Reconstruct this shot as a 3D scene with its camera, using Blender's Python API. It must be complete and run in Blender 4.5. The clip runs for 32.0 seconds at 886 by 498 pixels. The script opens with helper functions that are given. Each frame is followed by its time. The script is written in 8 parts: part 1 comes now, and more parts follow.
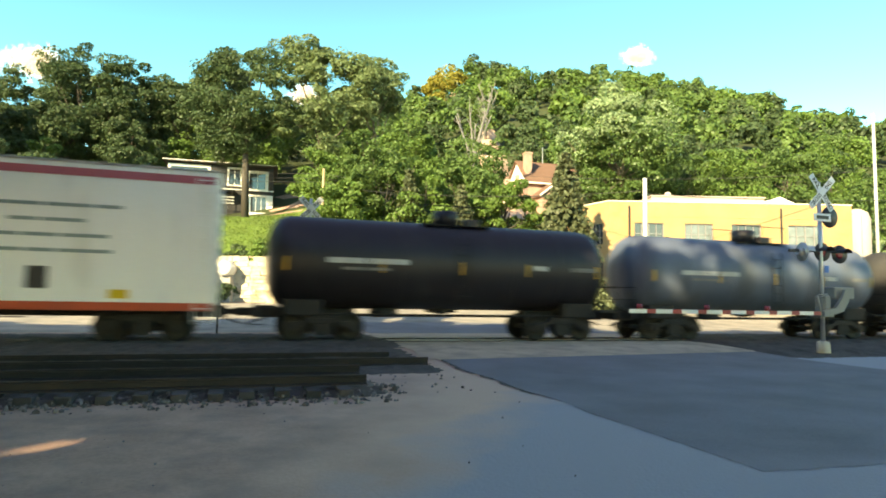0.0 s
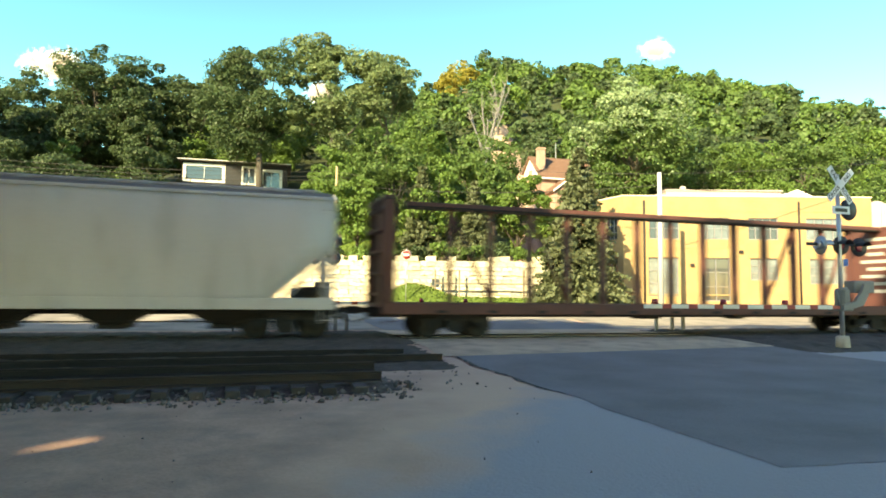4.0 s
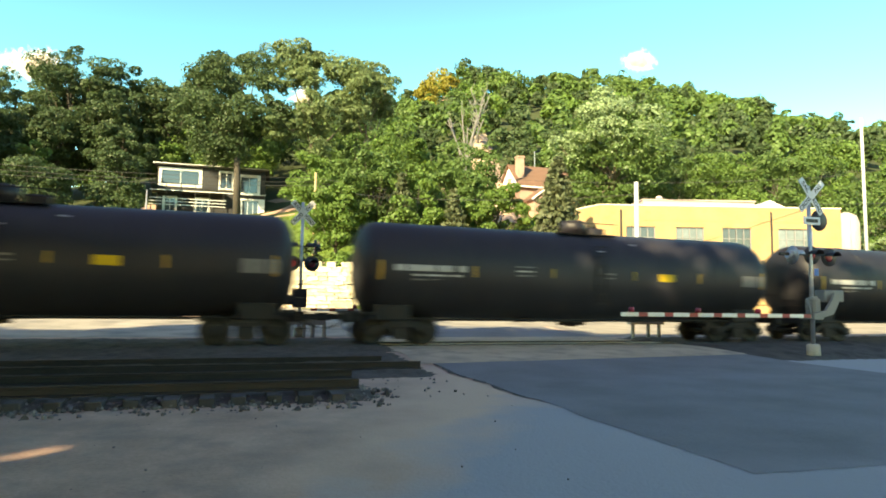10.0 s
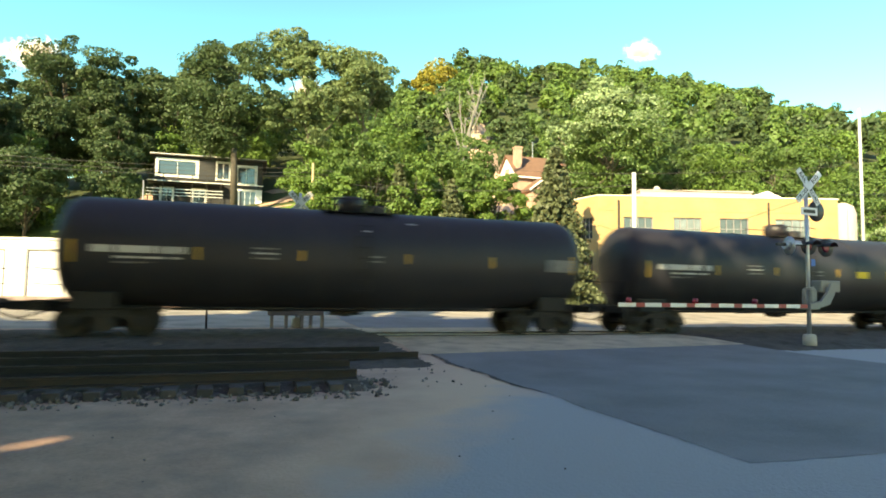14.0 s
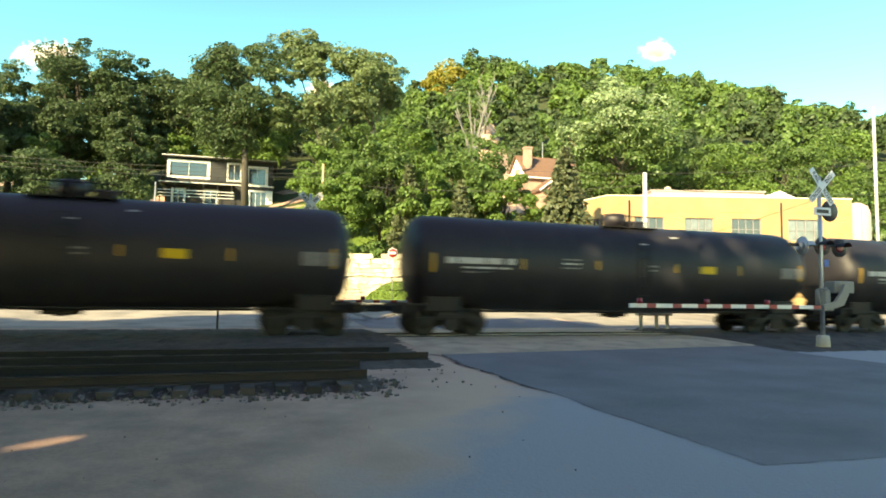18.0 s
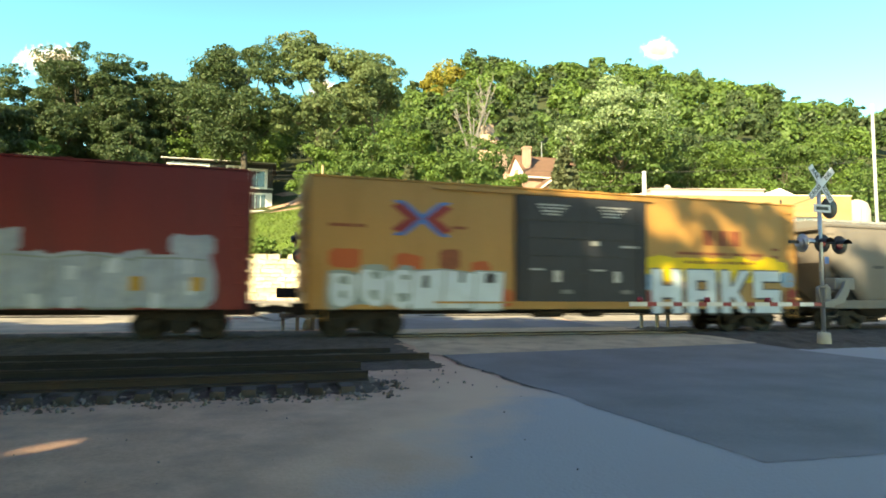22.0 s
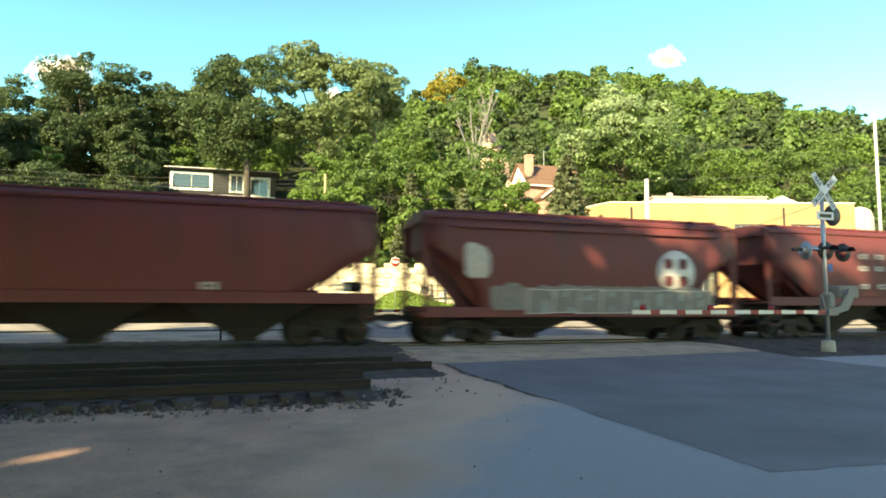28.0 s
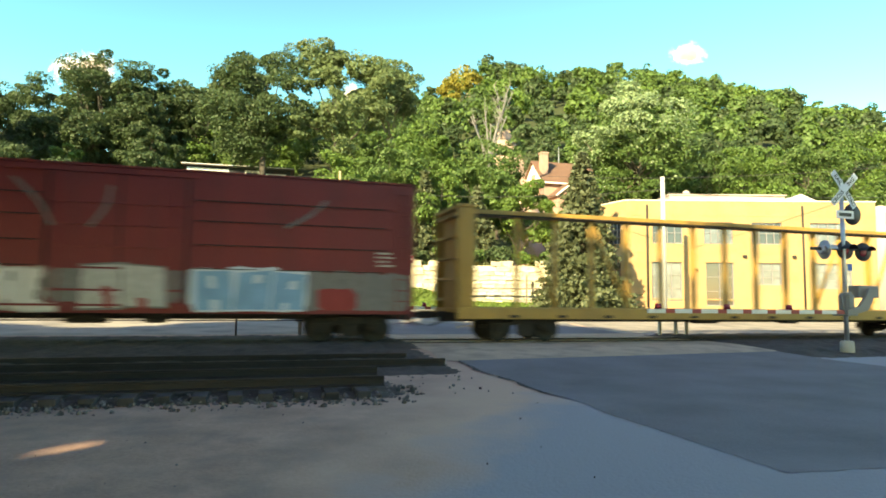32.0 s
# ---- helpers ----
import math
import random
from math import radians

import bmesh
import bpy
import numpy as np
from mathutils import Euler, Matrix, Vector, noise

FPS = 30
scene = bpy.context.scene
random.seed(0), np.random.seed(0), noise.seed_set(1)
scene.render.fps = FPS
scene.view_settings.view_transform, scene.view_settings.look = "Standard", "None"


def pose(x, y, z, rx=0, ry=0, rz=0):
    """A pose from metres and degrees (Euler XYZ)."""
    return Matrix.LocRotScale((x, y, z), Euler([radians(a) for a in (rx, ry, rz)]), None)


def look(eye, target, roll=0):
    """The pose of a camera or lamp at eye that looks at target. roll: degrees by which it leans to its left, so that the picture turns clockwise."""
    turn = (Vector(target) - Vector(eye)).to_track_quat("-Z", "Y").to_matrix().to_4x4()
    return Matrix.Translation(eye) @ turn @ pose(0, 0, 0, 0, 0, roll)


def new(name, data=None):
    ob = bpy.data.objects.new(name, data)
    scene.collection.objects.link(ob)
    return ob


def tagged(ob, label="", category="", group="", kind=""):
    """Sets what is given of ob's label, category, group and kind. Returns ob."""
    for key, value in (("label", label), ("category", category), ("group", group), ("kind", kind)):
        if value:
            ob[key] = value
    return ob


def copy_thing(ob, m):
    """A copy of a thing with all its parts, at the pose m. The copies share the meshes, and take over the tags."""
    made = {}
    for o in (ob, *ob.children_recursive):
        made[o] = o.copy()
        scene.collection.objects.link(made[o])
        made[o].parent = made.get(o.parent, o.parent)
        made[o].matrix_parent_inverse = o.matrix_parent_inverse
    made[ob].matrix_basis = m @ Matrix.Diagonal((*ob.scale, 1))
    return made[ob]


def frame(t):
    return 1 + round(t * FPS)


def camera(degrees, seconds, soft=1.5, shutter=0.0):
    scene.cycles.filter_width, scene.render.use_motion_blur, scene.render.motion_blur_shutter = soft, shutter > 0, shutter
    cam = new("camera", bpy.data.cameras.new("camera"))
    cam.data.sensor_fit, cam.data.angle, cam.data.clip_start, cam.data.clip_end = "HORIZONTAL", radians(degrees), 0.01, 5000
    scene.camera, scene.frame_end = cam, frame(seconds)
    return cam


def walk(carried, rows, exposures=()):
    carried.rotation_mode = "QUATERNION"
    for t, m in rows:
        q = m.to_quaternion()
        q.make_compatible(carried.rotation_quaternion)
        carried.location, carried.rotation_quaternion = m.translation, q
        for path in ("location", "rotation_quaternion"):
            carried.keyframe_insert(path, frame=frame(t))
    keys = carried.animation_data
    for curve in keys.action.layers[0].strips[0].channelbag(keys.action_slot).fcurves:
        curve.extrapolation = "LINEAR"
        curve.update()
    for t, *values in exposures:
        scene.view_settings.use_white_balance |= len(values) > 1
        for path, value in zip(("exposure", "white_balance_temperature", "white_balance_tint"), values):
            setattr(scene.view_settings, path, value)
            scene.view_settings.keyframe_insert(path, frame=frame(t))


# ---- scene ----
cam = camera(71.2, 32.0, soft=1.8, shutter=0.45)
PATH = [
    (0, pose(0, 0, 1.42, 94.56, -1.05, -0.04)), (0.5, pose(0, 0, 1.42, 94.58, -0.88, 0.81)), (1, pose(0, 0, 1.42, 94.27, -0.79, 1.16)),
    (1.5, pose(0, 0, 1.42, 94.04, -0.73, 1.01)), (2, pose(0, 0, 1.42, 94.03, -0.66, 1.02)), (2.5, pose(0, 0, 1.42, 94.21, -0.51, 1.20)),
    (3, pose(0, 0, 1.42, 94.17, -0.78, 1.11)), (3.5, pose(0, 0, 1.42, 94.14, -0.67, 1.40)), (5.5, pose(0, 0, 1.42, 94.75, -0.31, 0.26)),
    (6, pose(0, 0, 1.42, 94.76, -0.22, 0.22)), (6.5, pose(0, 0, 1.42, 94.84, -0.56, 0.12)), (7, pose(0, 0, 1.42, 94.78, -0.59, 0.06)),
    (7.5, pose(0, 0, 1.42, 94.85, -0.62, -0.06)), (8, pose(0, 0, 1.42, 94.86, -0.72, -0.33)), (8.5, pose(0, 0, 1.42, 95.00, -0.70, -0.51)),
    (9, pose(0, 0, 1.42, 95.00, -0.85, -0.60)), (9.5, pose(0, 0, 1.42, 94.95, -0.81, -0.78)), (10, pose(0, 0, 1.42, 94.92, -0.90, -0.73)),
    (10.5, pose(0, 0, 1.42, 94.60, -0.76, -0.40)), (11, pose(0, 0, 1.42, 94.17, -0.71, 0.73)), (11.5, pose(0, 0, 1.42, 93.89, -0.71, 1.08)),
    (12, pose(0, 0, 1.42, 93.94, -0.77, 0.45)), (12.5, pose(0, 0, 1.42, 94.13, -0.72, 0.28)), (13, pose(0, 0, 1.42, 94.15, -0.75, -0.00)),
    (13.5, pose(0, 0, 1.42, 94.03, -0.67, -0.38)), (14, pose(0, 0, 1.42, 94.06, -0.86, -0.94)), (14.5, pose(0, 0, 1.42, 94.18, -0.87, -1.05)),
    (16.5, pose(0, 0, 1.42, 93.78, -0.71, -0.30)), (17, pose(0, 0, 1.42, 93.79, -0.67, 0.39)), (17.5, pose(0, 0, 1.42, 93.89, -0.84, 0.33)),
    (18, pose(0, 0, 1.42, 94.10, -0.89, -0.03)), (18.5, pose(0, 0, 1.42, 94.37, -0.66, -0.04)), (19, pose(0, 0, 1.42, 94.37, -0.69, 0.29)),
    (19.5, pose(0, 0, 1.42, 94.45, -0.60, 0.70)), (20, pose(0, 0, 1.42, 94.40, -0.56, 0.72)), (20.5, pose(0, 0, 1.42, 94.47, -0.44, 0.61)),
    (21, pose(0, 0, 1.42, 94.40, -0.35, 0.21)), (21.5, pose(0, 0, 1.42, 94.27, -0.41, -0.17)), (22, pose(0, 0, 1.42, 94.14, -0.38, 0.01)),
    (22.5, pose(0, 0, 1.42, 94.23, -0.19, -0.25)), (23, pose(0, 0, 1.42, 94.47, -0.20, -0.22)), (23.5, pose(0, 0, 1.42, 94.75, -0.34, 0.08)),
    (24, pose(0, 0, 1.42, 95.03, -0.61, 0.03)), (24.5, pose(0, 0, 1.42, 95.18, -0.62, 0.02)), (25, pose(0, 0, 1.42, 95.03, -0.32, 0.04)),
    (25.5, pose(0, 0, 1.42, 94.91, -0.48, 0.91)), (27.5, pose(0, 0, 1.42, 94.68, 0.03, 0.69)), (28, pose(0, 0, 1.42, 94.90, -0.29, 0.25)),
    (28.5, pose(0, 0, 1.42, 94.75, -0.38, 0.74)), (29, pose(0, 0, 1.42, 94.45, -0.37, 0.94)), (29.5, pose(0, 0, 1.42, 94.55, -0.42, 1.14)),
    (30, pose(0, 0, 1.42, 94.81, -0.61, 1.21)), (30.5, pose(0, 0, 1.42, 94.36, -0.35, 1.55)), (31, pose(0, 0, 1.42, 94.52, -0.64, 1.52)),
    (31.5, pose(0, 0, 1.42, 94.58, -0.51, 1.48)), (32, pose(0, 0, 1.42, 94.63, -0.70, 1.51)),
]
walk(cam, PATH, [(0.0, 1.84, 19500, 13), (32.0, 1.84, 19500, 13)])

# ---- plan: the track runs at 18 degrees; s is metres along it, p metres across it from the camera ----
TURN = 18.0
U = Vector((math.cos(radians(TURN)), math.sin(radians(TURN)), 0))
N = Vector((-U.y, U.x, 0))
AXIS = 20.8
SPEED = 20.85


def at(s, p, z=0.0):
    v = U * s + N * p
    return Vector((v.x, v.y, z))


# ---- light ----
SUN_EL, SUN_AZ = 27.0, 212.0  # degrees above the horizon; degrees clockwise from +y
world = bpy.data.worlds.new("sky_world")
scene.world = world
world.use_nodes = True
wn = world.node_tree
sky = wn.nodes.new("ShaderNodeTexSky")
sky.sky_type, sky.sun_disc = "NISHITA", False
sky.sun_elevation, sky.sun_rotation = radians(SUN_EL), radians(SUN_AZ)
sky.air_density, sky.dust_density, sky.ozone_density = 1.0, 0.0, 2.2
deep = wn.nodes.new("ShaderNodeHueSaturation")
high, steps = wn.nodes.new("ShaderNodeTexCoord"), wn.nodes.new("ShaderNodeSeparateXYZ")
wn.links.new(high.outputs["Generated"], steps.inputs[0])
rich = wn.nodes.new("ShaderNodeMapRange")  # clear air: deepest low over the bluff, paler overhead
rich.inputs[1].default_value, rich.inputs[2].default_value, rich.inputs[3].default_value, rich.inputs[4].default_value = 0.2, 0.9, 1.55, 1.12
wn.links.new(steps.outputs["Z"], rich.inputs[0])
wn.links.new(rich.outputs[0], deep.inputs["Saturation"])
lean = wn.nodes.new("ShaderNodeMapRange")
lean.inputs[1].default_value, lean.inputs[2].default_value, lean.inputs[3].default_value, lean.inputs[4].default_value = 0.36, 0.70, 0.488, 0.523
wn.links.new(steps.outputs["Z"], lean.inputs[0])
wn.links.new(lean.outputs[0], deep.inputs["Hue"])
haze = wn.nodes.new("ShaderNodeMapRange")  # brighter towards the horizon
haze.inputs[1].default_value, haze.inputs[2].default_value, haze.inputs[3].default_value, haze.inputs[4].default_value = 0.25, 0.60, 1.28, 0.92
wn.links.new(steps.outputs["Z"], haze.inputs[0])
wn.links.new(haze.outputs[0], deep.inputs["Value"])
wn.links.new(sky.outputs[0], deep.inputs["Color"])
wn.links.new(deep.outputs[0], wn.nodes["Background"].inputs[0])
wn.nodes["Background"].inputs[1].default_value = 0.145
sun_data = bpy.data.lights.new("sun", "SUN")
sun_data.energy, sun_data.angle, sun_data.color = 4.5, radians(0.6), (0.87, 0.98, 0.98)
sun = new("sun", sun_data)
az, el = radians(SUN_AZ), radians(SUN_EL)
SUN_DIR = Vector((math.sin(az) * math.cos(el), math.cos(az) * math.cos(el), math.sin(el)))
sun.matrix_world = look(SUN_DIR * 100, (0, 0, 0))


# ---- materials ----
def mat(name, col, rough=0.8, metal=0.0, var=0.2, scale=1.5, fine=30.0, bump=0.1, rand=0.0, island=0.0, dirt=None, amount=0.45, stretch=1.0, emit=0.0, spec=0.5, thin=0.0, clear=0.0):
    m = bpy.data.materials.new(name)
    m.use_nodes = True
    nt = m.node_tree
    nd, lk = nt.nodes, nt.links
    b = nd["Principled BSDF"]
    b.inputs["Roughness"].default_value, b.inputs["Metallic"].default_value = rough, metal
    b.inputs["Specular IOR Level"].default_value = spec
    co = nd.new("ShaderNodeTexCoord")
    mp = nd.new("ShaderNodeMapping")
    mp.inputs["Scale"].default_value = (1, 1, 1 / stretch)
    lk.new(co.outputs["Object"], mp.inputs[0])
    n1, n2 = nd.new("ShaderNodeTexNoise"), nd.new("ShaderNodeTexNoise")
    n1.inputs["Scale"].default_value, n1.inputs["Detail"].default_value = scale, 5
    n2.inputs["Scale"].default_value, n2.inputs["Detail"].default_value = fine, 3
    lk.new(mp.outputs[0], n1.inputs["Vector"])
    lk.new(co.outputs["Object"], n2.inputs["Vector"])
    mx = nd.new("ShaderNodeMath")
    mx.operation = "MULTIPLY_ADD"
    mx.inputs[1].default_value = 0.65
    add = nd.new("ShaderNodeMath")
    add.operation = "MULTIPLY"
    add.inputs[1].default_value = 0.35
    lk.new(n2.outputs[0], add.inputs[0])
    lk.new(n1.outputs[0], mx.inputs[0])
    lk.new(add.outputs[0], mx.inputs[2])
    fac = mx.outputs[0]
    for kind, share in (("ShaderNodeObjectInfo", rand), ("ShaderNodeNewGeometry", island)):
        if share:
            g = nd.new(kind)
            k = nd.new("ShaderNodeMath")
            k.operation = "MULTIPLY_ADD"
            k.inputs[1].default_value = share
            lk.new(g.outputs["Random" if rand and kind.endswith("Info") else "Random Per Island"], k.inputs[0])
            sh = nd.new("ShaderNodeMath")
            sh.operation = "ADD"
            sh.inputs[1].default_value = -share / 2
            lk.new(fac, k.inputs[2])
            lk.new(k.outputs[0], sh.inputs[0])
            fac = sh.outputs[0]
    ramp = nd.new("ShaderNodeValToRGB")
    e = ramp.color_ramp.elements
    e[0].position, e[1].position = 0.25, 0.75
    e[0].color = (*[c * (1 - var) for c in col], 1)
    e[1].color = (*[min(1, c * (1 + var)) for c in col], 1)
    lk.new(fac, ramp.inputs[0])
    out = ramp.outputs[0]
    if dirt:
        n3 = nd.new("ShaderNodeTexNoise")
        n3.inputs["Scale"].default_value, n3.inputs["Detail"].default_value = scale * 2.3, 8
        lk.new(mp.outputs[0], n3.inputs["Vector"])
        r3 = nd.new("ShaderNodeMapRange")
        r3.inputs[1].default_value, r3.inputs[2].default_value = 0.62 - amount * 0.35, 0.78 - amount * 0.2
        r3.inputs[4].default_value = min(1.0, amount + 0.25)
        lk.new(n3.outputs[0], r3.inputs[0])
        mc = nd.new("ShaderNodeMix")
        mc.data_type = "RGBA"
        lk.new(r3.outputs[0], mc.inputs[0])
        lk.new(out, mc.inputs[6])
        mc.inputs[7].default_value = (*dirt, 1)
        out = mc.outputs[2]
    lk.new(out, b.inputs["Base Color"])
    if bump:
        bp = nd.new("ShaderNodeBump")
        bp.inputs["Strength"].default_value, bp.inputs["Distance"].default_value = bump, 0.02
        lk.new(n2.outputs[0], bp.inputs["Height"])
        lk.new(bp.outputs[0], b.inputs["Normal"])
    if emit:
        lk.new(out, b.inputs["Emission Color"])
        b.inputs["Emission Strength"].default_value = emit
    out = b.outputs[0]
    for share, kind in ((thin, "ShaderNodeBsdfTranslucent"), (clear, "ShaderNodeBsdfTransparent")):
        if share:
            tr, ms = nd.new(kind), nd.new("ShaderNodeMixShader")
            if kind.endswith("Translucent"):
                lk.new(b.inputs["Base Color"].links[0].from_socket, tr.inputs[0])
            ms.inputs[0].default_value = share
            lk.new(out, ms.inputs[1])
            lk.new(tr.outputs[0], ms.inputs[2])
            out = ms.outputs[0]
    lk.new(out, nd["Material Output"].inputs[0])
    return m


def leaf_mat(name, col, var=0.35):
    return mat(name, col, rough=0.55, var=var, scale=0.12, fine=0.6, bump=0, island=0.22, spec=0.3, thin=0.3)


M = dict(
    gravel=mat("gravel_dirt", (0.425, 0.25, 0.19), 0.95, var=0.42, scale=0.9, fine=26, bump=0.5, dirt=(0.255, 0.17, 0.145), amount=0.5),
    asphalt=mat("dark_asphalt", (0.126, 0.140, 0.160), 0.9, var=0.42, scale=0.5, fine=30, bump=0.5, dirt=(0.165, 0.172, 0.180), amount=0.35),
    dusty=mat("dusty_asphalt", (0.46, 0.345, 0.26), 0.95, var=0.3, scale=0.5, fine=20, bump=0.5, dirt=(0.16, 0.145, 0.13), amount=0.4),
    concrete_road=mat("pale_road", (0.28, 0.255, 0.22), 0.9, var=0.25, scale=0.3, fine=18, bump=0.3, dirt=(0.12, 0.115, 0.11), amount=0.5),
    ballast=mat("dirty_ballast", (0.056, 0.050, 0.048), 0.95, var=0.45, scale=1.0, fine=14, bump=1.0, dirt=(0.03, 0.027, 0.024), amount=0.4),
    stone=mat("ballast_stone", (0.10, 0.094, 0.096), 0.9, var=0.5, scale=2, fine=20, bump=0.4, island=0.8),
    tie=mat("creosoted_wood", (0.038, 0.036, 0.040), 0.9, var=0.4, scale=3, fine=25, bump=0.7, rand=0.6),
    rail=mat("rusty_rail", (0.024, 0.021, 0.022), 0.75, metal=0.0, spec=0.25, var=0.3, scale=1, fine=20, bump=0.2, dirt=(0.042, 0.028, 0.024), amount=0.3),
    rail_top=mat("worn_rail_head", (0.30, 0.29, 0.28), 0.35, metal=0.9, var=0.1, bump=0),
    steel=mat("galvanised_steel", (0.42, 0.43, 0.44), 0.45, metal=0.7, var=0.15, scale=2, fine=30, bump=0.05),
    aluminium=mat("white_sign_face", (0.64, 0.68, 0.71), 0.5, var=0.06, bump=0),
    black_paint=mat("black_paint", (0.018, 0.018, 0.02), 0.5, var=0.2, bump=0),
    red_paint=mat("red_reflective", (0.34, 0.03, 0.03), 0.5, var=0.1, bump=0),
    white_paint=mat("white_reflective", (0.62, 0.61, 0.58), 0.5, var=0.06, bump=0),
    lens_off=mat("dark_red_lens", (0.26, 0.018, 0.032), 0.25, var=0.05, bump=0),
    lens_on=mat("lit_red_lens", (0.9, 0.05, 0.06), 0.3, var=0.02, bump=0, emit=0.08),
    box_grey=mat("grey_cabinet_paint", (0.17, 0.175, 0.17), 0.6, var=0.12, bump=0.05),
    base_concrete=mat("concrete", (0.36, 0.35, 0.32), 0.9, var=0.15, scale=2, fine=25, bump=0.4),
    underframe=mat("grimy_underframe", (0.014, 0.0125, 0.012), 0.85, var=0.4, scale=2, fine=20, bump=0.4, dirt=(0.020, 0.018, 0.016), amount=0.3),
    wheel=mat("worn_steel_wheel", (0.020, 0.019, 0.018), 0.6, metal=0.5, var=0.3, bump=0.1),
    tread=mat("polished_tread", (0.25, 0.24, 0.23), 0.35, metal=0.9, var=0.1, bump=0),
    tank_black=mat("black_tank_paint", (0.016, 0.016, 0.021), 0.5, spec=0.3, var=0.3, scale=0.6, fine=12, bump=0.06, rand=0.4, dirt=(0.030, 0.029, 0.030), amount=0.3, stretch=2.5),
    tank_jet=mat("fresh_black_tank_paint", (0.015, 0.013, 0.018), 0.45, spec=0.35, var=0.25, scale=0.6, fine=12, bump=0.04, dirt=(0.030, 0.030, 0.033), amount=0.2, stretch=2.5),
    tank_blue=mat("blue_grey_tank_paint", (0.075, 0.10, 0.145), 0.5, var=0.25, scale=0.5, fine=10, bump=0.06, dirt=(0.05, 0.055, 0.06), amount=0.45, stretch=3),
    tank_dirty=mat("dust_streaked_tank_paint", (0.024, 0.024, 0.024), 0.65, var=0.35, scale=0.5, fine=10, bump=0.08, dirt=(0.055, 0.054, 0.050), amount=0.45, stretch=3),
    stencil=mat("faded_white_stencil", (0.40, 0.40, 0.38), 0.7, var=0.3, scale=5, fine=30, bump=0),
    stencil_dim=mat("dim_grey_stencil", (0.15, 0.15, 0.15), 0.7, var=0.3, scale=5, fine=30, bump=0),
    placard=mat("yellow_placard", (0.62, 0.38, 0.02), 0.6, var=0.1, bump=0),
    reflector=mat("amber_reflector", (0.46, 0.24, 0.025), 0.5, var=0.15, bump=0),
    reefer=mat("white_insulated_side", (0.76, 0.76, 0.74), 0.6, var=0.07, scale=0.7, fine=14, bump=0.05, dirt=(0.42, 0.39, 0.34), amount=0.22, stretch=5),
    orange_band=mat("orange_red_band", (0.50, 0.06, 0.025), 0.6, var=0.15, scale=1, bump=0.04),
    grey_hopper=mat("pale_grey_hopper_paint", (0.47, 0.475, 0.48), 0.65, var=0.12, scale=0.6, fine=14, bump=0.05, dirt=(0.29, 0.28, 0.265), amount=0.3, stretch=4),
    tan_hopper=mat("tan_grey_hopper_paint", (0.135, 0.120, 0.110), 0.7, var=0.15, scale=0.6, fine=14, bump=0.05, dirt=(0.10, 0.088, 0.08), amount=0.35, stretch=4),
    white_hopper=mat("white_hopper_paint", (0.69, 0.735, 0.78), 0.6, var=0.08, scale=0.6, fine=14, bump=0.04, dirt=(0.54, 0.545, 0.55), amount=0.25, stretch=5),
    red_hopper=mat("oxide_red_hopper_paint", (0.135, 0.026, 0.030), 0.65, var=0.2, scale=0.5, fine=14, bump=0.05, dirt=(0.075, 0.028, 0.026), amount=0.35, stretch=4),
    red_box=mat("oxide_red_boxcar_paint", (0.19, 0.020, 0.023), 0.65, var=0.18, scale=0.5, fine=14, bump=0.06, dirt=(0.12, 0.022, 0.024), amount=0.3, stretch=5),
    red_faded=mat("faded_oxide_red_paint", (0.27, 0.17, 0.165), 0.75, var=0.35, scale=1.2, fine=9, bump=0.03, stretch=6),
    brown_beam=mat("brown_flatcar_paint", (0.105, 0.035, 0.030), 0.7, var=0.25, scale=0.8, fine=14, bump=0.08, dirt=(0.05, 0.03, 0.025), amount=0.35, stretch=3),
    yellow_beam=mat("yellow_flatcar_paint", (0.36, 0.20, 0.05), 0.6, var=0.15, scale=0.8, fine=14, bump=0.06, dirt=(0.22, 0.12, 0.04), amount=0.35, stretch=3),
    yellow_box=mat("golden_yellow_boxcar_paint", (0.40, 0.195, 0.06), 0.6, var=0.14, scale=0.6, fine=14, bump=0.05, dirt=(0.30, 0.13, 0.03), amount=0.25, stretch=5),
    hopper_roof=mat("grimy_shaded_hopper_roof", (0.14, 0.14, 0.135), 0.75, var=0.2, scale=0.8, fine=14, bump=0.05, dirt=(0.08, 0.075, 0.07), amount=0.35),
    roof_metal=mat("galvanised_roof", (0.40, 0.40, 0.40), 0.55, metal=0.4, var=0.15, bump=0.05, dirt=(0.15, 0.11, 0.09), amount=0.4),
    dark_door=mat("dark_boxcar_door", (0.014, 0.017, 0.026), 0.6, var=0.2, bump=0.05),
    brick_wall=mat("golden_brick_wall", (0.39, 0.245, 0.125), 0.85, var=0.22, scale=0.5, fine=9, bump=0.3, dirt=(0.31, 0.18, 0.09), amount=0.25),
    cap=mat("pale_stone_coping", (0.66, 0.60, 0.50), 0.85, var=0.1, scale=1.5, bump=0.2),
    roof_white=mat("cream_membrane_parapet", (0.42, 0.35, 0.32), 0.8, var=0.08, scale=0.8, bump=0.1),
    glass=mat("dark_window_glass", (0.035, 0.045, 0.055), 0.06, var=0.2, scale=0.5, bump=0, spec=1.0),
    # pale panes: blinds and the sky's reflection put into one colour
    glass_pale=mat("window_glass_with_blinds_and_painted_reflection", (0.12, 0.15, 0.165), 0.12, var=0.5, scale=0.8, fine=3, bump=0, spec=0.8),
    frame_paint=mat("window_frame_paint", (0.20, 0.20, 0.21), 0.6, var=0.1, bump=0),
    white_trim=mat("white_wood_trim", (0.72, 0.71, 0.68), 0.6, var=0.08, bump=0.05),
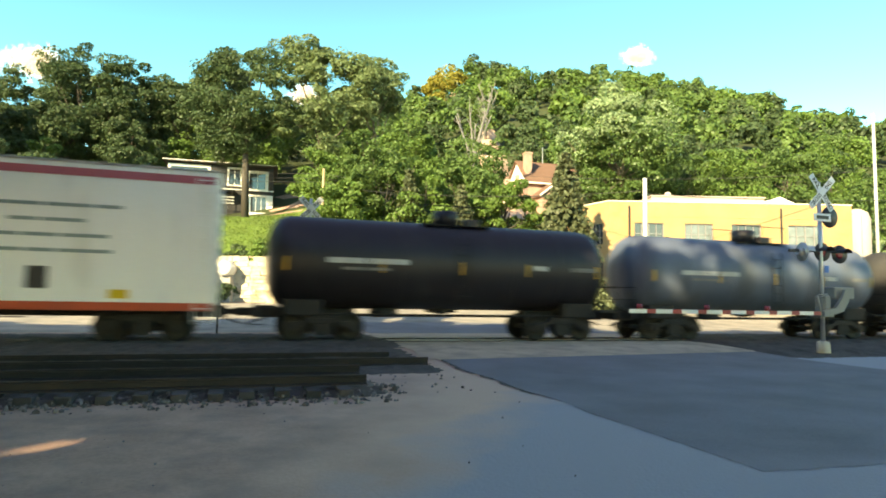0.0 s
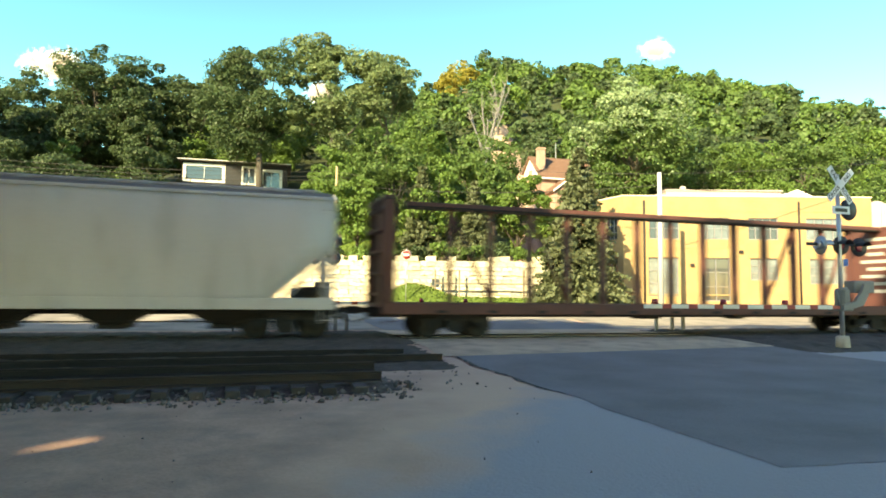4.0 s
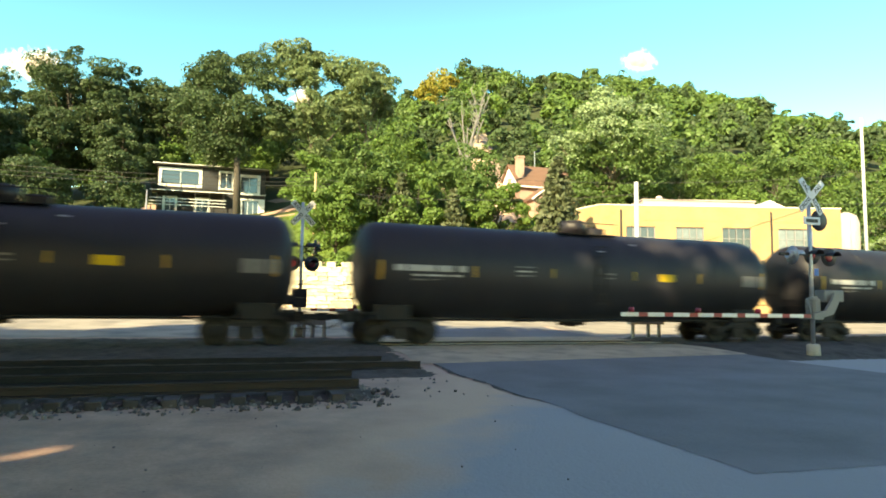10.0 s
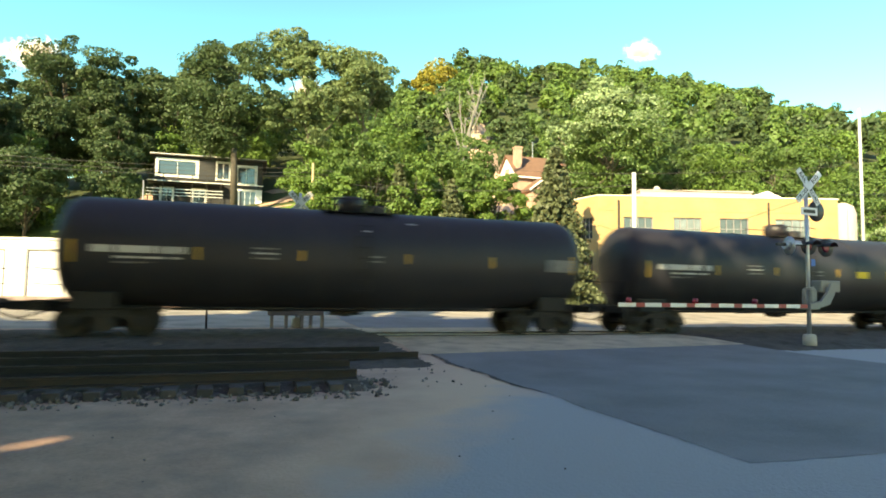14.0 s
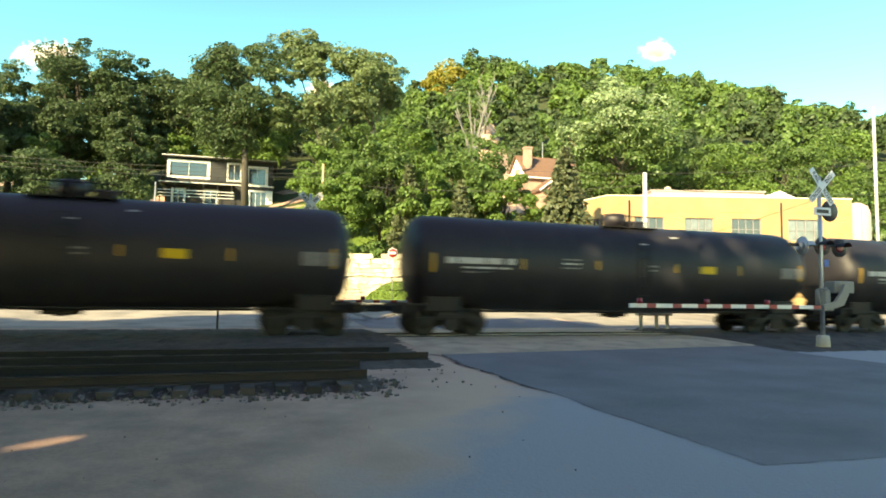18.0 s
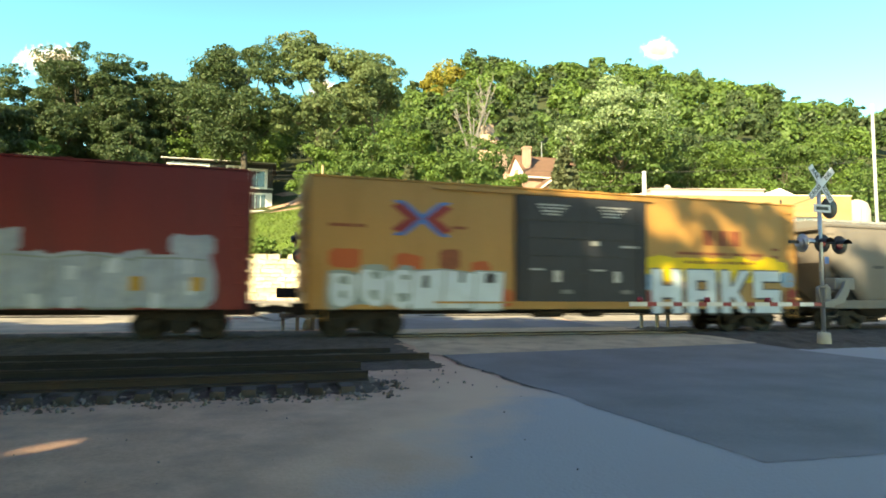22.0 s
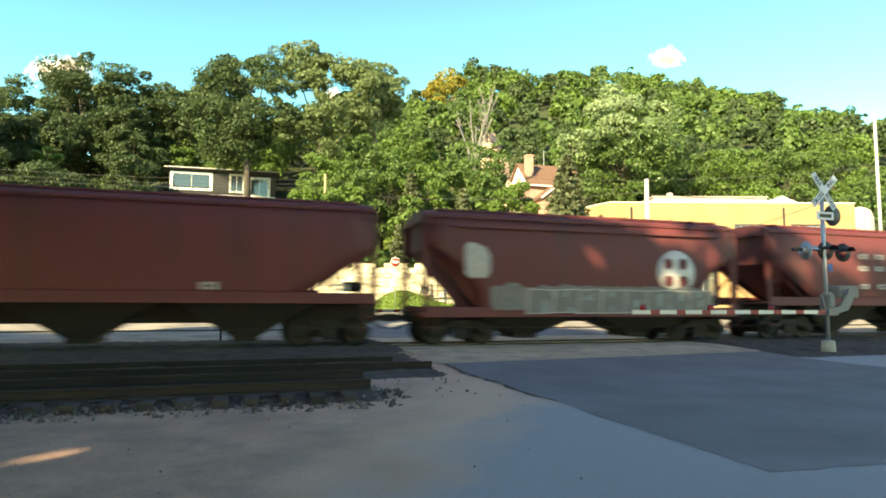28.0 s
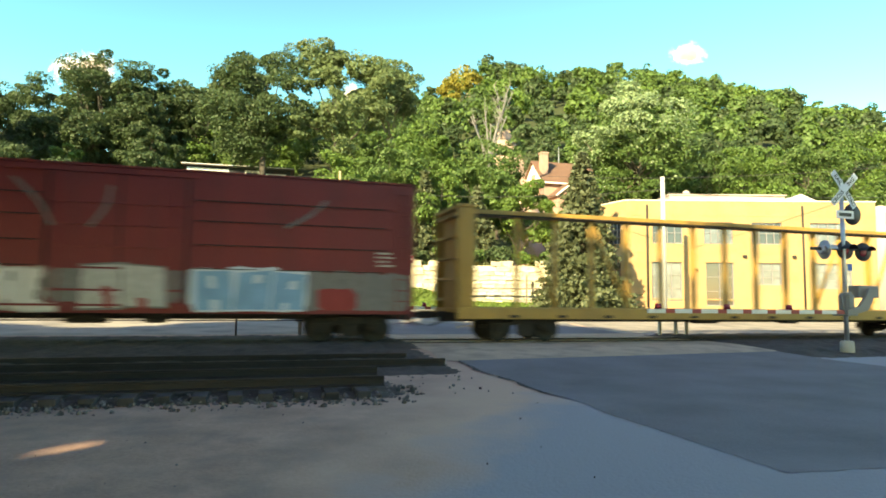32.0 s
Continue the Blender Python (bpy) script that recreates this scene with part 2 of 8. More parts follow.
    siding_dark=mat("dark_brown_siding", (0.020, 0.020, 0.021), 0.8, var=0.2, bump=0.2),
    shingle=mat("roof_shingles", (0.16, 0.085, 0.060), 0.9, var=0.25, scale=1.2, fine=12, bump=0.5),
    shingle_dark=mat("dark_roof_shingles", (0.07, 0.068, 0.07), 0.9, var=0.25, scale=1.2, fine=12, bump=0.5),
    house_brick=mat("pink_red_brick", (0.41, 0.25, 0.20), 0.9, var=0.18, scale=1, fine=9, bump=0.3),
    shed=mat("white_metal_cladding", (0.70, 0.71, 0.72), 0.55, var=0.05, scale=0.7, fine=10, bump=0.05, dirt=(0.62, 0.62, 0.62), amount=0.15, stretch=4),
    limestone=mat("cream_limestone", (0.52, 0.46, 0.35), 0.9, var=0.25, scale=1.2, fine=9, bump=0.6, rand=0.6, dirt=(0.35, 0.27, 0.15), amount=0.25),
    mortar=mat("pale_joint_fill", (0.52, 0.46, 0.35), 0.95, var=0.25, scale=1.2, fine=9, bump=0.5),
    grass=mat("sunny_grass", (0.085, 0.152, 0.03), 0.9, var=0.4, scale=0.25, fine=3, bump=0.8, dirt=(0.06, 0.10, 0.02), amount=0.45),
    forest_floor=mat("forest_floor", (0.030, 0.045, 0.012), 0.95, var=0.4, scale=0.1, fine=1.5, bump=0.5),
    leaf_wood=leaf_mat("hillside_leaves", (0.086, 0.162, 0.05)),
    leaf_yellow=leaf_mat("yellowing_leaves", (0.25, 0.22, 0.05)),
    leaf_oak=leaf_mat("dark_oak_leaves", (0.057, 0.100, 0.044)),
    leaf_cotton=leaf_mat("pale_cottonwood_leaves", (0.135, 0.195, 0.09)),
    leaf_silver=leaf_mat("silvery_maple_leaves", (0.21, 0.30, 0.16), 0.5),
    leaf_bright=leaf_mat("bright_green_leaves", (0.102, 0.192, 0.05)),
    leaf_shade=mat("deep_shade_leaves", (0.05, 0.055, 0.03), rough=0.7, var=0.3, scale=0.12, fine=0.6, bump=0, island=0.4, spec=0.2, thin=0.1),
    leaf_spruce=leaf_mat("blue_green_needles", (0.105, 0.13, 0.07)),
    bark=mat("grey_bark", (0.17, 0.14, 0.105), 0.95, var=0.35, scale=1.5, fine=10, bump=0.9, stretch=4),
    bark_grey=mat("weathered_grey_bark", (0.17, 0.165, 0.16), 0.9, var=0.35, scale=1.5, fine=12, bump=0.4, dirt=(0.09, 0.085, 0.08), amount=0.4),
    bark_dark=mat("dark_bark", (0.060, 0.050, 0.040), 0.95, var=0.35, scale=1.5, fine=10, bump=0.9, stretch=4),
    rust=mat("rusty_steel", (0.15, 0.055, 0.035), 0.85, var=0.35, scale=1.6, fine=10, bump=0.5, dirt=(0.09, 0.045, 0.03), amount=0.4),
    dumpster=mat("blue_dumpster_paint", (0.03, 0.10, 0.32), 0.55, var=0.15, bump=0.06),
    pole_wood=mat("weathered_pole", (0.36, 0.27, 0.16), 0.9, var=0.2, scale=2, fine=14, bump=0.4, stretch=6),
    cable=mat("black_cable", (0.03, 0.03, 0.03), 0.6, var=0.1, bump=0),
    # the cloud's own glow stands in for sunlight scattered inside it
    cloud=mat("glowing_white_cloud", (0.95, 0.95, 0.95), 1.0, var=0.03, scale=0.01, fine=0.05, bump=0, spec=0.0, clear=0.89, thin=0.5, emit=0.5),
    graf_white=mat("white_spray_paint", (0.56, 0.56, 0.55), 0.7, var=0.12, scale=2, bump=0),
    graf_dull=mat("dulled_white_spray_paint", (0.40, 0.42, 0.43), 0.7, var=0.3, scale=1.5, fine=8, bump=0, dirt=(0.25, 0.24, 0.24), amount=0.35),
    graf_black=mat("black_spray_paint", (0.025, 0.025, 0.03), 0.6, var=0.2, bump=0),
    graf_blue=mat("light_blue_spray_paint", (0.13, 0.34, 0.52), 0.7, var=0.2, scale=2, bump=0),
    graf_deep=mat("strong_blue_spray_paint", (0.02, 0.15, 0.42), 0.7, var=0.2, scale=2, bump=0),
    graf_teal=mat("grey_teal_spray_paint", (0.20, 0.27, 0.27), 0.7, var=0.25, scale=2, bump=0),
    graf_orange=mat("orange_hood_paint", (0.62, 0.24, 0.02), 0.6, var=0.15, bump=0),
    graf_ice=mat("pale_blue_spray_paint", (0.46, 0.58, 0.64), 0.7, var=0.15, scale=2, bump=0),
    graf_lilac=mat("lilac_grey_spray_paint", (0.25, 0.34, 0.43), 0.7, var=0.3, scale=1.2, fine=6, bump=0, dirt=(0.36, 0.44, 0.50), amount=0.4),
    graf_navy=mat("navy_spray_paint", (0.030, 0.045, 0.075), 0.65, var=0.35, scale=3, bump=0),
    graf_green=mat("sea_green_spray_paint", (0.10, 0.20, 0.17), 0.7, var=0.4, scale=2, bump=0),
    pole_grey=mat("weathered_pale_grey_paint", (0.40, 0.42, 0.41), 0.7, var=0.15, scale=2, fine=14, bump=0.1, stretch=6),
    graf_red=mat("dark_red_spray_paint", (0.30, 0.03, 0.03), 0.7, var=0.2, bump=0),
    graf_yellow=mat("yellow_spray_paint", (0.75, 0.50, 0.03), 0.7, var=0.15, bump=0),
    orange_logo=mat("orange_red_lettering", (0.50, 0.085, 0.02), 0.6, var=0.1, bump=0),
    brown_logo=mat("faded_brown_lettering", (0.24, 0.060, 0.025), 0.7, var=0.25, scale=4, bump=0),
    pink_logo=mat("pink_and_violet_emblem", (0.45, 0.10, 0.13), 0.7, var=0.2, bump=0),
)


def worn_or_shaded_edge(material, a, b, other, width):
    """Lets the colour of a ground material run out raggedly across the line from a to b (s, p) into another colour."""
    nt = M[material].node_tree
    nd, lk = nt.nodes, nt.links
    pa, pb = at(*a), at(*b)
    n = Vector((-(pb - pa).y, (pb - pa).x, 0)).normalized()
    geo, dot = nd.new("ShaderNodeNewGeometry"), nd.new("ShaderNodeVectorMath")
    dot.operation = "DOT_PRODUCT"
    dot.inputs[1].default_value = n
    lk.new(geo.outputs["Position"], dot.inputs[0])
    wob = nd.new("ShaderNodeTexNoise")
    wob.inputs["Scale"].default_value, wob.inputs["Detail"].default_value = 0.9, 6
    lk.new(geo.outputs["Position"], wob.inputs["Vector"])
    sm = nd.new("ShaderNodeMath")
    sm.operation = "MULTIPLY_ADD"
    sm.inputs[1].default_value = 2.2
    lk.new(wob.outputs[0], sm.inputs[0])
    lk.new(dot.outputs["Value"], sm.inputs[2])
    mr = nd.new("ShaderNodeMapRange")
    c = n.dot(pa) + 1.1
    mr.inputs[1].default_value, mr.inputs[2].default_value = c - width / 2, c + width / 2
    lk.new(sm.outputs[0], mr.inputs[0])
    bs = nd["Principled BSDF"]
    src = bs.inputs["Base Color"].links[0].from_socket
    mc = nd.new("ShaderNodeMix")
    mc.data_type = "RGBA"
    lk.new(mr.outputs[0], mc.inputs[0])
    lk.new(src, mc.inputs[6])
    mc.inputs[7].default_value = (*other, 1)
    lk.new(mc.outputs[2], bs.inputs["Base Color"])


worn_or_shaded_edge("gravel", (4.2, 15.5), (0.8, 6.0), (0.55, 0.36, 0.275), 2.6)
# darker gravel to the left: the deeper tree shade is put into the colour
worn_or_shaded_edge("gravel", (-3.0, 4), (-4.2, 10), (0.285, 0.19, 0.16), 4.0)
worn_or_shaded_edge("asphalt", (16.0, 5.6), (5.0, 5.6), (0.175, 0.19, 0.215), 1.4)
worn_or_shaded_edge("gravel", (4.6, 9.5), (0.9, 5.0), (0.265, 0.295, 0.325), 1.1)


# ---- mesh helpers ----
def box(bm, x0, x1, y0, y1, z0, z1, bevel=0.0):
    vs = [bm.verts.new((x, y, z)) for x in (x0, x1) for y in (y0, y1) for z in (z0, z1)]
    fs = [bm.faces.new([vs[i] for i in f]) for f in ((0, 1, 3, 2), (4, 6, 7, 5), (0, 4, 5, 1), (2, 3, 7, 6), (0, 2, 6, 4), (1, 5, 7, 3))]
    if bevel:
        es = {e for f in fs for e in f.edges}
        bmesh.ops.bevel(bm, geom=list(es), offset=bevel, segments=1, affect="EDGES")
    return bm


def cyl(bm, a, b, r, r2=None, seg=10):
    a, b = Vector(a), Vector(b)
    q = (b - a).to_track_quat("Z", "Y")
    r2 = r if r2 is None else r2
    lo = [bm.verts.new(a + q @ Vector((r * math.cos(t), r * math.sin(t), 0))) for t in [2 * math.pi * i / seg for i in range(seg)]]
    hi = [bm.verts.new(b + q @ Vector((r2 * math.cos(t), r2 * math.sin(t), 0))) for t in [2 * math.pi * i / seg for i in range(seg)]]
    for i in range(seg):
        f = bm.faces.new((lo[i], lo[(i + 1) % seg], hi[(i + 1) % seg], hi[i]))
        f.smooth = seg > 7
    bm.faces.new(lo[::-1])
    bm.faces.new(hi)
    return bm


def lathe(bm, profile, axis="x", centre=(0, 0, 0), seg=36):
    """Turns (along, radius) pairs round an axis."""
    c = Vector(centre)
    rings = []
    for a, r in profile:
        ring = []
        for i in range(seg):
            t = 2 * math.pi * i / seg
            q = (a, r * math.cos(t), r * math.sin(t)) if axis == "x" else (r * math.cos(t), a, r * math.sin(t)) if axis == "y" else (r * math.cos(t), r * math.sin(t), a)
            ring.append(bm.verts.new(c + Vector(q)))
        rings.append(ring)
    for j in range(len(rings) - 1):
        for i in range(seg):
            f = bm.faces.new((rings[j][i], rings[j][(i + 1) % seg], rings[j + 1][(i + 1) % seg], rings[j + 1][i]))
            f.smooth = True
    bm.faces.new(rings[0][::-1])
    bm.faces.new(rings[-1])
    return bm


def prism(bm, outline, y0, y1):
    """Extrudes an outline of (x, z) pairs from y0 to y1."""
    a = [bm.verts.new((x, y0, z)) for x, z in outline]
    b = [bm.verts.new((x, y1, z)) for x, z in outline]
    n = len(a)
    bm.faces.new(a)
    bm.faces.new(b[::-1])
    for i in range(n):
        bm.faces.new((a[(i + 1) % n], a[i], b[i], b[(i + 1) % n]))
    return bm


def tidy(bm):
    bmesh.ops.recalc_face_normals(bm, faces=bm.faces[:])
    return bm


def mesh_of(name, bm, material):
    me = bpy.data.meshes.new(name)
    tidy(bm).to_mesh(me)
    bm.free()
    me.materials.append(M[material])
    return me


def part(name, bm, material, parent, label="", loc=(0, 0, 0)):
    ob = new(name, bm if isinstance(bm, bpy.types.Mesh) else mesh_of(name, bm, material))
    ob.parent = parent
    ob.location = loc
    if label:
        ob["label"] = label
    return ob


def thing(name, m, label, category, group="", kind=""):
    ob = new(name)
    ob.empty_display_size = 0.3
    ob.matrix_basis = m
    return tagged(ob, label, category, group, kind)


def solid(name, bm, material, label, category, group="", kind="", m=None):
    ob = new(name, mesh_of(name, bm, material))
    if m is not None:
        ob.matrix_basis = m
    return tagged(ob, label, category, group, kind)


def bm_new():
    return bmesh.new()


def raw(name, verts, faces, material, smooth=False):
    """A mesh from arrays: verts (n, 3), faces (m, k)."""
    me = bpy.data.meshes.new(name)
    k = faces.shape[1]
    me.vertices.add(len(verts))
    me.vertices.foreach_set("co", verts.astype(np.float32).ravel())
    me.loops.add(faces.size)
    me.loops.foreach_set("vertex_index", faces.astype(np.int32).ravel())
    me.polygons.add(len(faces))
    me.polygons.foreach_set("loop_start", np.arange(0, faces.size, k, dtype=np.int32))
    me.polygons.foreach_set("use_smooth", np.full(len(faces), smooth))
    me.materials.append(M[material])
    me.update(calc_edges=True)
    me.validate()
    return me


# ---- ground ----
def smooth(a, b, x):
    t = np.clip((x - a) / (b - a), 0, 1)
    return t * t * (3 - 2 * t)


def ground_z(x, y):
    """Height of the ground: the track bed is level, the near yard lies lower, the far side rises to the bluff."""
    x, y = np.asarray(x, float), np.asarray(y, float)
    s, p = x * U.x + y * U.y, x * N.x + y * N.y
    z = -0.25 + 0.20 * smooth(14, 19.0, p)
    z = z - 0.02 * smooth(19, 22, p) + 0.90 * smooth(24, 46, p)
    terrace = smooth(47.3, 48.6, y) * 3.2 * smooth(12.5, 9.5, x)
    ridge = 81 - 19 * smooth(50, 170, x) - 14 * smooth(16, -20, x) - 30 * smooth(-20, -110, x)
    z = z + terrace + np.clip(y - 50, 0, 40) * 0.08 + ridge * np.clip((y - 62) / 180, 0, 1) ** 1.05
    z = z - ridge * 0.6 * smooth(250, 600, y)
    z = z - 2.2 * np.exp(-(((x + 28) / 9) ** 2) - ((y - 85) / 5.5) ** 2)
    z = z + 0.5 * np.sin(x * 0.11 + 1) * np.sin(y * 0.09) * smooth(80, 130, y)
    return z


def grid_sheet(name, xs, ys, zf, material):
    X, Y = np.meshgrid(xs, ys)
    v = np.stack([X.ravel(), Y.ravel(), zf(X.ravel(), Y.ravel())], 1)
    nx, ny = len(xs), len(ys)
    i = (np.arange(ny - 1)[:, None] * nx + np.arange(nx - 1)[None]).ravel()
    return raw(name, v, np.stack([i, i + 1, i + nx + 1, i + nx], 1), material, True)


def spaced(*stops):
    out = []
    for (a, step), (b, _) in zip(stops, stops[1:]):
        out += list(np.arange(a, b, step))
    return np.array(out + [stops[-1][0]])


gx = spaced((-3000, 400), (-800, 80), (-160, 8), (-40, 1.5), (40, 8), (240, 80), (900, 400), (3000, 1))
gy = spaced((-3000, 400), (-400, 60), (-60, 6), (0, 0.8), (60, 3), (280, 40), (600, 400), (3000, 1))
tagged(new("ground", grid_sheet("ground", gx, gy, ground_z, "gravel")), "olive-grey gravel yard rising to a wooded bluff", "ground", kind="structure")


def patch(name, corners, material, lift, label, cuts=24, ragged=0.0):
    """A quad of ground (four corners in s, p) laid a little above the sheet; ragged: how far its sides waver."""
    a, b, c, d = [Vector((*q, 0)) for q in corners]
    v = []
    for j in range(cuts + 1):
        for i in range(cuts + 1):
            q = a.lerp(b, i / cuts).lerp(d.lerp(c, i / cuts), j / cuts)
            if ragged and i in (0, cuts):
                q.x += ragged * (noise.noise((0, q.y * 0.9, i)) + 0.5 * noise.noise((5, q.y * 3.1, i)))
            w = at(q.x, q.y)
            v.append((w.x, w.y, float(ground_z(w.x, w.y)) + lift))
    k = cuts + 1
    i = (np.arange(cuts)[:, None] * k + np.arange(cuts)[None]).ravel()
    return tagged(new(name, raw(name, np.array(v), np.stack([i, i + 1, i + k + 1, i + k], 1), material, True)), label, "road", kind="structure")


def road():
    """Dark asphalt with a worn, wavering near end and left side."""
    v, rows, cols = [], 150, 40
    for j in range(rows + 1):
        p = 4.95 + 26.05 * j / rows
        for i in range(cols + 1):
            k = i / cols
            left = 5.05 + 0.14 * noise.noise((0, p * 0.7, 1)) + 0.05 * noise.noise((5, p * 4.1, 1))
            q = left + (16.3 - left) * k
            near = (0.30 * noise.noise((q * 0.5, 2, 3)) + 0.06 * noise.noise((q * 4, 2, 3)) - 0.05 * k) if j == 0 else 0
            w = at(q, p + near)
            v.append((w.x, w.y, float(ground_z(w.x, w.y)) + 0.005 + 0.012 * float(smooth(12.5, 14.5, p))))
    n = cols + 1
    i = (np.arange(rows)[:, None] * n + np.arange(cols)[None]).ravel()
    tagged(new("road", raw("road", np.array(v), np.stack([i, i + 1, i + n + 1, i + n], 1), "asphalt", True)), "dark patched asphalt road over the level crossing", "road", kind="structure")


road()


def road_edge():
    """The dark broken lip of the asphalt above the gravel."""
    v, n = [], 90
    for j in range(n + 1):
        p = 9.6 + 6.0 * j / n
        left = 5.05 + 0.14 * noise.noise((0, p * 0.7, 1)) + 0.05 * noise.noise((5, p * 4.1, 1))
        wide = max(0.015, 0.07 + 0.11 * noise.noise((3, p * 1.9, 4))) * min(1.0, (p - 9.6) * 1.2, (15.7 - p) * 2)
        for d in (-wide, 0.03):
            w = at(left + d, p)
            v.append((w.x, w.y, float(ground_z(w.x, w.y)) + 0.011 + 0.012 * float(smooth(12.5, 14.5, p))))
    i = np.arange(n) * 2
    tagged(new("road_edge", raw("road_edge", np.array(v), np.stack([i, i + 1, i + 3, i + 2], 1), "ballast")), "dark broken lip of the asphalt over the gravel", "road", kind="structure")


road_edge()
patch("crossing", [(4.7, 15.6), (16.3, 16.4), (16.2, 25.0), (4.6, 25.0)], "dusty", 0.020, "dusty grey crossing between the rails", 40, 0.2)
patch("road_far", [(3.0, 31), (18.0, 31), (22, 47), (-9, 47)], "concrete_road", 0.014, "pale sunlit road beyond the tracks")
patch("road_side", [(-60, 25.5), (5, 25.5), (5, 36), (-60, 36)], "concrete_road", 0.010, "pale dusty street along the tracks", 30)
patch("lot", [(16.2, 25), (70, 25), (70, 44), (18, 44)], "concrete_road", 0.008, "pale concrete lot before the brick building")
patch("verge", [(6, 40.5), (18, 40.5), (19, 44.5), (4, 44.5)], "grass", 0.03, "strip of sunlit grass beside the road")


# ---- tracks ----
def rail_mesh(length):
    bm = bm_new()
    out = [(-0.075, 0), (0.075, 0), (0.075, 0.015), (0.012, 0.035), (0.012, 0.125), (0.036, 0.135), (0.036, 0.168), (-0.036, 0.168), (-0.036, 0.135), (-0.012, 0.125), (-0.012, 0.035), (-0.075, 0.015)]
    prism(bm, out, 0, length)
    return bm


tie_mesh = mesh_of("tie", box(bm_new(), -0.115, 0.115, -1.3, 1.3, -0.18, 0.0, 0.012), "tie")


def track(s0, s1, p, z, label, step=0.52, rails=None, polished=True):
    """Two rails on ties; z is the rail head. rails: where each rail ends."""
    t = thing("railway_track", Matrix.Translation(at(s0, p, z)) @ pose(0, 0, 0, 0, 0, TURN), label, "track", kind="structure")
    ends = rails or (s1, s1)
    for side, end in zip((-0.7535, 0.7535), ends):
        bm = rail_mesh(end - s0)
        bmesh.ops.rotate(bm, verts=bm.verts[:], cent=(0, 0, 0), matrix=Matrix.Rotation(radians(-90), 3, "Z"))
        r = part("rail", bm, "rail", t, loc=(0, side, -0.172))
        if polished:
            part("rail_head", box(bm_new(), 0, end - s0, -0.030, 0.030, 0.168, 0.1725), "rail_top", r, "bright worn rail head")
    rng = random.Random(int(p * 10))
    for k in range(int((s1 - s0) / step)):
        o = part("tie", tie_mesh, "tie", t, loc=(0.2 + k * step + rng.uniform(-0.04, 0.04), rng.uniform(-0.07, 0.07), -0.172 + rng.uniform(-0.012, 0.0)))
        o.rotation_euler = (0, 0, rng.uniform(-0.02, 0.02))
    return t


track(-16, 4.6, AXIS, 0.0, "main line track of steel rails on ties in dark ballast")
track(4.6, 16.2, AXIS, 0.0, "steel rails set in the asphalt of the crossing", step=99)
track(16.2, 40, AXIS, 0.0, "main line track of steel rails on dark ballast")
track(-12.5, 2.35, 11.72, 0.06, "stub siding of rusty rails cut off beside the road", rails=(2.17, 2.32), polished=False)
track(-14.0, 4.1, 15.05, 0.02, "rusty second siding running into the dirt", rails=(4.3, 3.7), polished=False)


def ballast_bed(s0, s1, p0, p1, top, label, seed):
    """A rough bed of ballast with sloping shoulders."""
    rng = np.random.default_rng(seed)
    ns, npp = int((s1 - s0) / 0.18), 26
    S, P = np.meshgrid(np.linspace(s0, s1, ns), np.linspace(p0, p1, npp))
    edge = np.minimum(P - p0, p1 - P)
    ends = np.minimum(S - s0, s1 - S)
    base = -0.27 + 0.20 * smooth(14, 19.0, P)
    top = np.maximum(top, base + 0.10)
    Z = base + (top - base) * np.clip(edge / 0.55, 0, 1) * np.clip(ends / 0.5, 0, 1) + rng.normal(0, 0.016, S.shape)
    X, Y = S * U.x + P * N.x, S * U.y + P * N.y
    i = (np.arange(npp - 1)[:, None] * ns + np.arange(ns - 1)[None]).ravel()
    me = raw("ballast", np.stack([X.ravel(), Y.ravel(), Z.ravel()], 1), np.stack([i, i + 1, i + ns + 1, i + ns], 1), "ballast")
    return tagged(new("ballast", me), label, "ballast", kind="stuff")


ballast_bed(-40, 4.9, 17.9, 24.0, -0.15, "dark oily ballast of the main track", 1)
ballast_bed(16.1, 120, 14.9, 24.0, -0.15, "dark ballast of the main track past the road", 2)
ballast_bed(-40, 2.6, 10.35, 13.5, -0.20, "dirty ballast between the ties of the siding", 3)
ballast_bed(-40, 4.6, 13.3, 18.1, -0.15, "dark earth and ballast of the second siding", 4)


def stones(n, seed, s0, s1, p0, p1, z0, z1, size):
    rng = np.random.default_rng(seed)
    bm = bm_new()
    bmesh.ops.create_icosphere(bm, subdivisions=1, radius=1)
    bv = np.array([v.co[:] for v in bm.verts])
    bf = np.array([[v.index for v in f.verts] for f in bm.faces])
    bm.free()
    S, P, Z = rng.uniform(s0, s1, n), rng.uniform(p0, p1, n), rng.uniform(z0, z1, n)
    k = (P - p0) / (p1 - p0)
    Z = z0 + (z1 - z0) * k + rng.normal(0, 0.015, n)
    r = size * rng.uniform(0.4, 1.3, n)
    v = bv[None] * (r[:, None, None] * rng.uniform(0.6, 1.2, (n, 1, 3))) * rng.uniform(0.75, 1.2, (n, len(bv), 1))
    v += np.stack([S * U.x + P * N.x, S * U.y + P * N.y, Z], 1)[:, None]
    f = (bf[None] + np.arange(n)[:, None, None] * len(bv)).reshape(-1, 3)
    return raw("stones", v.reshape(-1, 3), f, "stone")


tagged(new("ballast_stones", stones(560, 5, -9, 2.5, 9.75, 10.5, -0.262, -0.225, 0.04)), "loose grey ballast stones along the tie ends", "stones", kind="stuff")
tagged(new("tie_end_stones", stones(900, 15, -9.5, 2.3, 10.30, 10.95, -0.262, -0.205, 0.04)), "grey and dark stones packed between the tie ends", "stones", kind="stuff")
tagged(new("rail_end_stones", stones(36, 16, 2.25, 2.8, 10.6, 11.6, -0.25, -0.20, 0.055)), "pale broken stones heaped at the rail ends", "stones", kind="stuff")
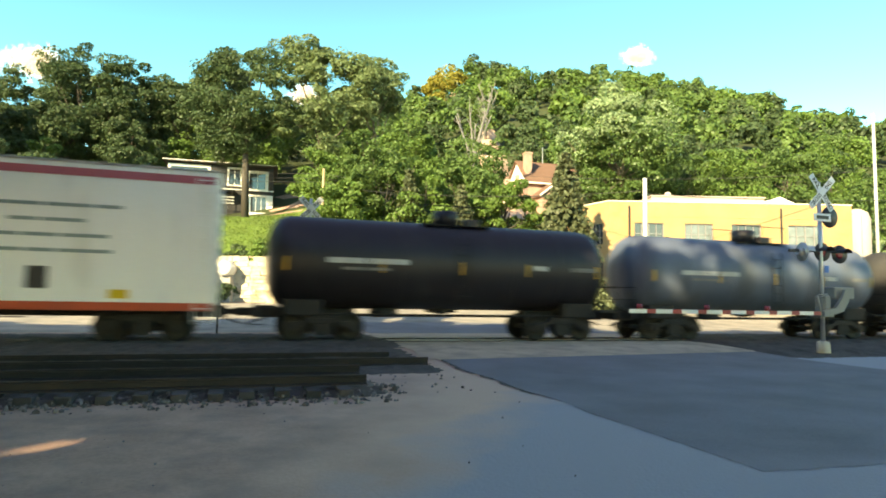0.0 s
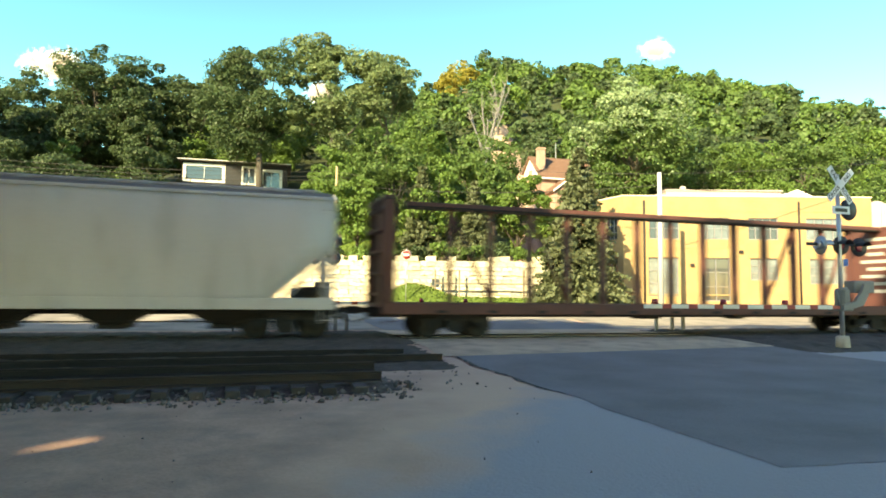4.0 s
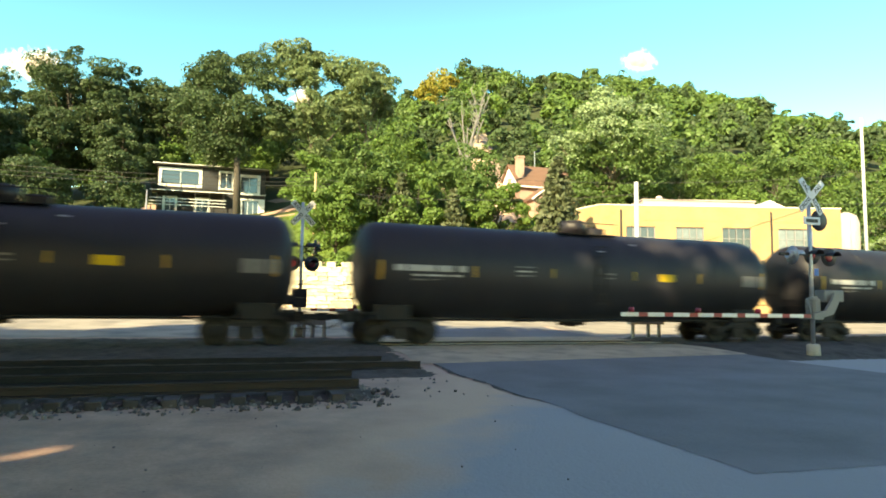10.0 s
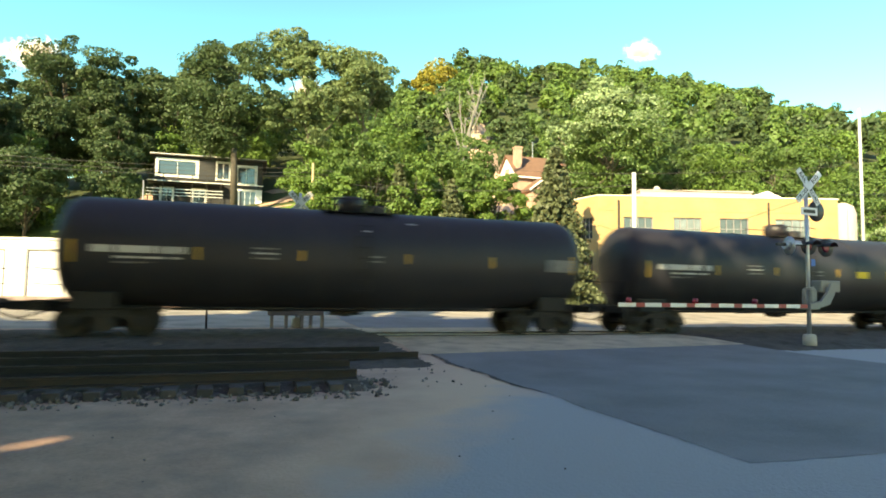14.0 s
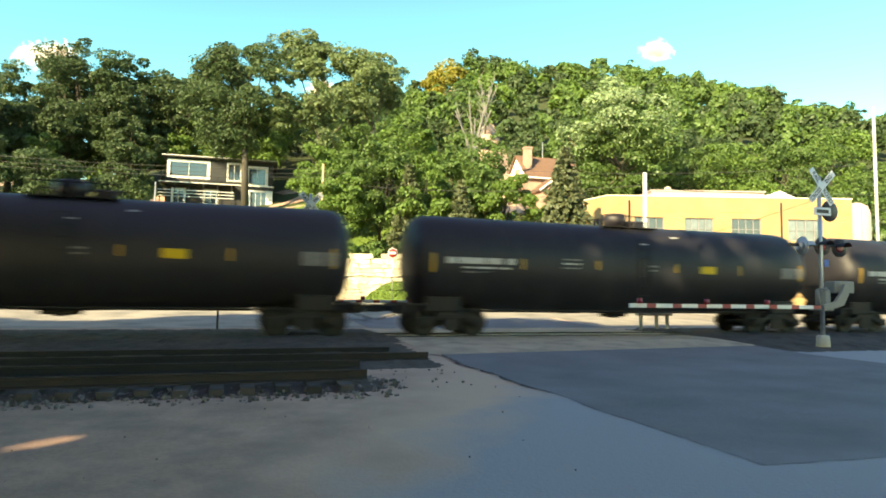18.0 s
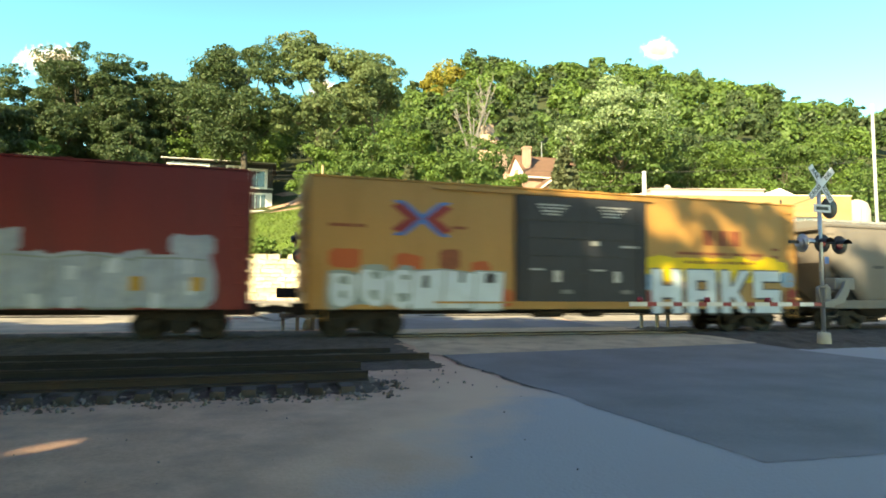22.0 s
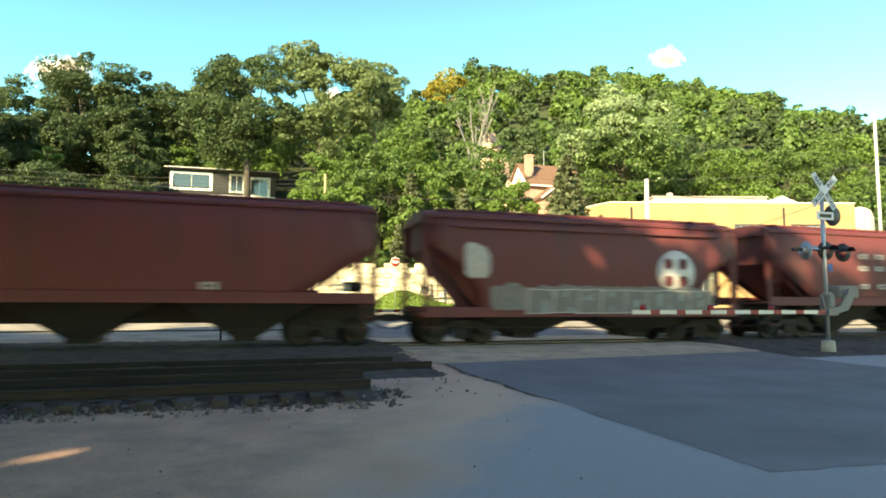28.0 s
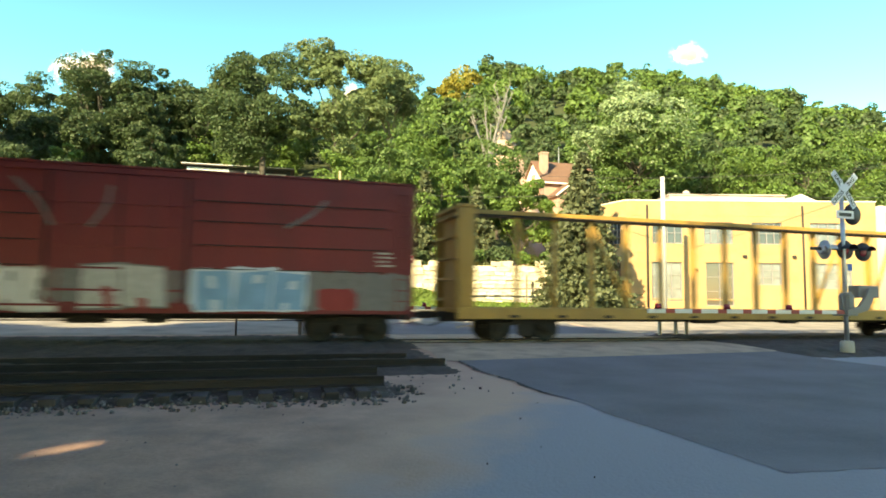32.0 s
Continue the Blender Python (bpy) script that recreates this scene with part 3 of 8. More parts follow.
tagged(new("loose_stones", stones(46, 6, 2.2, 4.4, 10.3, 15.2, -0.25, -0.215, 0.03)), "loose pale stones scattered past the rail ends", "stones", kind="stuff")
tagged(new("ballast_stones_main", stones(1800, 7, 16.3, 34, 17.6, 19.6, -0.2, -0.13, 0.05)), "grey stones on the shoulder of the main track", "stones", kind="stuff")
tagged(new("yard_pebbles", stones(60, 8, -6, 4.5, 3.5, 9.8, -0.25, -0.248, 0.012)), "small pebbles strewn over the gravel yard", "stones", kind="stuff")


# ---- rolling stock: local x runs along the track, -y faces the camera, z = 0 is the rail head ----
WHEEL_R = 0.457


def wheelset_mesh():
    bm = bm_new()
    cyl(bm, (0, -1.0, 0), (0, 1.0, 0), 0.085, seg=12)
    for s in (-1, 1):
        lathe(bm, [(s * 0.69, 0.10), (s * 0.69, WHEEL_R + 0.025), (s * 0.72, WHEEL_R + 0.02), (s * 0.73, WHEEL_R), (s * 0.83, WHEEL_R - 0.004), (s * 0.83, 0.37), (s * 0.79, 0.34), (s * 0.79, 0.16), (s * 0.84, 0.12), (s * 0.84, 0.05)], "y", seg=28)
        for k in range(3):
            t = k * 2.094
            cyl(bm, (0.25 * math.cos(t), s * 0.785, 0.25 * math.sin(t)), (0.25 * math.cos(t), s * 0.80, 0.25 * math.sin(t)), 0.03, seg=6)
    return mesh_of("wheelset", bm, "wheel")


def side_frame_mesh():
    bm = bm_new()
    for s in (-1, 1):
        y0, y1 = (s * 0.93, s * 1.10) if s > 0 else (s * 1.10, s * 0.93)
        prism(bm, [(-1.20, 0.36), (-1.16, 0.60), (-0.62, 0.64), (-0.45, 0.80), (0.45, 0.80), (0.62, 0.64), (1.16, 0.60), (1.20, 0.36), (0.98, 0.30), (0.62, 0.48), (0.40, 0.62), (0.30, 0.60), (0.30, 0.28), (0.20, 0.20), (-0.20, 0.20), (-0.30, 0.28), (-0.30, 0.60), (-0.40, 0.62), (-0.62, 0.48), (-0.98, 0.30)], y0, y1)
        for k in (-1, 1):
            cyl(bm, (k * 0.89, s * 1.08, WHEEL_R), (k * 0.89, s * 1.17, WHEEL_R), 0.13, seg=12)
        for k in (-0.2, 0.0, 0.2):
            cyl(bm, (k, s * 1.03, 0.26), (k, s * 1.03, 0.60), 0.075, seg=8)
    box(bm, -0.22, 0.22, -1.12, 1.12, 0.55, 0.75, 0.03)
    for k in (-0.62, 0.62):
        box(bm, k - 0.08, k + 0.08, -0.9, 0.9, 0.34, 0.46)
    return mesh_of("truck", bm, "underframe")


WHEELSET, TRUCK = wheelset_mesh(), side_frame_mesh()


def trucks(car, half):
    for s in (-1, 1):
        t = part("truck", TRUCK, "", car, loc=(s * half, 0, 0))
        for k in (-0.89, 0.89):
            part("wheelset", WHEELSET, "", t, loc=(k, 0, WHEEL_R))


def coupler(car, s, length):
    bm = bm_new()
    e = length / 2
    box(bm, e - 1.0, e - 0.15, -0.09, 0.09, 0.80, 0.97, 0.02)
    box(bm, e - 0.28, e + 0.06, -0.17, 0.14, 0.76, 1.02, 0.04)
    cyl(bm, (e - 0.8, 0.3, 0.75), (e - 0.05, 0.25, 0.50), 0.028, seg=6)
    cyl(bm, (e - 0.4, -0.15, 0.9), (e - 0.4, -1.35, 0.86), 0.018, seg=6)
    if s < 0:
        bmesh.ops.rotate(bm, verts=bm.verts[:], cent=(0, 0, 0), matrix=Matrix.Rotation(math.pi, 3, "Z"))
    part("coupler", bm, "underframe", car)


def ladder(car, x, y, z0, z1, material="underframe", w=0.42, along="x"):
    bm = bm_new()
    d = (w / 2, 0) if along == "x" else (0, w / 2)
    for s in (-1, 1):
        cyl(bm, (x + s * d[0], y + s * d[1], z0), (x + s * d[0], y + s * d[1], z1), 0.018, seg=6)
    z = z0 + 0.1
    while z < z1:
        cyl(bm, (x - d[0], y - d[1], z), (x + d[0], y + d[1], z), 0.014, seg=6)
        z += 0.34
    part("ladder", bm, material, car)


def panel(car, name, material, x0, x1, z0, z1, y=-1.56, label="", thick=0.006):
    return part(name, box(bm_new(), x0, x1, y - thick, y, z0, z1), material, car, label)


def bars(car, x0, x1, z, h, words, material="stencil", y=-1.56, curve=None, seed=0, name="lettering", label="", thick=0.006):
    """A row of lettering as plain bars; curve: (radius, centre height) where the side is round."""
    rng = random.Random(seed)
    bm = bm_new()
    cuts = sorted([0.0, 1.0] + [rng.uniform(0.1, 0.9) for _ in range(words - 1)])
    for a, b in zip(cuts, cuts[1:]):
        xa, xb = x0 + (x1 - x0) * a, x0 + (x1 - x0) * b - 0.07
        if xb - xa < 0.05:
            continue
        if h >= 0.2 and name == "lettering" and not curve and xb - xa > h:
            k = max(2, round((xb - xa) / (h * 0.85)))
            for j in range(k):
                xc = xa + (xb - xa) * j / k
                box(bm, xc, xc + (xb - xa) / k * 0.74, y - thick, y, z, z + h * (0.32 if j % 3 == 1 else 1.0))
                if j % 3 == 1:
                    box(bm, xc, xc + (xb - xa) / k * 0.74, y - thick, y, z + h * 0.66, z + h)
            continue
        if curve:
            R, zc = curve
            n = max(1, math.ceil(h / 0.11))
            rows = []
            for j in range(n + 1):
                zz = z + h * j / n
                yy = -math.sqrt(max(0.01, (R + 0.012) ** 2 - (zz - zc) ** 2))
                rows.append([bm.verts.new(q) for q in ((xa, yy, zz), (xb, yy, zz), (xb, yy + 0.03, zz), (xa, yy + 0.03, zz))])
            for a0, b0 in zip(rows, rows[1:]):
                for j in range(4):
                    bm.faces.new((a0[j], a0[(j + 1) % 4], b0[(j + 1) % 4], b0[j]))
            bm.faces.new(rows[0])
            bm.faces.new(rows[-1])
        else:
            box(bm, xa, xb, y - thick, y, z, z + h)
    part(name, bm, material, car, label)


def blob(bm, cx, cz, w, h, rng, y, thick=0.004, n=16, rough=0.22):
    pts = []
    ph = rng.uniform(0, 6.28)
    for i in range(n):
        t = 2 * math.pi * i / n
        k = 1 + rough * math.sin(3 * t + ph) * 0.6 + rng.uniform(-rough, rough)
        ex = 0.65
        pts.append((cx + w / 2 * k * math.copysign(abs(math.cos(t)) ** ex, math.cos(t)), cz + h / 2 * k * math.copysign(abs(math.sin(t)) ** ex, math.sin(t))))
    prism(bm, pts, y - thick, y)


STROKES = (
    ((0.85, 0.85), (0.4, 1.0), (0.1, 0.75), (0.5, 0.5), (0.9, 0.28), (0.55, 0.0), (0.1, 0.12)),
    ((0.15, 0.0), (0.15, 1.0), (0.8, 0.85), (0.75, 0.5), (0.2, 0.48), (0.9, 0.0)),
    ((0.5, 0.0), (0.1, 0.3), (0.1, 0.75), (0.5, 1.0), (0.9, 0.72), (0.9, 0.3), (0.5, 0.0)),
    ((0.05, 0.0), (0.3, 0.6), (0.5, 1.0), (0.72, 0.6), (0.95, 0.0), (0.7, 0.38), (0.2, 0.34)),
    ((0.9, 0.95), (0.15, 0.95), (0.12, 0.5), (0.7, 0.52), (0.14, 0.45), (0.1, 0.05), (0.92, 0.08)),
    ((0.12, 1.0), (0.15, 0.0), (0.2, 0.5), (0.9, 1.0), (0.35, 0.52), (0.95, 0.0)),
    ((0.1, 0.0), (0.12, 1.0), (0.5, 0.35), (0.88, 1.0), (0.92, 0.0)),
)


def ribbon(bm, pts, half, y, thick=0.004):
    """A rounded brush stroke of even width along a smoothed line of (x, z) points."""
    line = []
    q = [pts[0]] + list(pts) + [pts[-1]]
    for i in range(1, len(q) - 2):
        for k in range(5):
            t = k / 5
            line.append(tuple(0.5 * (2 * q[i][c] + (q[i + 1][c] - q[i - 1][c]) * t + (2 * q[i - 1][c] - 5 * q[i][c] + 4 * q[i + 1][c] - q[i + 2][c]) * t * t + (3 * q[i][c] - q[i - 1][c] - 3 * q[i + 1][c] + q[i + 2][c]) * t ** 3) for c in (0, 1)))
    line.append(pts[-1])
    rows = []
    for i, (x, z) in enumerate(line):
        a, b = line[max(0, i - 1)], line[min(len(line) - 1, i + 1)]
        d = math.hypot(b[0] - a[0], b[1] - a[1]) or 1
        nx, nz = -(b[1] - a[1]) / d, (b[0] - a[0]) / d
        w = half * (0.75 if i in (0, len(line) - 1) else 1)
        lift = y - thick - 0.0004 * (i % 40)
        rows.append((bm.verts.new((x - nx * w, lift, z - nz * w)), bm.verts.new((x + nx * w, lift, z + nz * w))))
    for (a, b), (c, d) in zip(rows, rows[1:]):
        bm.faces.new((a, b, d, c))


def graffiti(car, x0, x1, z0, z1, fill, line, seed, letters=5, y=-1.56, label="", back=None):
    """Sprayed bubble letters: an outline, a smaller filling in it, and marks within."""
    rng = random.Random(seed)
    w = (x1 - x0) / letters
    h = z1 - z0
    edge = line if line != fill else (back or "graf_black")
    for k in range(letters):
        cx, cz = x0 + (k + 0.5) * w, z0 + h * 0.5 + rng.uniform(-0.05, 0.05) * h
        yy = y - 0.016 * (k % 2)
        ww, hh = w * rng.uniform(1.0, 1.25), h * rng.uniform(0.88, 1.08)
        base = bm_new()
        blob(base, cx, cz, ww, hh, rng, yy, rough=0.10)
        g = part("graffiti", base, edge, car, label)
        inner = bm_new()
        blob(inner, cx + 0.02, cz, ww - 0.20, hh - 0.20, rng, yy - 0.004, rough=0.10)
        part("graffiti_fill", inner, fill, g)
        for j in range(2):
            a = rng.uniform(-0.22, 0.22)
            shade = bm_new()
            blob(shade, cx + a * ww, cz + hh * (0.24 if j else -0.20) + rng.uniform(-0.08, 0.08), ww * rng.uniform(0.14, 0.38), hh * rng.uniform(0.10, 0.26), rng, yy - 0.008, n=9)
            part("outline", shade, back if back and back != fill else edge, g)


def sprayed_letter(car, x0, x1, z0, z1, stroke, fill, edge, y, label):
    """One letter in a broad brush stroke over a wider stroke of another colour."""
    pts = [(x0 + (x1 - x0) * u, z0 + (z1 - z0) * v) for u, v in STROKES[stroke]]
    under, over = bm_new(), bm_new()
    ribbon(under, pts, (x1 - x0) * 0.24, y)
    ribbon(over, pts, (x1 - x0) * 0.16, y - 0.018)
    g = part("graffiti", under, edge, car, label)
    part("graffiti_fill", over, fill, g)


def block_letters(car, x0, x1, z0, z1, fill, edge, seed, letters, y=-1.56, label="", notch=None):
    """Tall squared letters set close together, cut by slots and counters."""
    rng = random.Random(seed)
    w, h = (x1 - x0) / letters, z1 - z0
    for k in range(letters):
        a, yy = x0 + k * w, y - 0.012 * (k % 2)
        lean, up, dn = rng.uniform(-0.10, 0.12) * w, rng.uniform(-0.06, 0.06) * h, rng.uniform(-0.05, 0.05) * h
        corners = [(a - 0.04, z0 + dn), (a + w * 0.97, z0 + dn * 0.4), (a + w * 0.97 + lean, z1 + up), (a + lean, z1 - up * 0.5)]
        c = ((a + w / 2), (z0 + z1) / 2)
        g = part("graffiti", prism(bm_new(), [(c[0] + (px - c[0]) * 1.10, c[1] + (pz - c[1]) * 1.09) for px, pz in corners], yy - 0.004, yy), edge, car, label)
        part("graffiti_fill", prism(bm_new(), corners, yy - 0.008, yy - 0.0045), fill, g)
        for j in range(rng.choice((1, 2, 2))):
            cut = bm_new()
            px, pw = a + w * rng.uniform(0.28, 0.55), w * rng.uniform(0.12, 0.26)
            pz = z0 + h * rng.choice((-0.03, 0.25, 0.55, 0.70))
            prism(cut, [(px, pz), (px + pw, pz), (px + pw + lean * 0.4, pz + h * rng.uniform(0.2, 0.36)), (px + lean * 0.4, pz + h * rng.uniform(0.2, 0.36))], yy - 0.012, yy - 0.0085)
            part("graffiti_slot", cut, notch or edge, g)


def spray(car, x0, x1, z0, z1, paint, seed, y=-1.566, label="sprayed block of paint"):
    """One patch of sprayed colour with a wavering outline."""
    rng = random.Random(seed)
    n = max(6, round((x1 - x0) / 0.16))
    bm = bm_new()
    rows = []
    for k in range(n + 1):
        x = x0 + (x1 - x0) * k / n
        end = 0.35 if k in (0, n) else 0.0
        hi = z1 - (z1 - z0) * (0.16 * noise.noise((x * 1.4, seed, 0)) + 0.10 * noise.noise((x * 5, seed, 1)) + end * rng.random())
        lo = z0 + (z1 - z0) * (0.05 * rng.random() + end * 0.5)
        rows.append([bm.verts.new((x, yy, z)) for yy in (y - 0.003, y) for z in (lo, hi)])
    for p, q in zip(rows, rows[1:]):
        for i, j in ((0, 1), (1, 3), (3, 2), (2, 0)):
            bm.faces.new((p[i], p[j], q[j], q[i]))
    bm.faces.new((rows[0][0], rows[0][1], rows[0][3], rows[0][2]))
    bm.faces.new((rows[-1][0], rows[-1][1], rows[-1][3], rows[-1][2]))
    part("graffiti", bm, paint, car, label)


def new_car(name, s0, s1, label, category, group="freight cars of the train"):
    c = thing(name, Matrix.Translation(at((s0 + s1) / 2, AXIS)) @ pose(0, 0, 0, 0, 0, TURN), label, category, group)
    CARS.append([c, (s0 + s1) / 2, s1 - s0])
    return c


CARS = []


def tank_car(s0, s1, paint, label, R=1.59, zc=2.54, style="long", seed=0, placard=True):
    L = s1 - s0
    car = new_car("tank_car", s0, s1, label, "tank car")
    h = L / 2 - (0.95 if style == "long" else 0.62)
    dip = 0.22 if style == "long" else 0.0
    bm = bm_new()
    prof = [(-h, 0.02), (-h + 0.04, R * 0.42), (-h + 0.14, R * 0.70), (-h + 0.32, R * 0.90), (-h + 0.52, R * 0.975), (-h + 0.75, R)]
    prof += [(-h + 0.75 + (2 * h - 1.5) * k / 8, R) for k in range(1, 8)]
    prof += [(-a, r) for a, r in prof[5::-1]]
    lathe(bm, prof, "x", (0, 0, zc), 48)
    for v in bm.verts:
        v.co.z -= dip * (1 - min(1, abs(v.co.x) / h)) * (1 if v.co.z < zc else 0.1)
    shell = part("tank", bm, paint, car)
    for k in (-0.62, -0.3, 0.02, 0.36, 0.66):
        bm = lathe(bm_new(), [(k * h - 0.03, R - 0.05), (k * h - 0.03, R + 0.006), (k * h + 0.03, R + 0.006), (k * h + 0.03, R - 0.05)], "x", (0, 0, zc), 48)
        part("weld_band", bm, paint, shell)
    for s in (-1, 1):
        bm = bm_new()
        box(bm, *(sorted((s * (h - 2.9), s * (h + 0.35)))), -0.32, 0.32, 0.72, 1.02, 0.02)
        box(bm, *(sorted((s * (h - 1.75), s * (h - 0.55)))), -1.15, 1.15, 0.80, 1.32, 0.04)
        box(bm, *(sorted((s * (h + 0.15), s * (h + 0.33)))), -1.45, 1.45, 0.78, 1.05, 0.02)
        box(bm, *(sorted((s * (h - 0.5), s * (h + 0.30)))), -1.5, -1.1, 1.02, 1.07)
        box(bm, *(sorted((s * (h - 0.5), s * (h + 0.30)))), 1.1, 1.5, 1.02, 1.07)
        part("underframe", bm, "underframe", car)
    for s in (-1, 1):
        bm = bm_new()
        for y in (-1.45, 1.45):
            cyl(bm, (s * (h + 0.25), y, 1.05), (s * (h + 0.25), y, 1.95), 0.02, seg=6)
        cyl(bm, (s * (h + 0.25), -1.45, 1.95), (s * (h + 0.25), 1.45, 1.95), 0.02, seg=6)
        cyl(bm, (s * (h + 0.25), -1.45, 1.5), (s * (h + 0.25), 1.45, 1.5), 0.016, seg=6)
        part("end_handrail", bm, "underframe", car)
    bm = bm_new()
    cyl(bm, (0, 0, zc - R - dip - 0.14), (0, 0, zc - R + 0.1), 0.22, 0.34, 14)
    box(bm, -0.55, 0.55, -0.1, 0.1, zc - R - dip - 0.10, zc - R + 0.1, 0.03)
    part("outlet_valve", bm, "underframe", car)
    bm = bm_new()
    lathe(bm, [(zc + R - 0.08, 0.48), (zc + R + 0.40, 0.48), (zc + R + 0.46, 0.40), (zc + R + 0.48, 0.05)], "z", (0.1, 0, 0), 20)
    box(bm, 0.75, 1.35, -0.26, 0.26, zc + R - 0.06, zc + R + 0.22, 0.04)
    part("manway_housing", bm, "tank_jet", car)
    bm = bm_new()
    zt = zc + R + 0.02
    for y in (-0.95, 0.95):
        box(bm, -0.9, 1.5, y * 0.62 - 0.16, y * 0.62 + 0.16, zt - 0.13, zt - 0.10)
        for x in (-0.9, 0.3, 1.5):
            cyl(bm, (x, y * 0.8, zt - 0.25), (x, y * 0.8, zt + 0.55 if style != "long" else zt + 0.30), 0.018, seg=6)
        cyl(bm, (-0.9, y * 0.8, zt + (0.55 if style != "long" else 0.30)), (1.5, y * 0.8, zt + (0.55 if style != "long" else 0.30)), 0.018, seg=6)
    part("walkway", bm, "underframe", car)
    ladder(car, 0.3, -R - 0.03, zc - R * 0.75, zc + R * 0.62, "underframe")
    bm = bm_new()
    cyl(bm, (-h + 1.2, -0.95, 0.86), (h - 1.2, -0.95, 0.86), 0.03, seg=6)
    cyl(bm, (-h + 3.0, 0.2, 0.80), (h - 3.0, 0.2, 0.80), 0.045, seg=6)
    cyl(bm, (-2.6, -0.45, 0.92), (-1.7, -0.45, 0.92), 0.16, seg=12)
    part("brake_rigging", bm, "underframe", car)
    cur = (R, zc)
    ref = {"long": (-0.92, -0.537, -0.187, 0.21, 0.56, 0.92), "short": (-0.9, -0.4, 0.05, 0.45, 0.9)}[style]
    for k in ref:
        bars(car, k * h - 0.08, k * h + 0.08, zc - (0.42 if abs(k) > 0.9 else 0.32), 0.62 if abs(k) > 0.9 else 0.42, 1, "reflector", curve=cur, name="reflector", label="amber reflective strip")
    if style == "long":
        bars(car, -0.87 * h, -0.57 * h, zc - 0.12, 0.20, 6, "stencil", curve=cur, seed=seed)
        bars(car, -0.80 * h, -0.59 * h, zc - 0.28, 0.06, 4, "stencil", curve=cur, seed=seed + 1)
        bars(car, -0.80 * h, -0.60 * h, zc - 0.42, 0.05, 5, "stencil_dim", curve=cur, seed=seed + 6)
        bars(car, -0.78 * h, -0.60 * h, zc - 0.54, 0.05, 3, "stencil_dim", curve=cur, seed=seed + 7)
        for k in range(3):
            bars(car, -0.36 * h, -0.27 * h, zc + 0.10 - 0.15 * k, 0.05, 2, "stencil" if k == 1 else "stencil_dim", curve=cur, seed=seed + 2 + k)
            bars(car, 0.06 * h, 0.115 * h, zc - 0.05 - 0.16 * k, 0.06, 1, "stencil_dim", curve=cur, seed=seed + 8 + k)
            bars(car, 0.40 * h, 0.47 * h, zc - 0.40 - 0.15 * k, 0.05, 2, "stencil_dim", curve=cur, seed=seed + 12 + k)
        if placard:
            bars(car, 0.335 * h, 0.425 * h, zc - 0.38, 0.42, 1, "placard", curve=cur, name="placard", label="yellow warning placard")
        bars(car, 0.34 * h, 0.41 * h, zc - 0.56, 0.09, 1, "stencil_dim", curve=cur)
        bars(car, 0.34 * h, 0.40 * h, zc - 0.74, 0.07, 1, "stencil_dim", curve=cur)
        bars(car, 0.80 * h, 0.94 * h, zc - 0.34, 0.42, 2, "stencil_dim", curve=cur, seed=seed + 4)
        bars(car, 0.04 * h, 0.075 * h, zc + 0.78, 0.05, 1, "stencil", curve=cur)
        bars(car, 0.22 * h, 0.255 * h, zc + 1.10, 0.05, 1, "stencil", curve=cur)
    else:
        bars(car, -0.70 * h, -0.25 * h, zc - 0.05, 0.17, 3, "stencil", curve=cur, seed=seed)
        bars(car, -0.62 * h, -0.35 * h, zc - 0.26, 0.09, 2, "stencil_dim", curve=cur, seed=seed + 1)
        bars(car, 0.48 * h, 0.58 * h, zc - 0.10, 0.16, 1, "stencil", curve=cur, seed=seed + 2)
        bars(car, 0.72 * h, 0.98 * h - 0.5, zc - 0.1, 0.14, 2, "stencil_dim", curve=cur, seed=seed + 3)
    trucks(car, L / 2 - 2.4)
    coupler(car, -1, L)
    coupler(car, 1, L)
    ladder(car, -h - 0.2, -1.46, 0.45, 1.05)
    ladder(car, h + 0.2, -1.46, 0.45, 1.05)
    return car


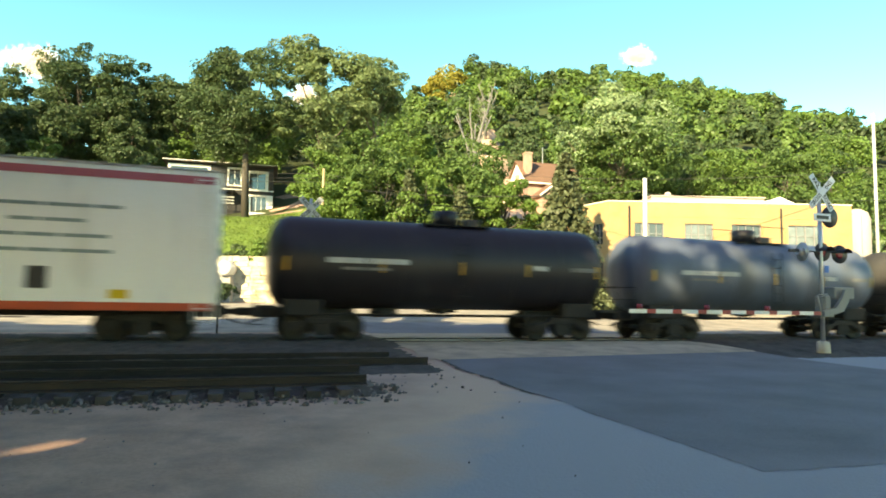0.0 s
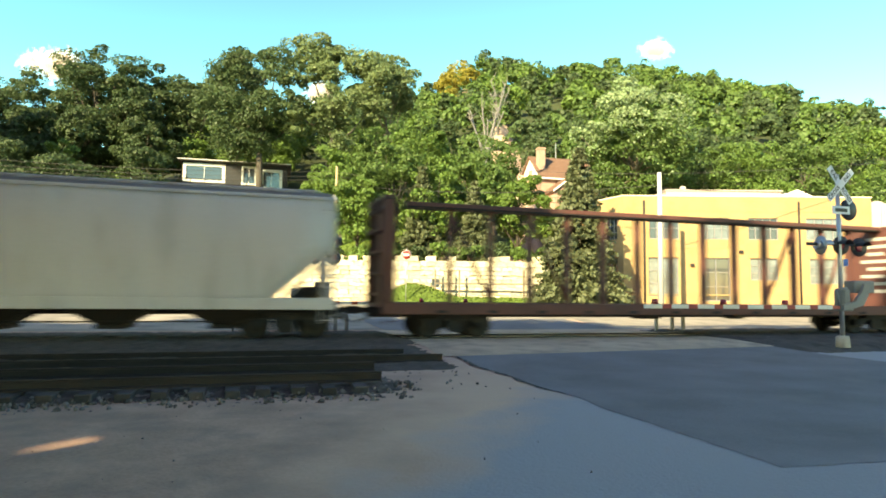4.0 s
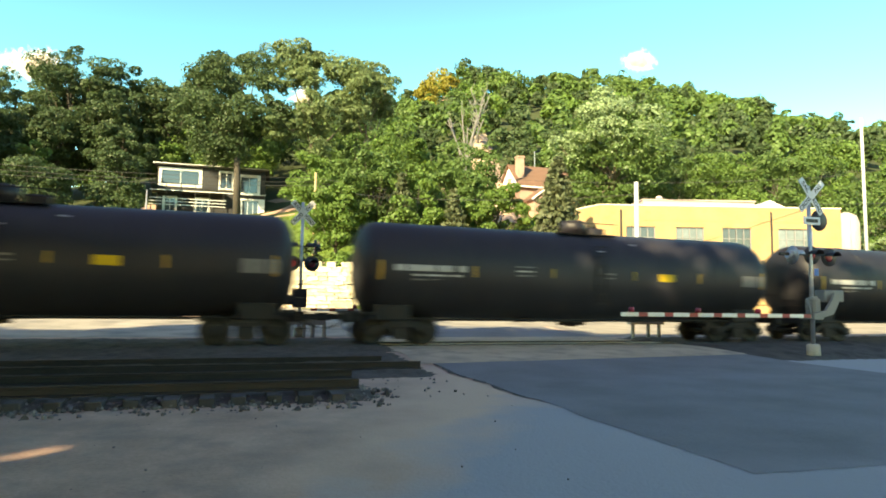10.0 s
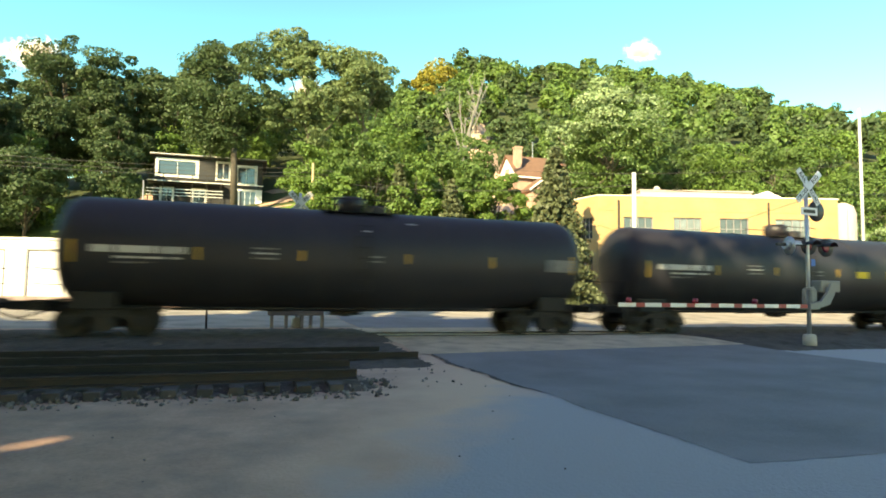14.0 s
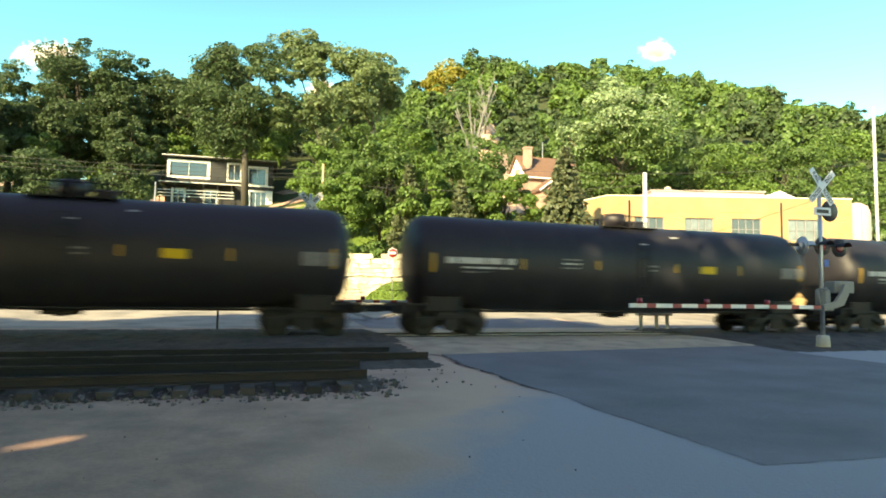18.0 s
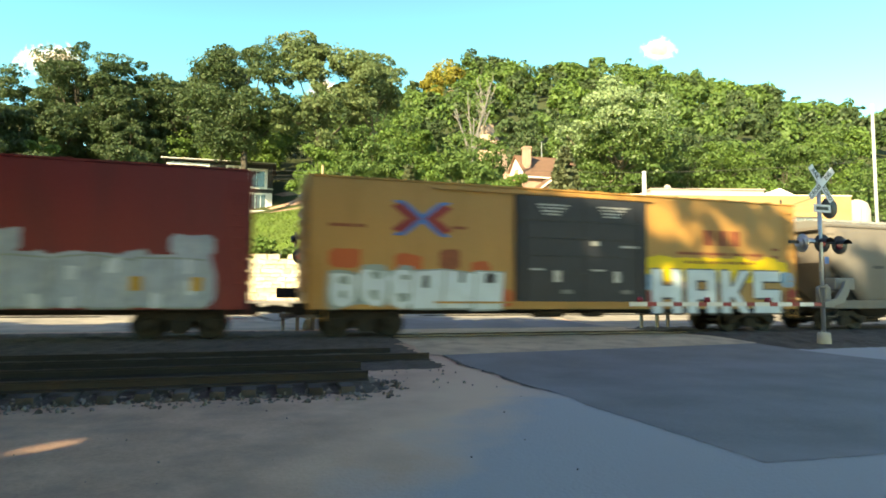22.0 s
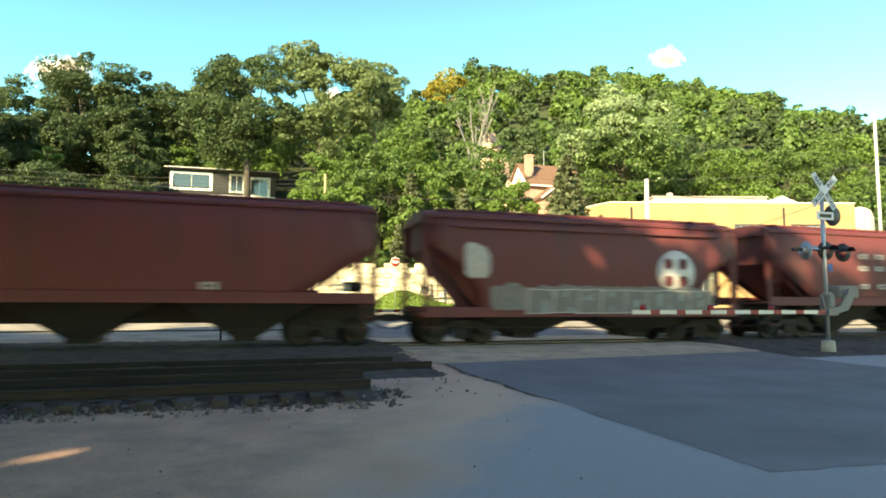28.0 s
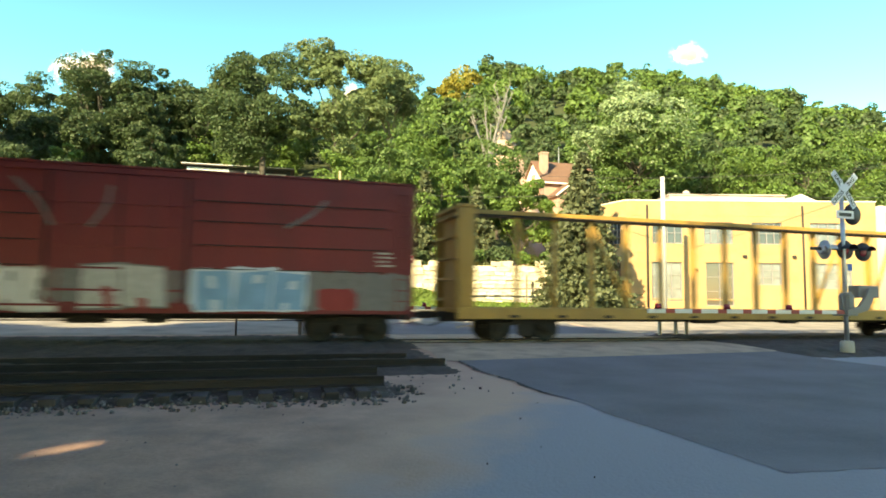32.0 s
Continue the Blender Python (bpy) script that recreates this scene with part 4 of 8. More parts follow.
def box_car(s0, s1, paint, label, top=5.05, floor=1.08, door=(-1.6, 1.6), door_paint=None, ribs=0, seams=(), reefer=False, name="boxcar", roof="roof_metal", sill=None):
    L = s1 - s0
    car = new_car(name, s0, s1, label, "boxcar")
    e0 = L / 2 - (1.75 if reefer else 0.85)
    e1 = L / 2 - 0.85
    W = 1.55
    bm = bm_new()
    box(bm, -e0, e1, -W, W, floor, top, 0.03)
    part("body", bm, paint, car)
    bm = bm_new()
    prism(bm, [(-W - 0.03, top), (-W - 0.03, top + 0.05), (-0.3, top + 0.20), (0.3, top + 0.20), (W + 0.03, top + 0.05), (W + 0.03, top)], -e0 - 0.03, e1 + 0.03)
    bmesh.ops.rotate(bm, verts=bm.verts[:], cent=(0, 0, 0), matrix=Matrix.Rotation(radians(-90), 3, "Z"))
    lid = part("roof", bm, roof, car)
    rib = mesh_of("roof_rib", box(bm_new(), 0, 0.07, -W - 0.04, W + 0.04, top + 0.05, top + 0.09), roof)
    for k in range(int((e0 + e1) / 1.1)):
        part("roof_rib", rib, roof, lid, loc=(-e0 + 0.3 + k * 1.1, 0, 0))
    for s, e in ((-1, e0), (1, e1)):
        end = part("end_wall", box(bm_new(), *sorted((s * (e - 0.01), s * (e + 0.02))), -W + 0.05, W - 0.05, floor + 0.1, top - 0.05), paint, car)
        for k in range(9):
            z = floor + 0.35 + k * (top - floor - 0.5) / 9
            part("corrugation", box(bm_new(), *sorted((s * (e + 0.02), s * (e + 0.08))), -W + 0.12, W - 0.12, z, z + 0.22, 0.03), paint, end)
    if ribs:
        for k in range(ribs + 1):
            x = -e0 + (e0 + e1) * k / ribs
            if door[0] - 0.1 < x < door[1] + 0.1:
                continue
            part("side_post", box(bm_new(), max(-e0, x - 0.05), min(e1, x + 0.05), -W - 0.008, -W, floor + 0.075, top - 0.06), paint, car)
    if seams:
        for z in seams:
            part("side_seam", box(bm_new(), -e0 + 0.02, door[0] - 0.08, -W - 0.02, -W, z, z + 0.035), paint, car)
            part("side_seam", box(bm_new(), door[1] + 0.08, e1 - 0.02, -W - 0.02, -W, z, z + 0.035), paint, car)
            # the shadow line of the lapped seam, laid on as a dark strip
            for xa, xb in ((-e0 + 0.9, door[0] - 0.25), (door[1] + 0.25, e1 - 0.9)):
                part("seam_gap", box(bm_new(), xa, xb, -W - 0.046, -W - 0.021, z, z + 0.03), "underframe", car, "dark strip painted for the seam's shadow line")
    bm = bm_new()
    box(bm, door[0], door[1], -W - 0.07, -W, floor + 0.10, top - 0.22, 0.015)
    d = part("door", bm, door_paint or paint, car)
    # dark strips that draw the shadow of the door gaps
    for x in (door[0] - 0.07, door[1] + 0.02, (door[0] + door[1]) / 2):
        part("door_gap", box(bm_new(), x, x + 0.05, -W - 0.074, -W + 0.01, floor + 0.12, top - 0.24), "underframe", d, "dark strip painted for the shadow at the door gap")
    bm = bm_new()
    for k in range(5):
        z = floor + 0.45 + k * (top - floor - 0.9) / 5
        box(bm, door[0] + 0.08, door[1] - 0.08, -W - 0.10, -W - 0.07, z, z + 0.06)
    for x in (door[0] + 0.3, door[1] - 0.3):
        cyl(bm, (x, -W - 0.10, floor + 0.15), (x, -W - 0.10, top - 0.3), 0.022, seg=6)
    part("lock_bar", bm, door_paint or paint, d)
    bm = bm_new()
    for z in (floor + 0.03, top - 0.20):
        part("door_rail", box(bm_new(), door[0] * 2.1, door[1] * 1.15, -W - 0.10, -W - 0.03, z, z + 0.065), paint, car)
    bm = bm_new()
    box(bm, -e0 + 0.02, e1 - 0.02, -W - 0.012, -W + 0.05, floor - 0.16, floor + 0.07)
    part("side_sill", bm, sill or paint, car)
    bm = bm_new()
    box(bm, -L / 2 + 0.5, L / 2 - 0.5, -0.35, 0.35, 0.72, floor, 0.02)
    for k in range(7):
        x = -e0 * 0.8 + k * e0 * 1.6 / 6
        box(bm, x, x + 0.14, -1.45, 1.45, floor - 0.22, floor)
    cyl(bm, (-1.6, -0.7, 0.78), (-0.5, -0.7, 0.78), 0.17, seg=12)
    box(bm, 0.5, 1.1, -0.9, -0.4, 0.62, 0.9, 0.03)
    cyl(bm, (-e0 * 0.6, -0.9, 0.70), (e0 * 0.6, -0.9, 0.70), 0.02, seg=6)
    part("underframe", bm, "underframe", car)
    for x, z1 in ((-e0 + 0.32, floor + 1.6), (e1 - 0.32, top - 0.2)):
        ladder(car, x, -W - 0.06, 0.55, z1, paint)
    ladder(car, e1 + 0.08, -W + 0.4, 0.55, top, paint, along="y")
    if reefer:
        xo = -L / 2 + 0.72
        bm = bm_new()
        box(bm, xo, -e0, -1.4, 1.4, 0.95, 1.07, 0.01)
        for y in (-1.45, 1.45):
            cyl(bm, (xo + 0.06, y, 1.05), (xo + 0.06, y, 2.3), 0.022, seg=6)
            cyl(bm, (xo + 0.06, y, 2.3), (-e0, y, 2.3), 0.022, seg=6)
        part("end_platform", bm, "underframe", car, "dark end platform with handrail")
        part("cooling_unit", box(bm_new(), xo + 0.12, -e0 - 0.04, -1.25, 1.25, 1.07, 2.2, 0.03), "underframe", car, "dark cooling unit")
        hood = part("end_hood", box(bm_new(), xo, -e0 - 0.002, -W + 0.02, W - 0.02, 4.55, top + 0.04, 0.02), "graf_orange", car, "orange hood over the car's end")
        part("end_panel", box(bm_new(), xo + 0.05, -e0 - 0.003, -W + 0.04, W - 0.04, 3.0, 3.55, 0.02), paint, car)
        # the shade inside the end opening, put in as a dark panel
        part("end_panel", box(bm_new(), xo + 0.10, -e0 - 0.004, -W + 0.12, W - 0.12, 3.56, 4.54), "dark_door", car, "dark panel standing in for the shaded opening")
        part("notice", box(bm_new(), xo + 0.14, xo + 0.52, -W + 0.085, -W + 0.115, 3.66, 4.45), "graf_ice", car)
        for x in (xo + 0.04, xo + 0.62):
            part("end_post", box(bm_new(), x, x + 0.09, -W + 0.03, -W + 0.11, 1.08, 3.0), paint, car)
        for k in range(5):
            part("rung", box(bm_new(), xo + 0.13, xo + 0.62, -W + 0.05, -W + 0.09, 1.25 + 0.36 * k, 1.30 + 0.36 * k), paint, car)
    trucks(car, L / 2 - (3.8 if reefer else 2.75))
    coupler(car, -1, L)
    coupler(car, 1, L)
    car["half"] = (e0 + e1) / 2
    return car


def hopper_car(s0, s1, paint, label, top=4.55, bays=3, curved=0.10, deep=False, slope=1.9, seams=(), sill_low=1.12, filled=False):
    """A covered hopper: bulging sides, end slopes, chutes below, hatches and walkway on the roof."""
    L = s1 - s0
    car = new_car("hopper_car", s0, s1, label, "hopper car")
    e = L / 2 - 0.75
    zs = sill_low
    bm = bm_new()
    # cross section, from the sill up to the roof; the hopper itself is set in behind the side sheets
    sec = [(1.45, zs), (1.50, zs + 0.35), (1.52 + curved * 0.6, zs + (top - zs) * 0.45), (1.52 + curved * 0.5, zs + (top - zs) * 0.72), (1.45, top - 0.22), (1.25, top - 0.05), (0.7, top + 0.08)]
    zk = zs + (top - zs) * (0.62 if bays == 2 or filled else 0.50)
    bend = 2.4 if bays == 2 else 1.0  # short cars are cut in a curve, long ones straight
    stations = [(-e + 0.25, zk), (-e + 0.25 + slope, zs), (0, zs), (e - 0.25 - slope, zs), (e - 0.25, zk)]
    rings = []
    for x, zb in stations:
        ring = []
        for y, z in sec:
            k = (z - zs) / (top - zs)
            zz = zb + (top - zb) * max(0, k) if z <= top else z
            ring.append((x, y - (0.38 if z < top - 0.1 else 0.05), zz))
        ring += [(q[0], -q[1], q[2]) for q in ring[::-1]]
        rings.append([bm.verts.new(q) for q in ring])
    n = len(rings[0])
    for a, b in zip(rings, rings[1:]):
        for i in range(n):
            bm.faces.new((a[i], a[(i + 1) % n], b[(i + 1) % n], b[i]))
    bm.faces.new(rings[0])
    bm.faces.new(rings[-1][::-1])
    part("body", bm, paint, car)
    # side sheets, cut away in a curve below at both ends
    zr = [zs + (top - 0.2 - zs) * k / 12 for k in range(13)]
    for side in (-1, 1):
        bm, grid = bm_new(), []
        for z in zr:
            y = float(np.interp(z, [q[1] for q in sec[:5]], [q[0] for q in sec[:5]]))
            t = min(1.0, (z - zs) / (zk - zs))
            xe = e - 0.12 - slope * (1 - t ** bend)
            grid.append([[bm.verts.new((xe * (i / 9 - 1), side * (y - d), z)) for i in range(19)] for d in (0, 0.05)])
        for lo, hi in zip(grid, grid[1:]):
            for i in range(18):
                for d in (0, 1):
                    f = bm.faces.new((lo[d][i], lo[d][i + 1], hi[d][i + 1], hi[d][i]))
                    f.smooth = True
            for i in (0, 18):
                bm.faces.new((lo[0][i], hi[0][i], hi[1][i], lo[1][i]))
        for row in (grid[0], grid[-1]):
            for i in range(18):
                bm.faces.new((row[0][i], row[0][i + 1], row[1][i + 1], row[1][i]))
        part("side_sheet", bm, paint, car)
    bm = bm_new()
    box(bm, -e, e, -1.56, -1.44, zs - 0.20, zs + 0.14, 0.015)
    box(bm, -e, e, 1.44, 1.56, zs - 0.20, zs + 0.14, 0.015)
    for s in (-1, 1):
        box(bm, *sorted((s * (e - 1.4), s * (e + 0.05))), -1.5, 1.5, zs - 0.16, zs - 0.06)
    part("side_sill", bm, paint, car)
    bm = bm_new()
    box(bm, -e + 0.1, e - 0.1, -1.50, -1.40, top - 0.24, top - 0.14, 0.01)
    box(bm, -e + 0.1, e - 0.1, 1.40, 1.50, top - 0.24, top - 0.14, 0.01)
    for z in seams:
        box(bm, -e + 1.0, e - 1.0, -1.60 - curved * 0.3, -1.45, z, z + 0.05)
    part("top_chord", bm, paint, car)
    for s in (-1, 1):
        for y in (-1.42, 1.42):
            part("end_post", box(bm_new(), *sorted((s * (e - 0.22), s * (e - 0.02))), y - 0.05, y + 0.05, zs, top - 0.2), paint, car)
            part("end_brace", cyl(bm_new(), (s * (e - 0.1), y, zs + 1.5), (s * (e - slope * 0.8), y, zs + 0.1), 0.04, seg=6), paint, car)
        part("end_rail", box(bm_new(), *sorted((s * (e - 0.14), s * (e - 0.04))), -1.37, 1.37, top - 0.35, top - 0.22), paint, car)
    for s in (-1, 1) if filled else ():
        for y in (-1.47, 1.44):
            part("end_sheet", prism(bm_new(), [(s * (e - 0.12), zs + 0.1), (s * (e - 0.12), zk), (s * (e - 0.12 - slope), zs + 0.1)], y, y + 0.03), paint, car)
        # dark rod drawn along the diagonal crease of the side
        part("edge_angle", cyl(bm_new(), (s * (e - 0.15), -1.56, zk), (s * (e - 0.15 - slope), -1.50, zs + 0.12), 0.035, seg=6), "hopper_roof", car)
    w = (2 * e - 3.4) / bays
    for k in range(bays):
        bm = bm_new()
        c = -e + 1.7 + (k + 0.5) * w
        hw, zb = w * 0.5, 0.28 if deep else 0.42
        lo = [(c - 0.34, -0.65), (c + 0.34, -0.65), (c + 0.34, 0.65), (c - 0.34, 0.65)]
        hi = [(c - hw, -1.38), (c + hw, -1.38), (c + hw, 1.38), (c - hw, 1.38)]
        a = [bm.verts.new((x, y, zb)) for x, y in lo]
        b = [bm.verts.new((x, y, zs + 0.02)) for x, y in hi]
        bm.faces.new(a[::-1])
        for i in range(4):
            bm.faces.new((a[i], a[(i + 1) % 4], b[(i + 1) % 4], b[i]))
        bm.faces.new(b)
        box(bm, c - 0.42, c + 0.42, -0.75, 0.75, zb - 0.10, zb + 0.02, 0.01)
        part("chute", bm, "underframe", car)
    # pale cars get a darker roof: shade below the walkway put into the colour
    bm = bm_new()
    edge = [(1.475, top - 0.20), (1.27, top - 0.03), (0.7, top + 0.095), (-0.7, top + 0.095), (-1.27, top - 0.03), (-1.475, top - 0.20), (-1.2, top - 0.24), (1.2, top - 0.24)]
    prism(bm, edge, -e + 0.12, e - 0.12)
    bmesh.ops.rotate(bm, verts=bm.verts[:], cent=(0, 0, 0), matrix=Matrix.Rotation(radians(-90), 3, "Z"))
    part("roof", bm, "red_hopper" if paint == "red_hopper" else "hopper_roof", car, "grimy roof sheet, on pale cars darkened for shade")
    bm = bm_new()
    box(bm, -e + 0.3, e - 0.3, -0.35, 0.35, top + 0.10, top + 0.14)
    for y in (-1.02, 0.62):
        box(bm, -e + 0.5, e - 0.5, y, y + 0.4, top + 0.02, top + 0.13, 0.03)
    for k in range(12):
        x = -e + 0.8 + k * (2 * e - 1.6) / 11
        box(bm, x - 0.04, x + 0.04, -1.25, 1.25, top + 0.0, top + 0.12)
    part("roof_walkway", bm, "roof_metal" if paint != "red_hopper" else "red_hopper", car)
    bm = bm_new()
    box(bm, -L / 2 + 0.5, L / 2 - 0.5, -0.3, 0.3, 0.74, zs - 0.02, 0.02)
    cyl(bm, (-e + 1.5, -1.1, 0.55), (e - 1.5, -1.1, 0.55), 0.025, seg=6)
    cyl(bm, (e - 1.0, -0.6, zs + 0.35), (e - 0.3, -0.6, zs + 0.35), 0.16, seg=12)
    part("underframe", bm, "underframe", car)
    ladder(car, e - 0.25, -1.52, 0.5, top - 0.25, paint)
    ladder(car, -e + 0.25, -1.52, 0.5, top - 0.25, paint)
    trucks(car, L / 2 - 2.2)
    coupler(car, -1, L)
    coupler(car, 1, L)
    return car


def centerbeam(s0, s1, paint, label, top=4.62):
    L = s1 - s0
    car = new_car("centerbeam_flatcar", s0, s1, label, "flatcar")
    e = L / 2 - 0.7
    deck = 1.12
    bm = bm_new()
    box(bm, -e, e, -1.42, 1.42, deck - 0.14, deck, 0.01)
    part("deck", bm, paint, car)
    for y in (-1.465, 1.425):
        part("side_sill", box(bm_new(), -e, e, y, y + 0.04, deck - 0.34, deck + 0.03, 0.01), paint, car)
    for s in (-1, 1):
        bm = bm_new()
        x0, x1 = sorted((s * (e - (1.15 if s > 0 else 0.45 if paint == "brown_beam" else 0.65)), s * e))
        lettered = paint == "brown_beam" and s > 0
        deep = 1.14 if lettered else 0.35
        box(bm, *sorted((s * (e - deep), s * (e - deep + 0.08))), -1.258, 1.258, deck, top - 0.125, 0.0)
        b = part("bulkhead", bm, paint, car, "tall end bulkhead")
        part("side_plate", box(bm_new(), x0, x1, -1.36, -1.26, deck, top - 0.125, 0.01), paint, b)
        part("side_plate", box(bm_new(), x0, x1, 1.26, 1.36, deck, top - 0.125, 0.01), paint, b)
        part("cap_plate", box(bm_new(), x0, x1, -1.38, 1.38, top - 0.12, top, 0.01), paint, b)
        for k in range(5):
            z = deck + 0.25 + k * 0.72
            part("rung", box(bm_new(), *sorted((s * (e - 0.28), s * (e - 0.02))), -1.255, 1.255, z, z + 0.10), paint, b)
        if lettered:
            for k in range(8):
                part("lettering", box(bm_new(), e - deep - 0.008, e - deep, -0.8 + 0.2 * (k % 3), 0.7 - 0.3 * (k % 2), deck + 0.6 + k * 0.33, deck + 0.74 + k * 0.33), "stencil", b)
            for k in range(9):
                bars(b, x0 + 0.25, x1 - 0.2, deck + 0.55 + k * 0.30, 0.12, 1, "stencil", y=-1.37, name="lettering")
    bm = bm_new()
    box(bm, -e + 1.1, e - 1.1, -0.26, 0.26, top - 0.16, top, 0.02)
    part("top_beam", bm, paint, car)
    part("beam_flange", box(bm_new(), -e + 1.1, e - 1.1, -0.34, 0.34, top - 0.20, top - 0.161), "underframe", car, "dark lower flange of the top beam")
    n = 14
    post = bm_new()
    xs = [-e + 1.2 + (2 * e - 2.4) * k / n for k in range(n + 1)]
    pm = mesh_of("post", box(post, *((-0.085, 0.085) if paint == "brown_beam" else (-0.055, 0.055)), -0.12, 0.12, deck, top - 0.15), paint)
    for x in xs[1:-1]:
        part("post", pm, paint, car, loc=(x, 0, 0))
    for k in (1, 3, n - 4, n - 2):
        a, b = xs[k], xs[k + 1]
        if k > n / 2:
            a, b = b, a
        part("brace", cyl(bm_new(), (a, 0, top - 0.2), (b, 0, deck + 0.05), 0.075, seg=8), paint, car)
    bm = bm_new()
    box(bm, -L / 2 + 0.5, L / 2 - 0.5, -0.4, 0.4, 0.66, deck - 0.12, 0.02)
    box(bm, -2.2, -1.2, -1.0, -0.5, 0.62, 0.9, 0.03)
    box(bm, 2.0, 2.6, -1.0, -0.5, 0.62, 0.95, 0.03)
    for k in range(12):
        x = -e + 2 + k * (2 * e - 4) / 11
        box(bm, x - 0.05, x + 0.05, -1.4, 1.4, deck - 0.3, deck - 0.12)
        box(bm, x - 0.16, x + 0.16, -1.47, -1.40, deck - 0.30, deck - 0.20)
    part("underframe", bm, "underframe", car)
    ladder(car, -e + 0.3, -1.4, 0.45, deck + 1.6, paint)
    ladder(car, e - 0.3, -1.4, 0.45, deck + 1.6, paint)
    trucks(car, L / 2 - 3.3)
    coupler(car, -1, L)
    coupler(car, 1, L)
    return car


def data_block(car, x, z, rows, w=0.7, y=-1.575, seed=0):
    """A small stencilled table of car data."""
    for k in range(rows):
        bars(car, x, x + w * (1 - 0.25 * ((k + seed) % 3 == 2)), z - 0.13 * k, 0.055, 2, "stencil", y=y, seed=seed + k)


def logo_bars(car, x0, x1, z):
    """A slanting orange-red wordmark as plain bars over a dark stripe."""
    w = (x1 - x0) / 4
    for k in range(4):
        x = x0 + k * w + 0.06
        for lo, hi in ((0.0, 0.13), (0.16, 0.25), (0.29, 0.40)):
            part("lettering", prism(bm_new(), [(x + lo * 0.6, z + lo), (x + w * 0.86 + lo * 0.6, z + lo), (x + w * 0.86 + hi * 0.6, z + hi), (x + hi * 0.6, z + hi)], -1.625, -1.618), "orange_logo", car, "orange-red lettering")
    part("stripe", prism(bm_new(), [(x0 - 0.2, z - 0.14), (x1 - 0.9, z - 0.14), (x1 - 0.6, z - 0.05), (x0 - 0.1, z - 0.05)], -1.625, -1.618), "graf_black", car, "dark stripe below the lettering")


def train():
    # the order is that in which the cars pass
    c = box_car(-25.9, 0.08, "reefer", "white insulated boxcar with an orange sill, faded pink roof band", top=5.0, door=(-1.7, 1.7), name="refrigerator_car", sill="orange_band")
    panel(c, "stripe", "pink_logo", -12.1, 12.1, 4.62, 4.85, label="faded pink band below the roof")
    for k, (a, b, n) in enumerate(((6.0, 9.7, 3), (6.9, 8.8, 2), (6.2, 9.4, 4), (5.4, 9.5, 5))):
        bars(c, a, b, 3.75 - k * 0.42, 0.10, n, "graf_teal", seed=k + 40)
    panel(c, "notice", "graf_black", 7.4, 7.9, 1.5, 2.1)
    panel(c, "placard", "placard", 9.4, 9.9, 1.25, 1.5)
    tank_car(0.08, 13.29, "tank_jet", "short glossy black tank car with white stencils", R=1.50, zc=2.52, style="short", seed=11)
    tank_car(13.29, 26.57, "tank_blue", "short blue-grey tank car streaked with dust", R=1.50, zc=2.52, style="short", seed=12)
    tank_car(26.57, 40.08, "tank_dirty", "short dust-streaked black tank car", R=1.45, zc=2.45, style="short", seed=13)
    c = box_car(40.08, 66.03, "reefer", "long white refrigerator car with orange-red bands and emblem", top=5.0, door=(-1.9, 1.3), reefer=True, name="refrigerator_car", sill="orange_band")
    panel(c, "stripe", "orange_band", -11.2, 12.05, 4.50, 4.80, label="orange-red band below the roof")
    bm = bm_new()
    blob(bm, -8.9, 3.72, 1.25, 0.95, random.Random(3), -1.56, 0.006, 20, 0.03)
    box(bm, -8.9, -8.2, -1.566, -1.56, 3.92, 4.2)
    part("emblem", bm, "orange_logo", c, "round orange-red emblem")
    bars(c, -10.0, -7.0, 2.88, 0.26, 5, "orange_logo", seed=2, label="orange-red lettering")
    bars(c, -9.0, -8.3, 2.35, 0.16, 1, "stencil_dim")
    bars(c, -9.0, -8.4, 1.95, 0.12, 1, "stencil_dim")
    panel(c, "stripe", "orange_band", -1.88, 1.28, 4.50, 4.74, y=-1.63, label="orange-red band across the door")
    panel(c, "placard", "placard", -2.6, -2.3, 3.0, 3.25)
    for k, (a, b, n) in enumerate(((6.2, 10.1, 6), (7.2, 9.8, 4), (7.4, 9.4, 5), (7.8, 9.0, 2))):
        bars(c, a, b, 3.9 - k * 0.42, 0.10, n, "stencil", seed=k + 60)
    for k in range(5):
        bars(c, -1.6, 1.0, 1.6 + k * 0.42, 0.05, 1, "stencil_dim", y=-1.63)
    c = hopper_car(66.03, 86.49, "grey_hopper", "pale grey covered hopper with four chutes and faded graffiti", top=4.55, bays=5)
    bars(c, -6.3, -5.3, 3.35, 0.10, 2, "stencil_dim", y=-1.60)
    bars(c, -6.3, -5.0, 2.75, 0.16, 3, "stencil_dim", y=-1.60)
    graffiti(c, -4.6, -0.6, 1.35, 2.35, "stencil_dim", "graf_teal", 5, 6, y=-1.62, label="faded grey graffiti", back="stencil_dim")
    centerbeam(86.49, 111.6, "brown_beam", "brown empty centerbeam flatcar with tall bulkheads")
    centerbeam(111.6, 136.68, "brown_beam", "brown empty centerbeam flatcar with tall bulkheads")
    ends = [136.68, 155.45, 173.98, 192.66, 211.32, 230.04, 248.72, 267.50, 286.15, 304.95, 323.62, 342.26, 361.0, 379.6, 398.34, 417.06]
    first = tank_car(ends[0], ends[1], "tank_dirty", "dusty black tank car with a pale graffiti patch", seed=21)
    bm = bm_new()
    for k in range(3):
        blob(bm, -0.5 + 0.36 * k, 2.05 + 0.10 * k, 0.62, 0.55, random.Random(k), -1.602 - 0.006 * k)
    part("graffiti", bm, "stencil_dim", first, "pale grey sprayed patch")
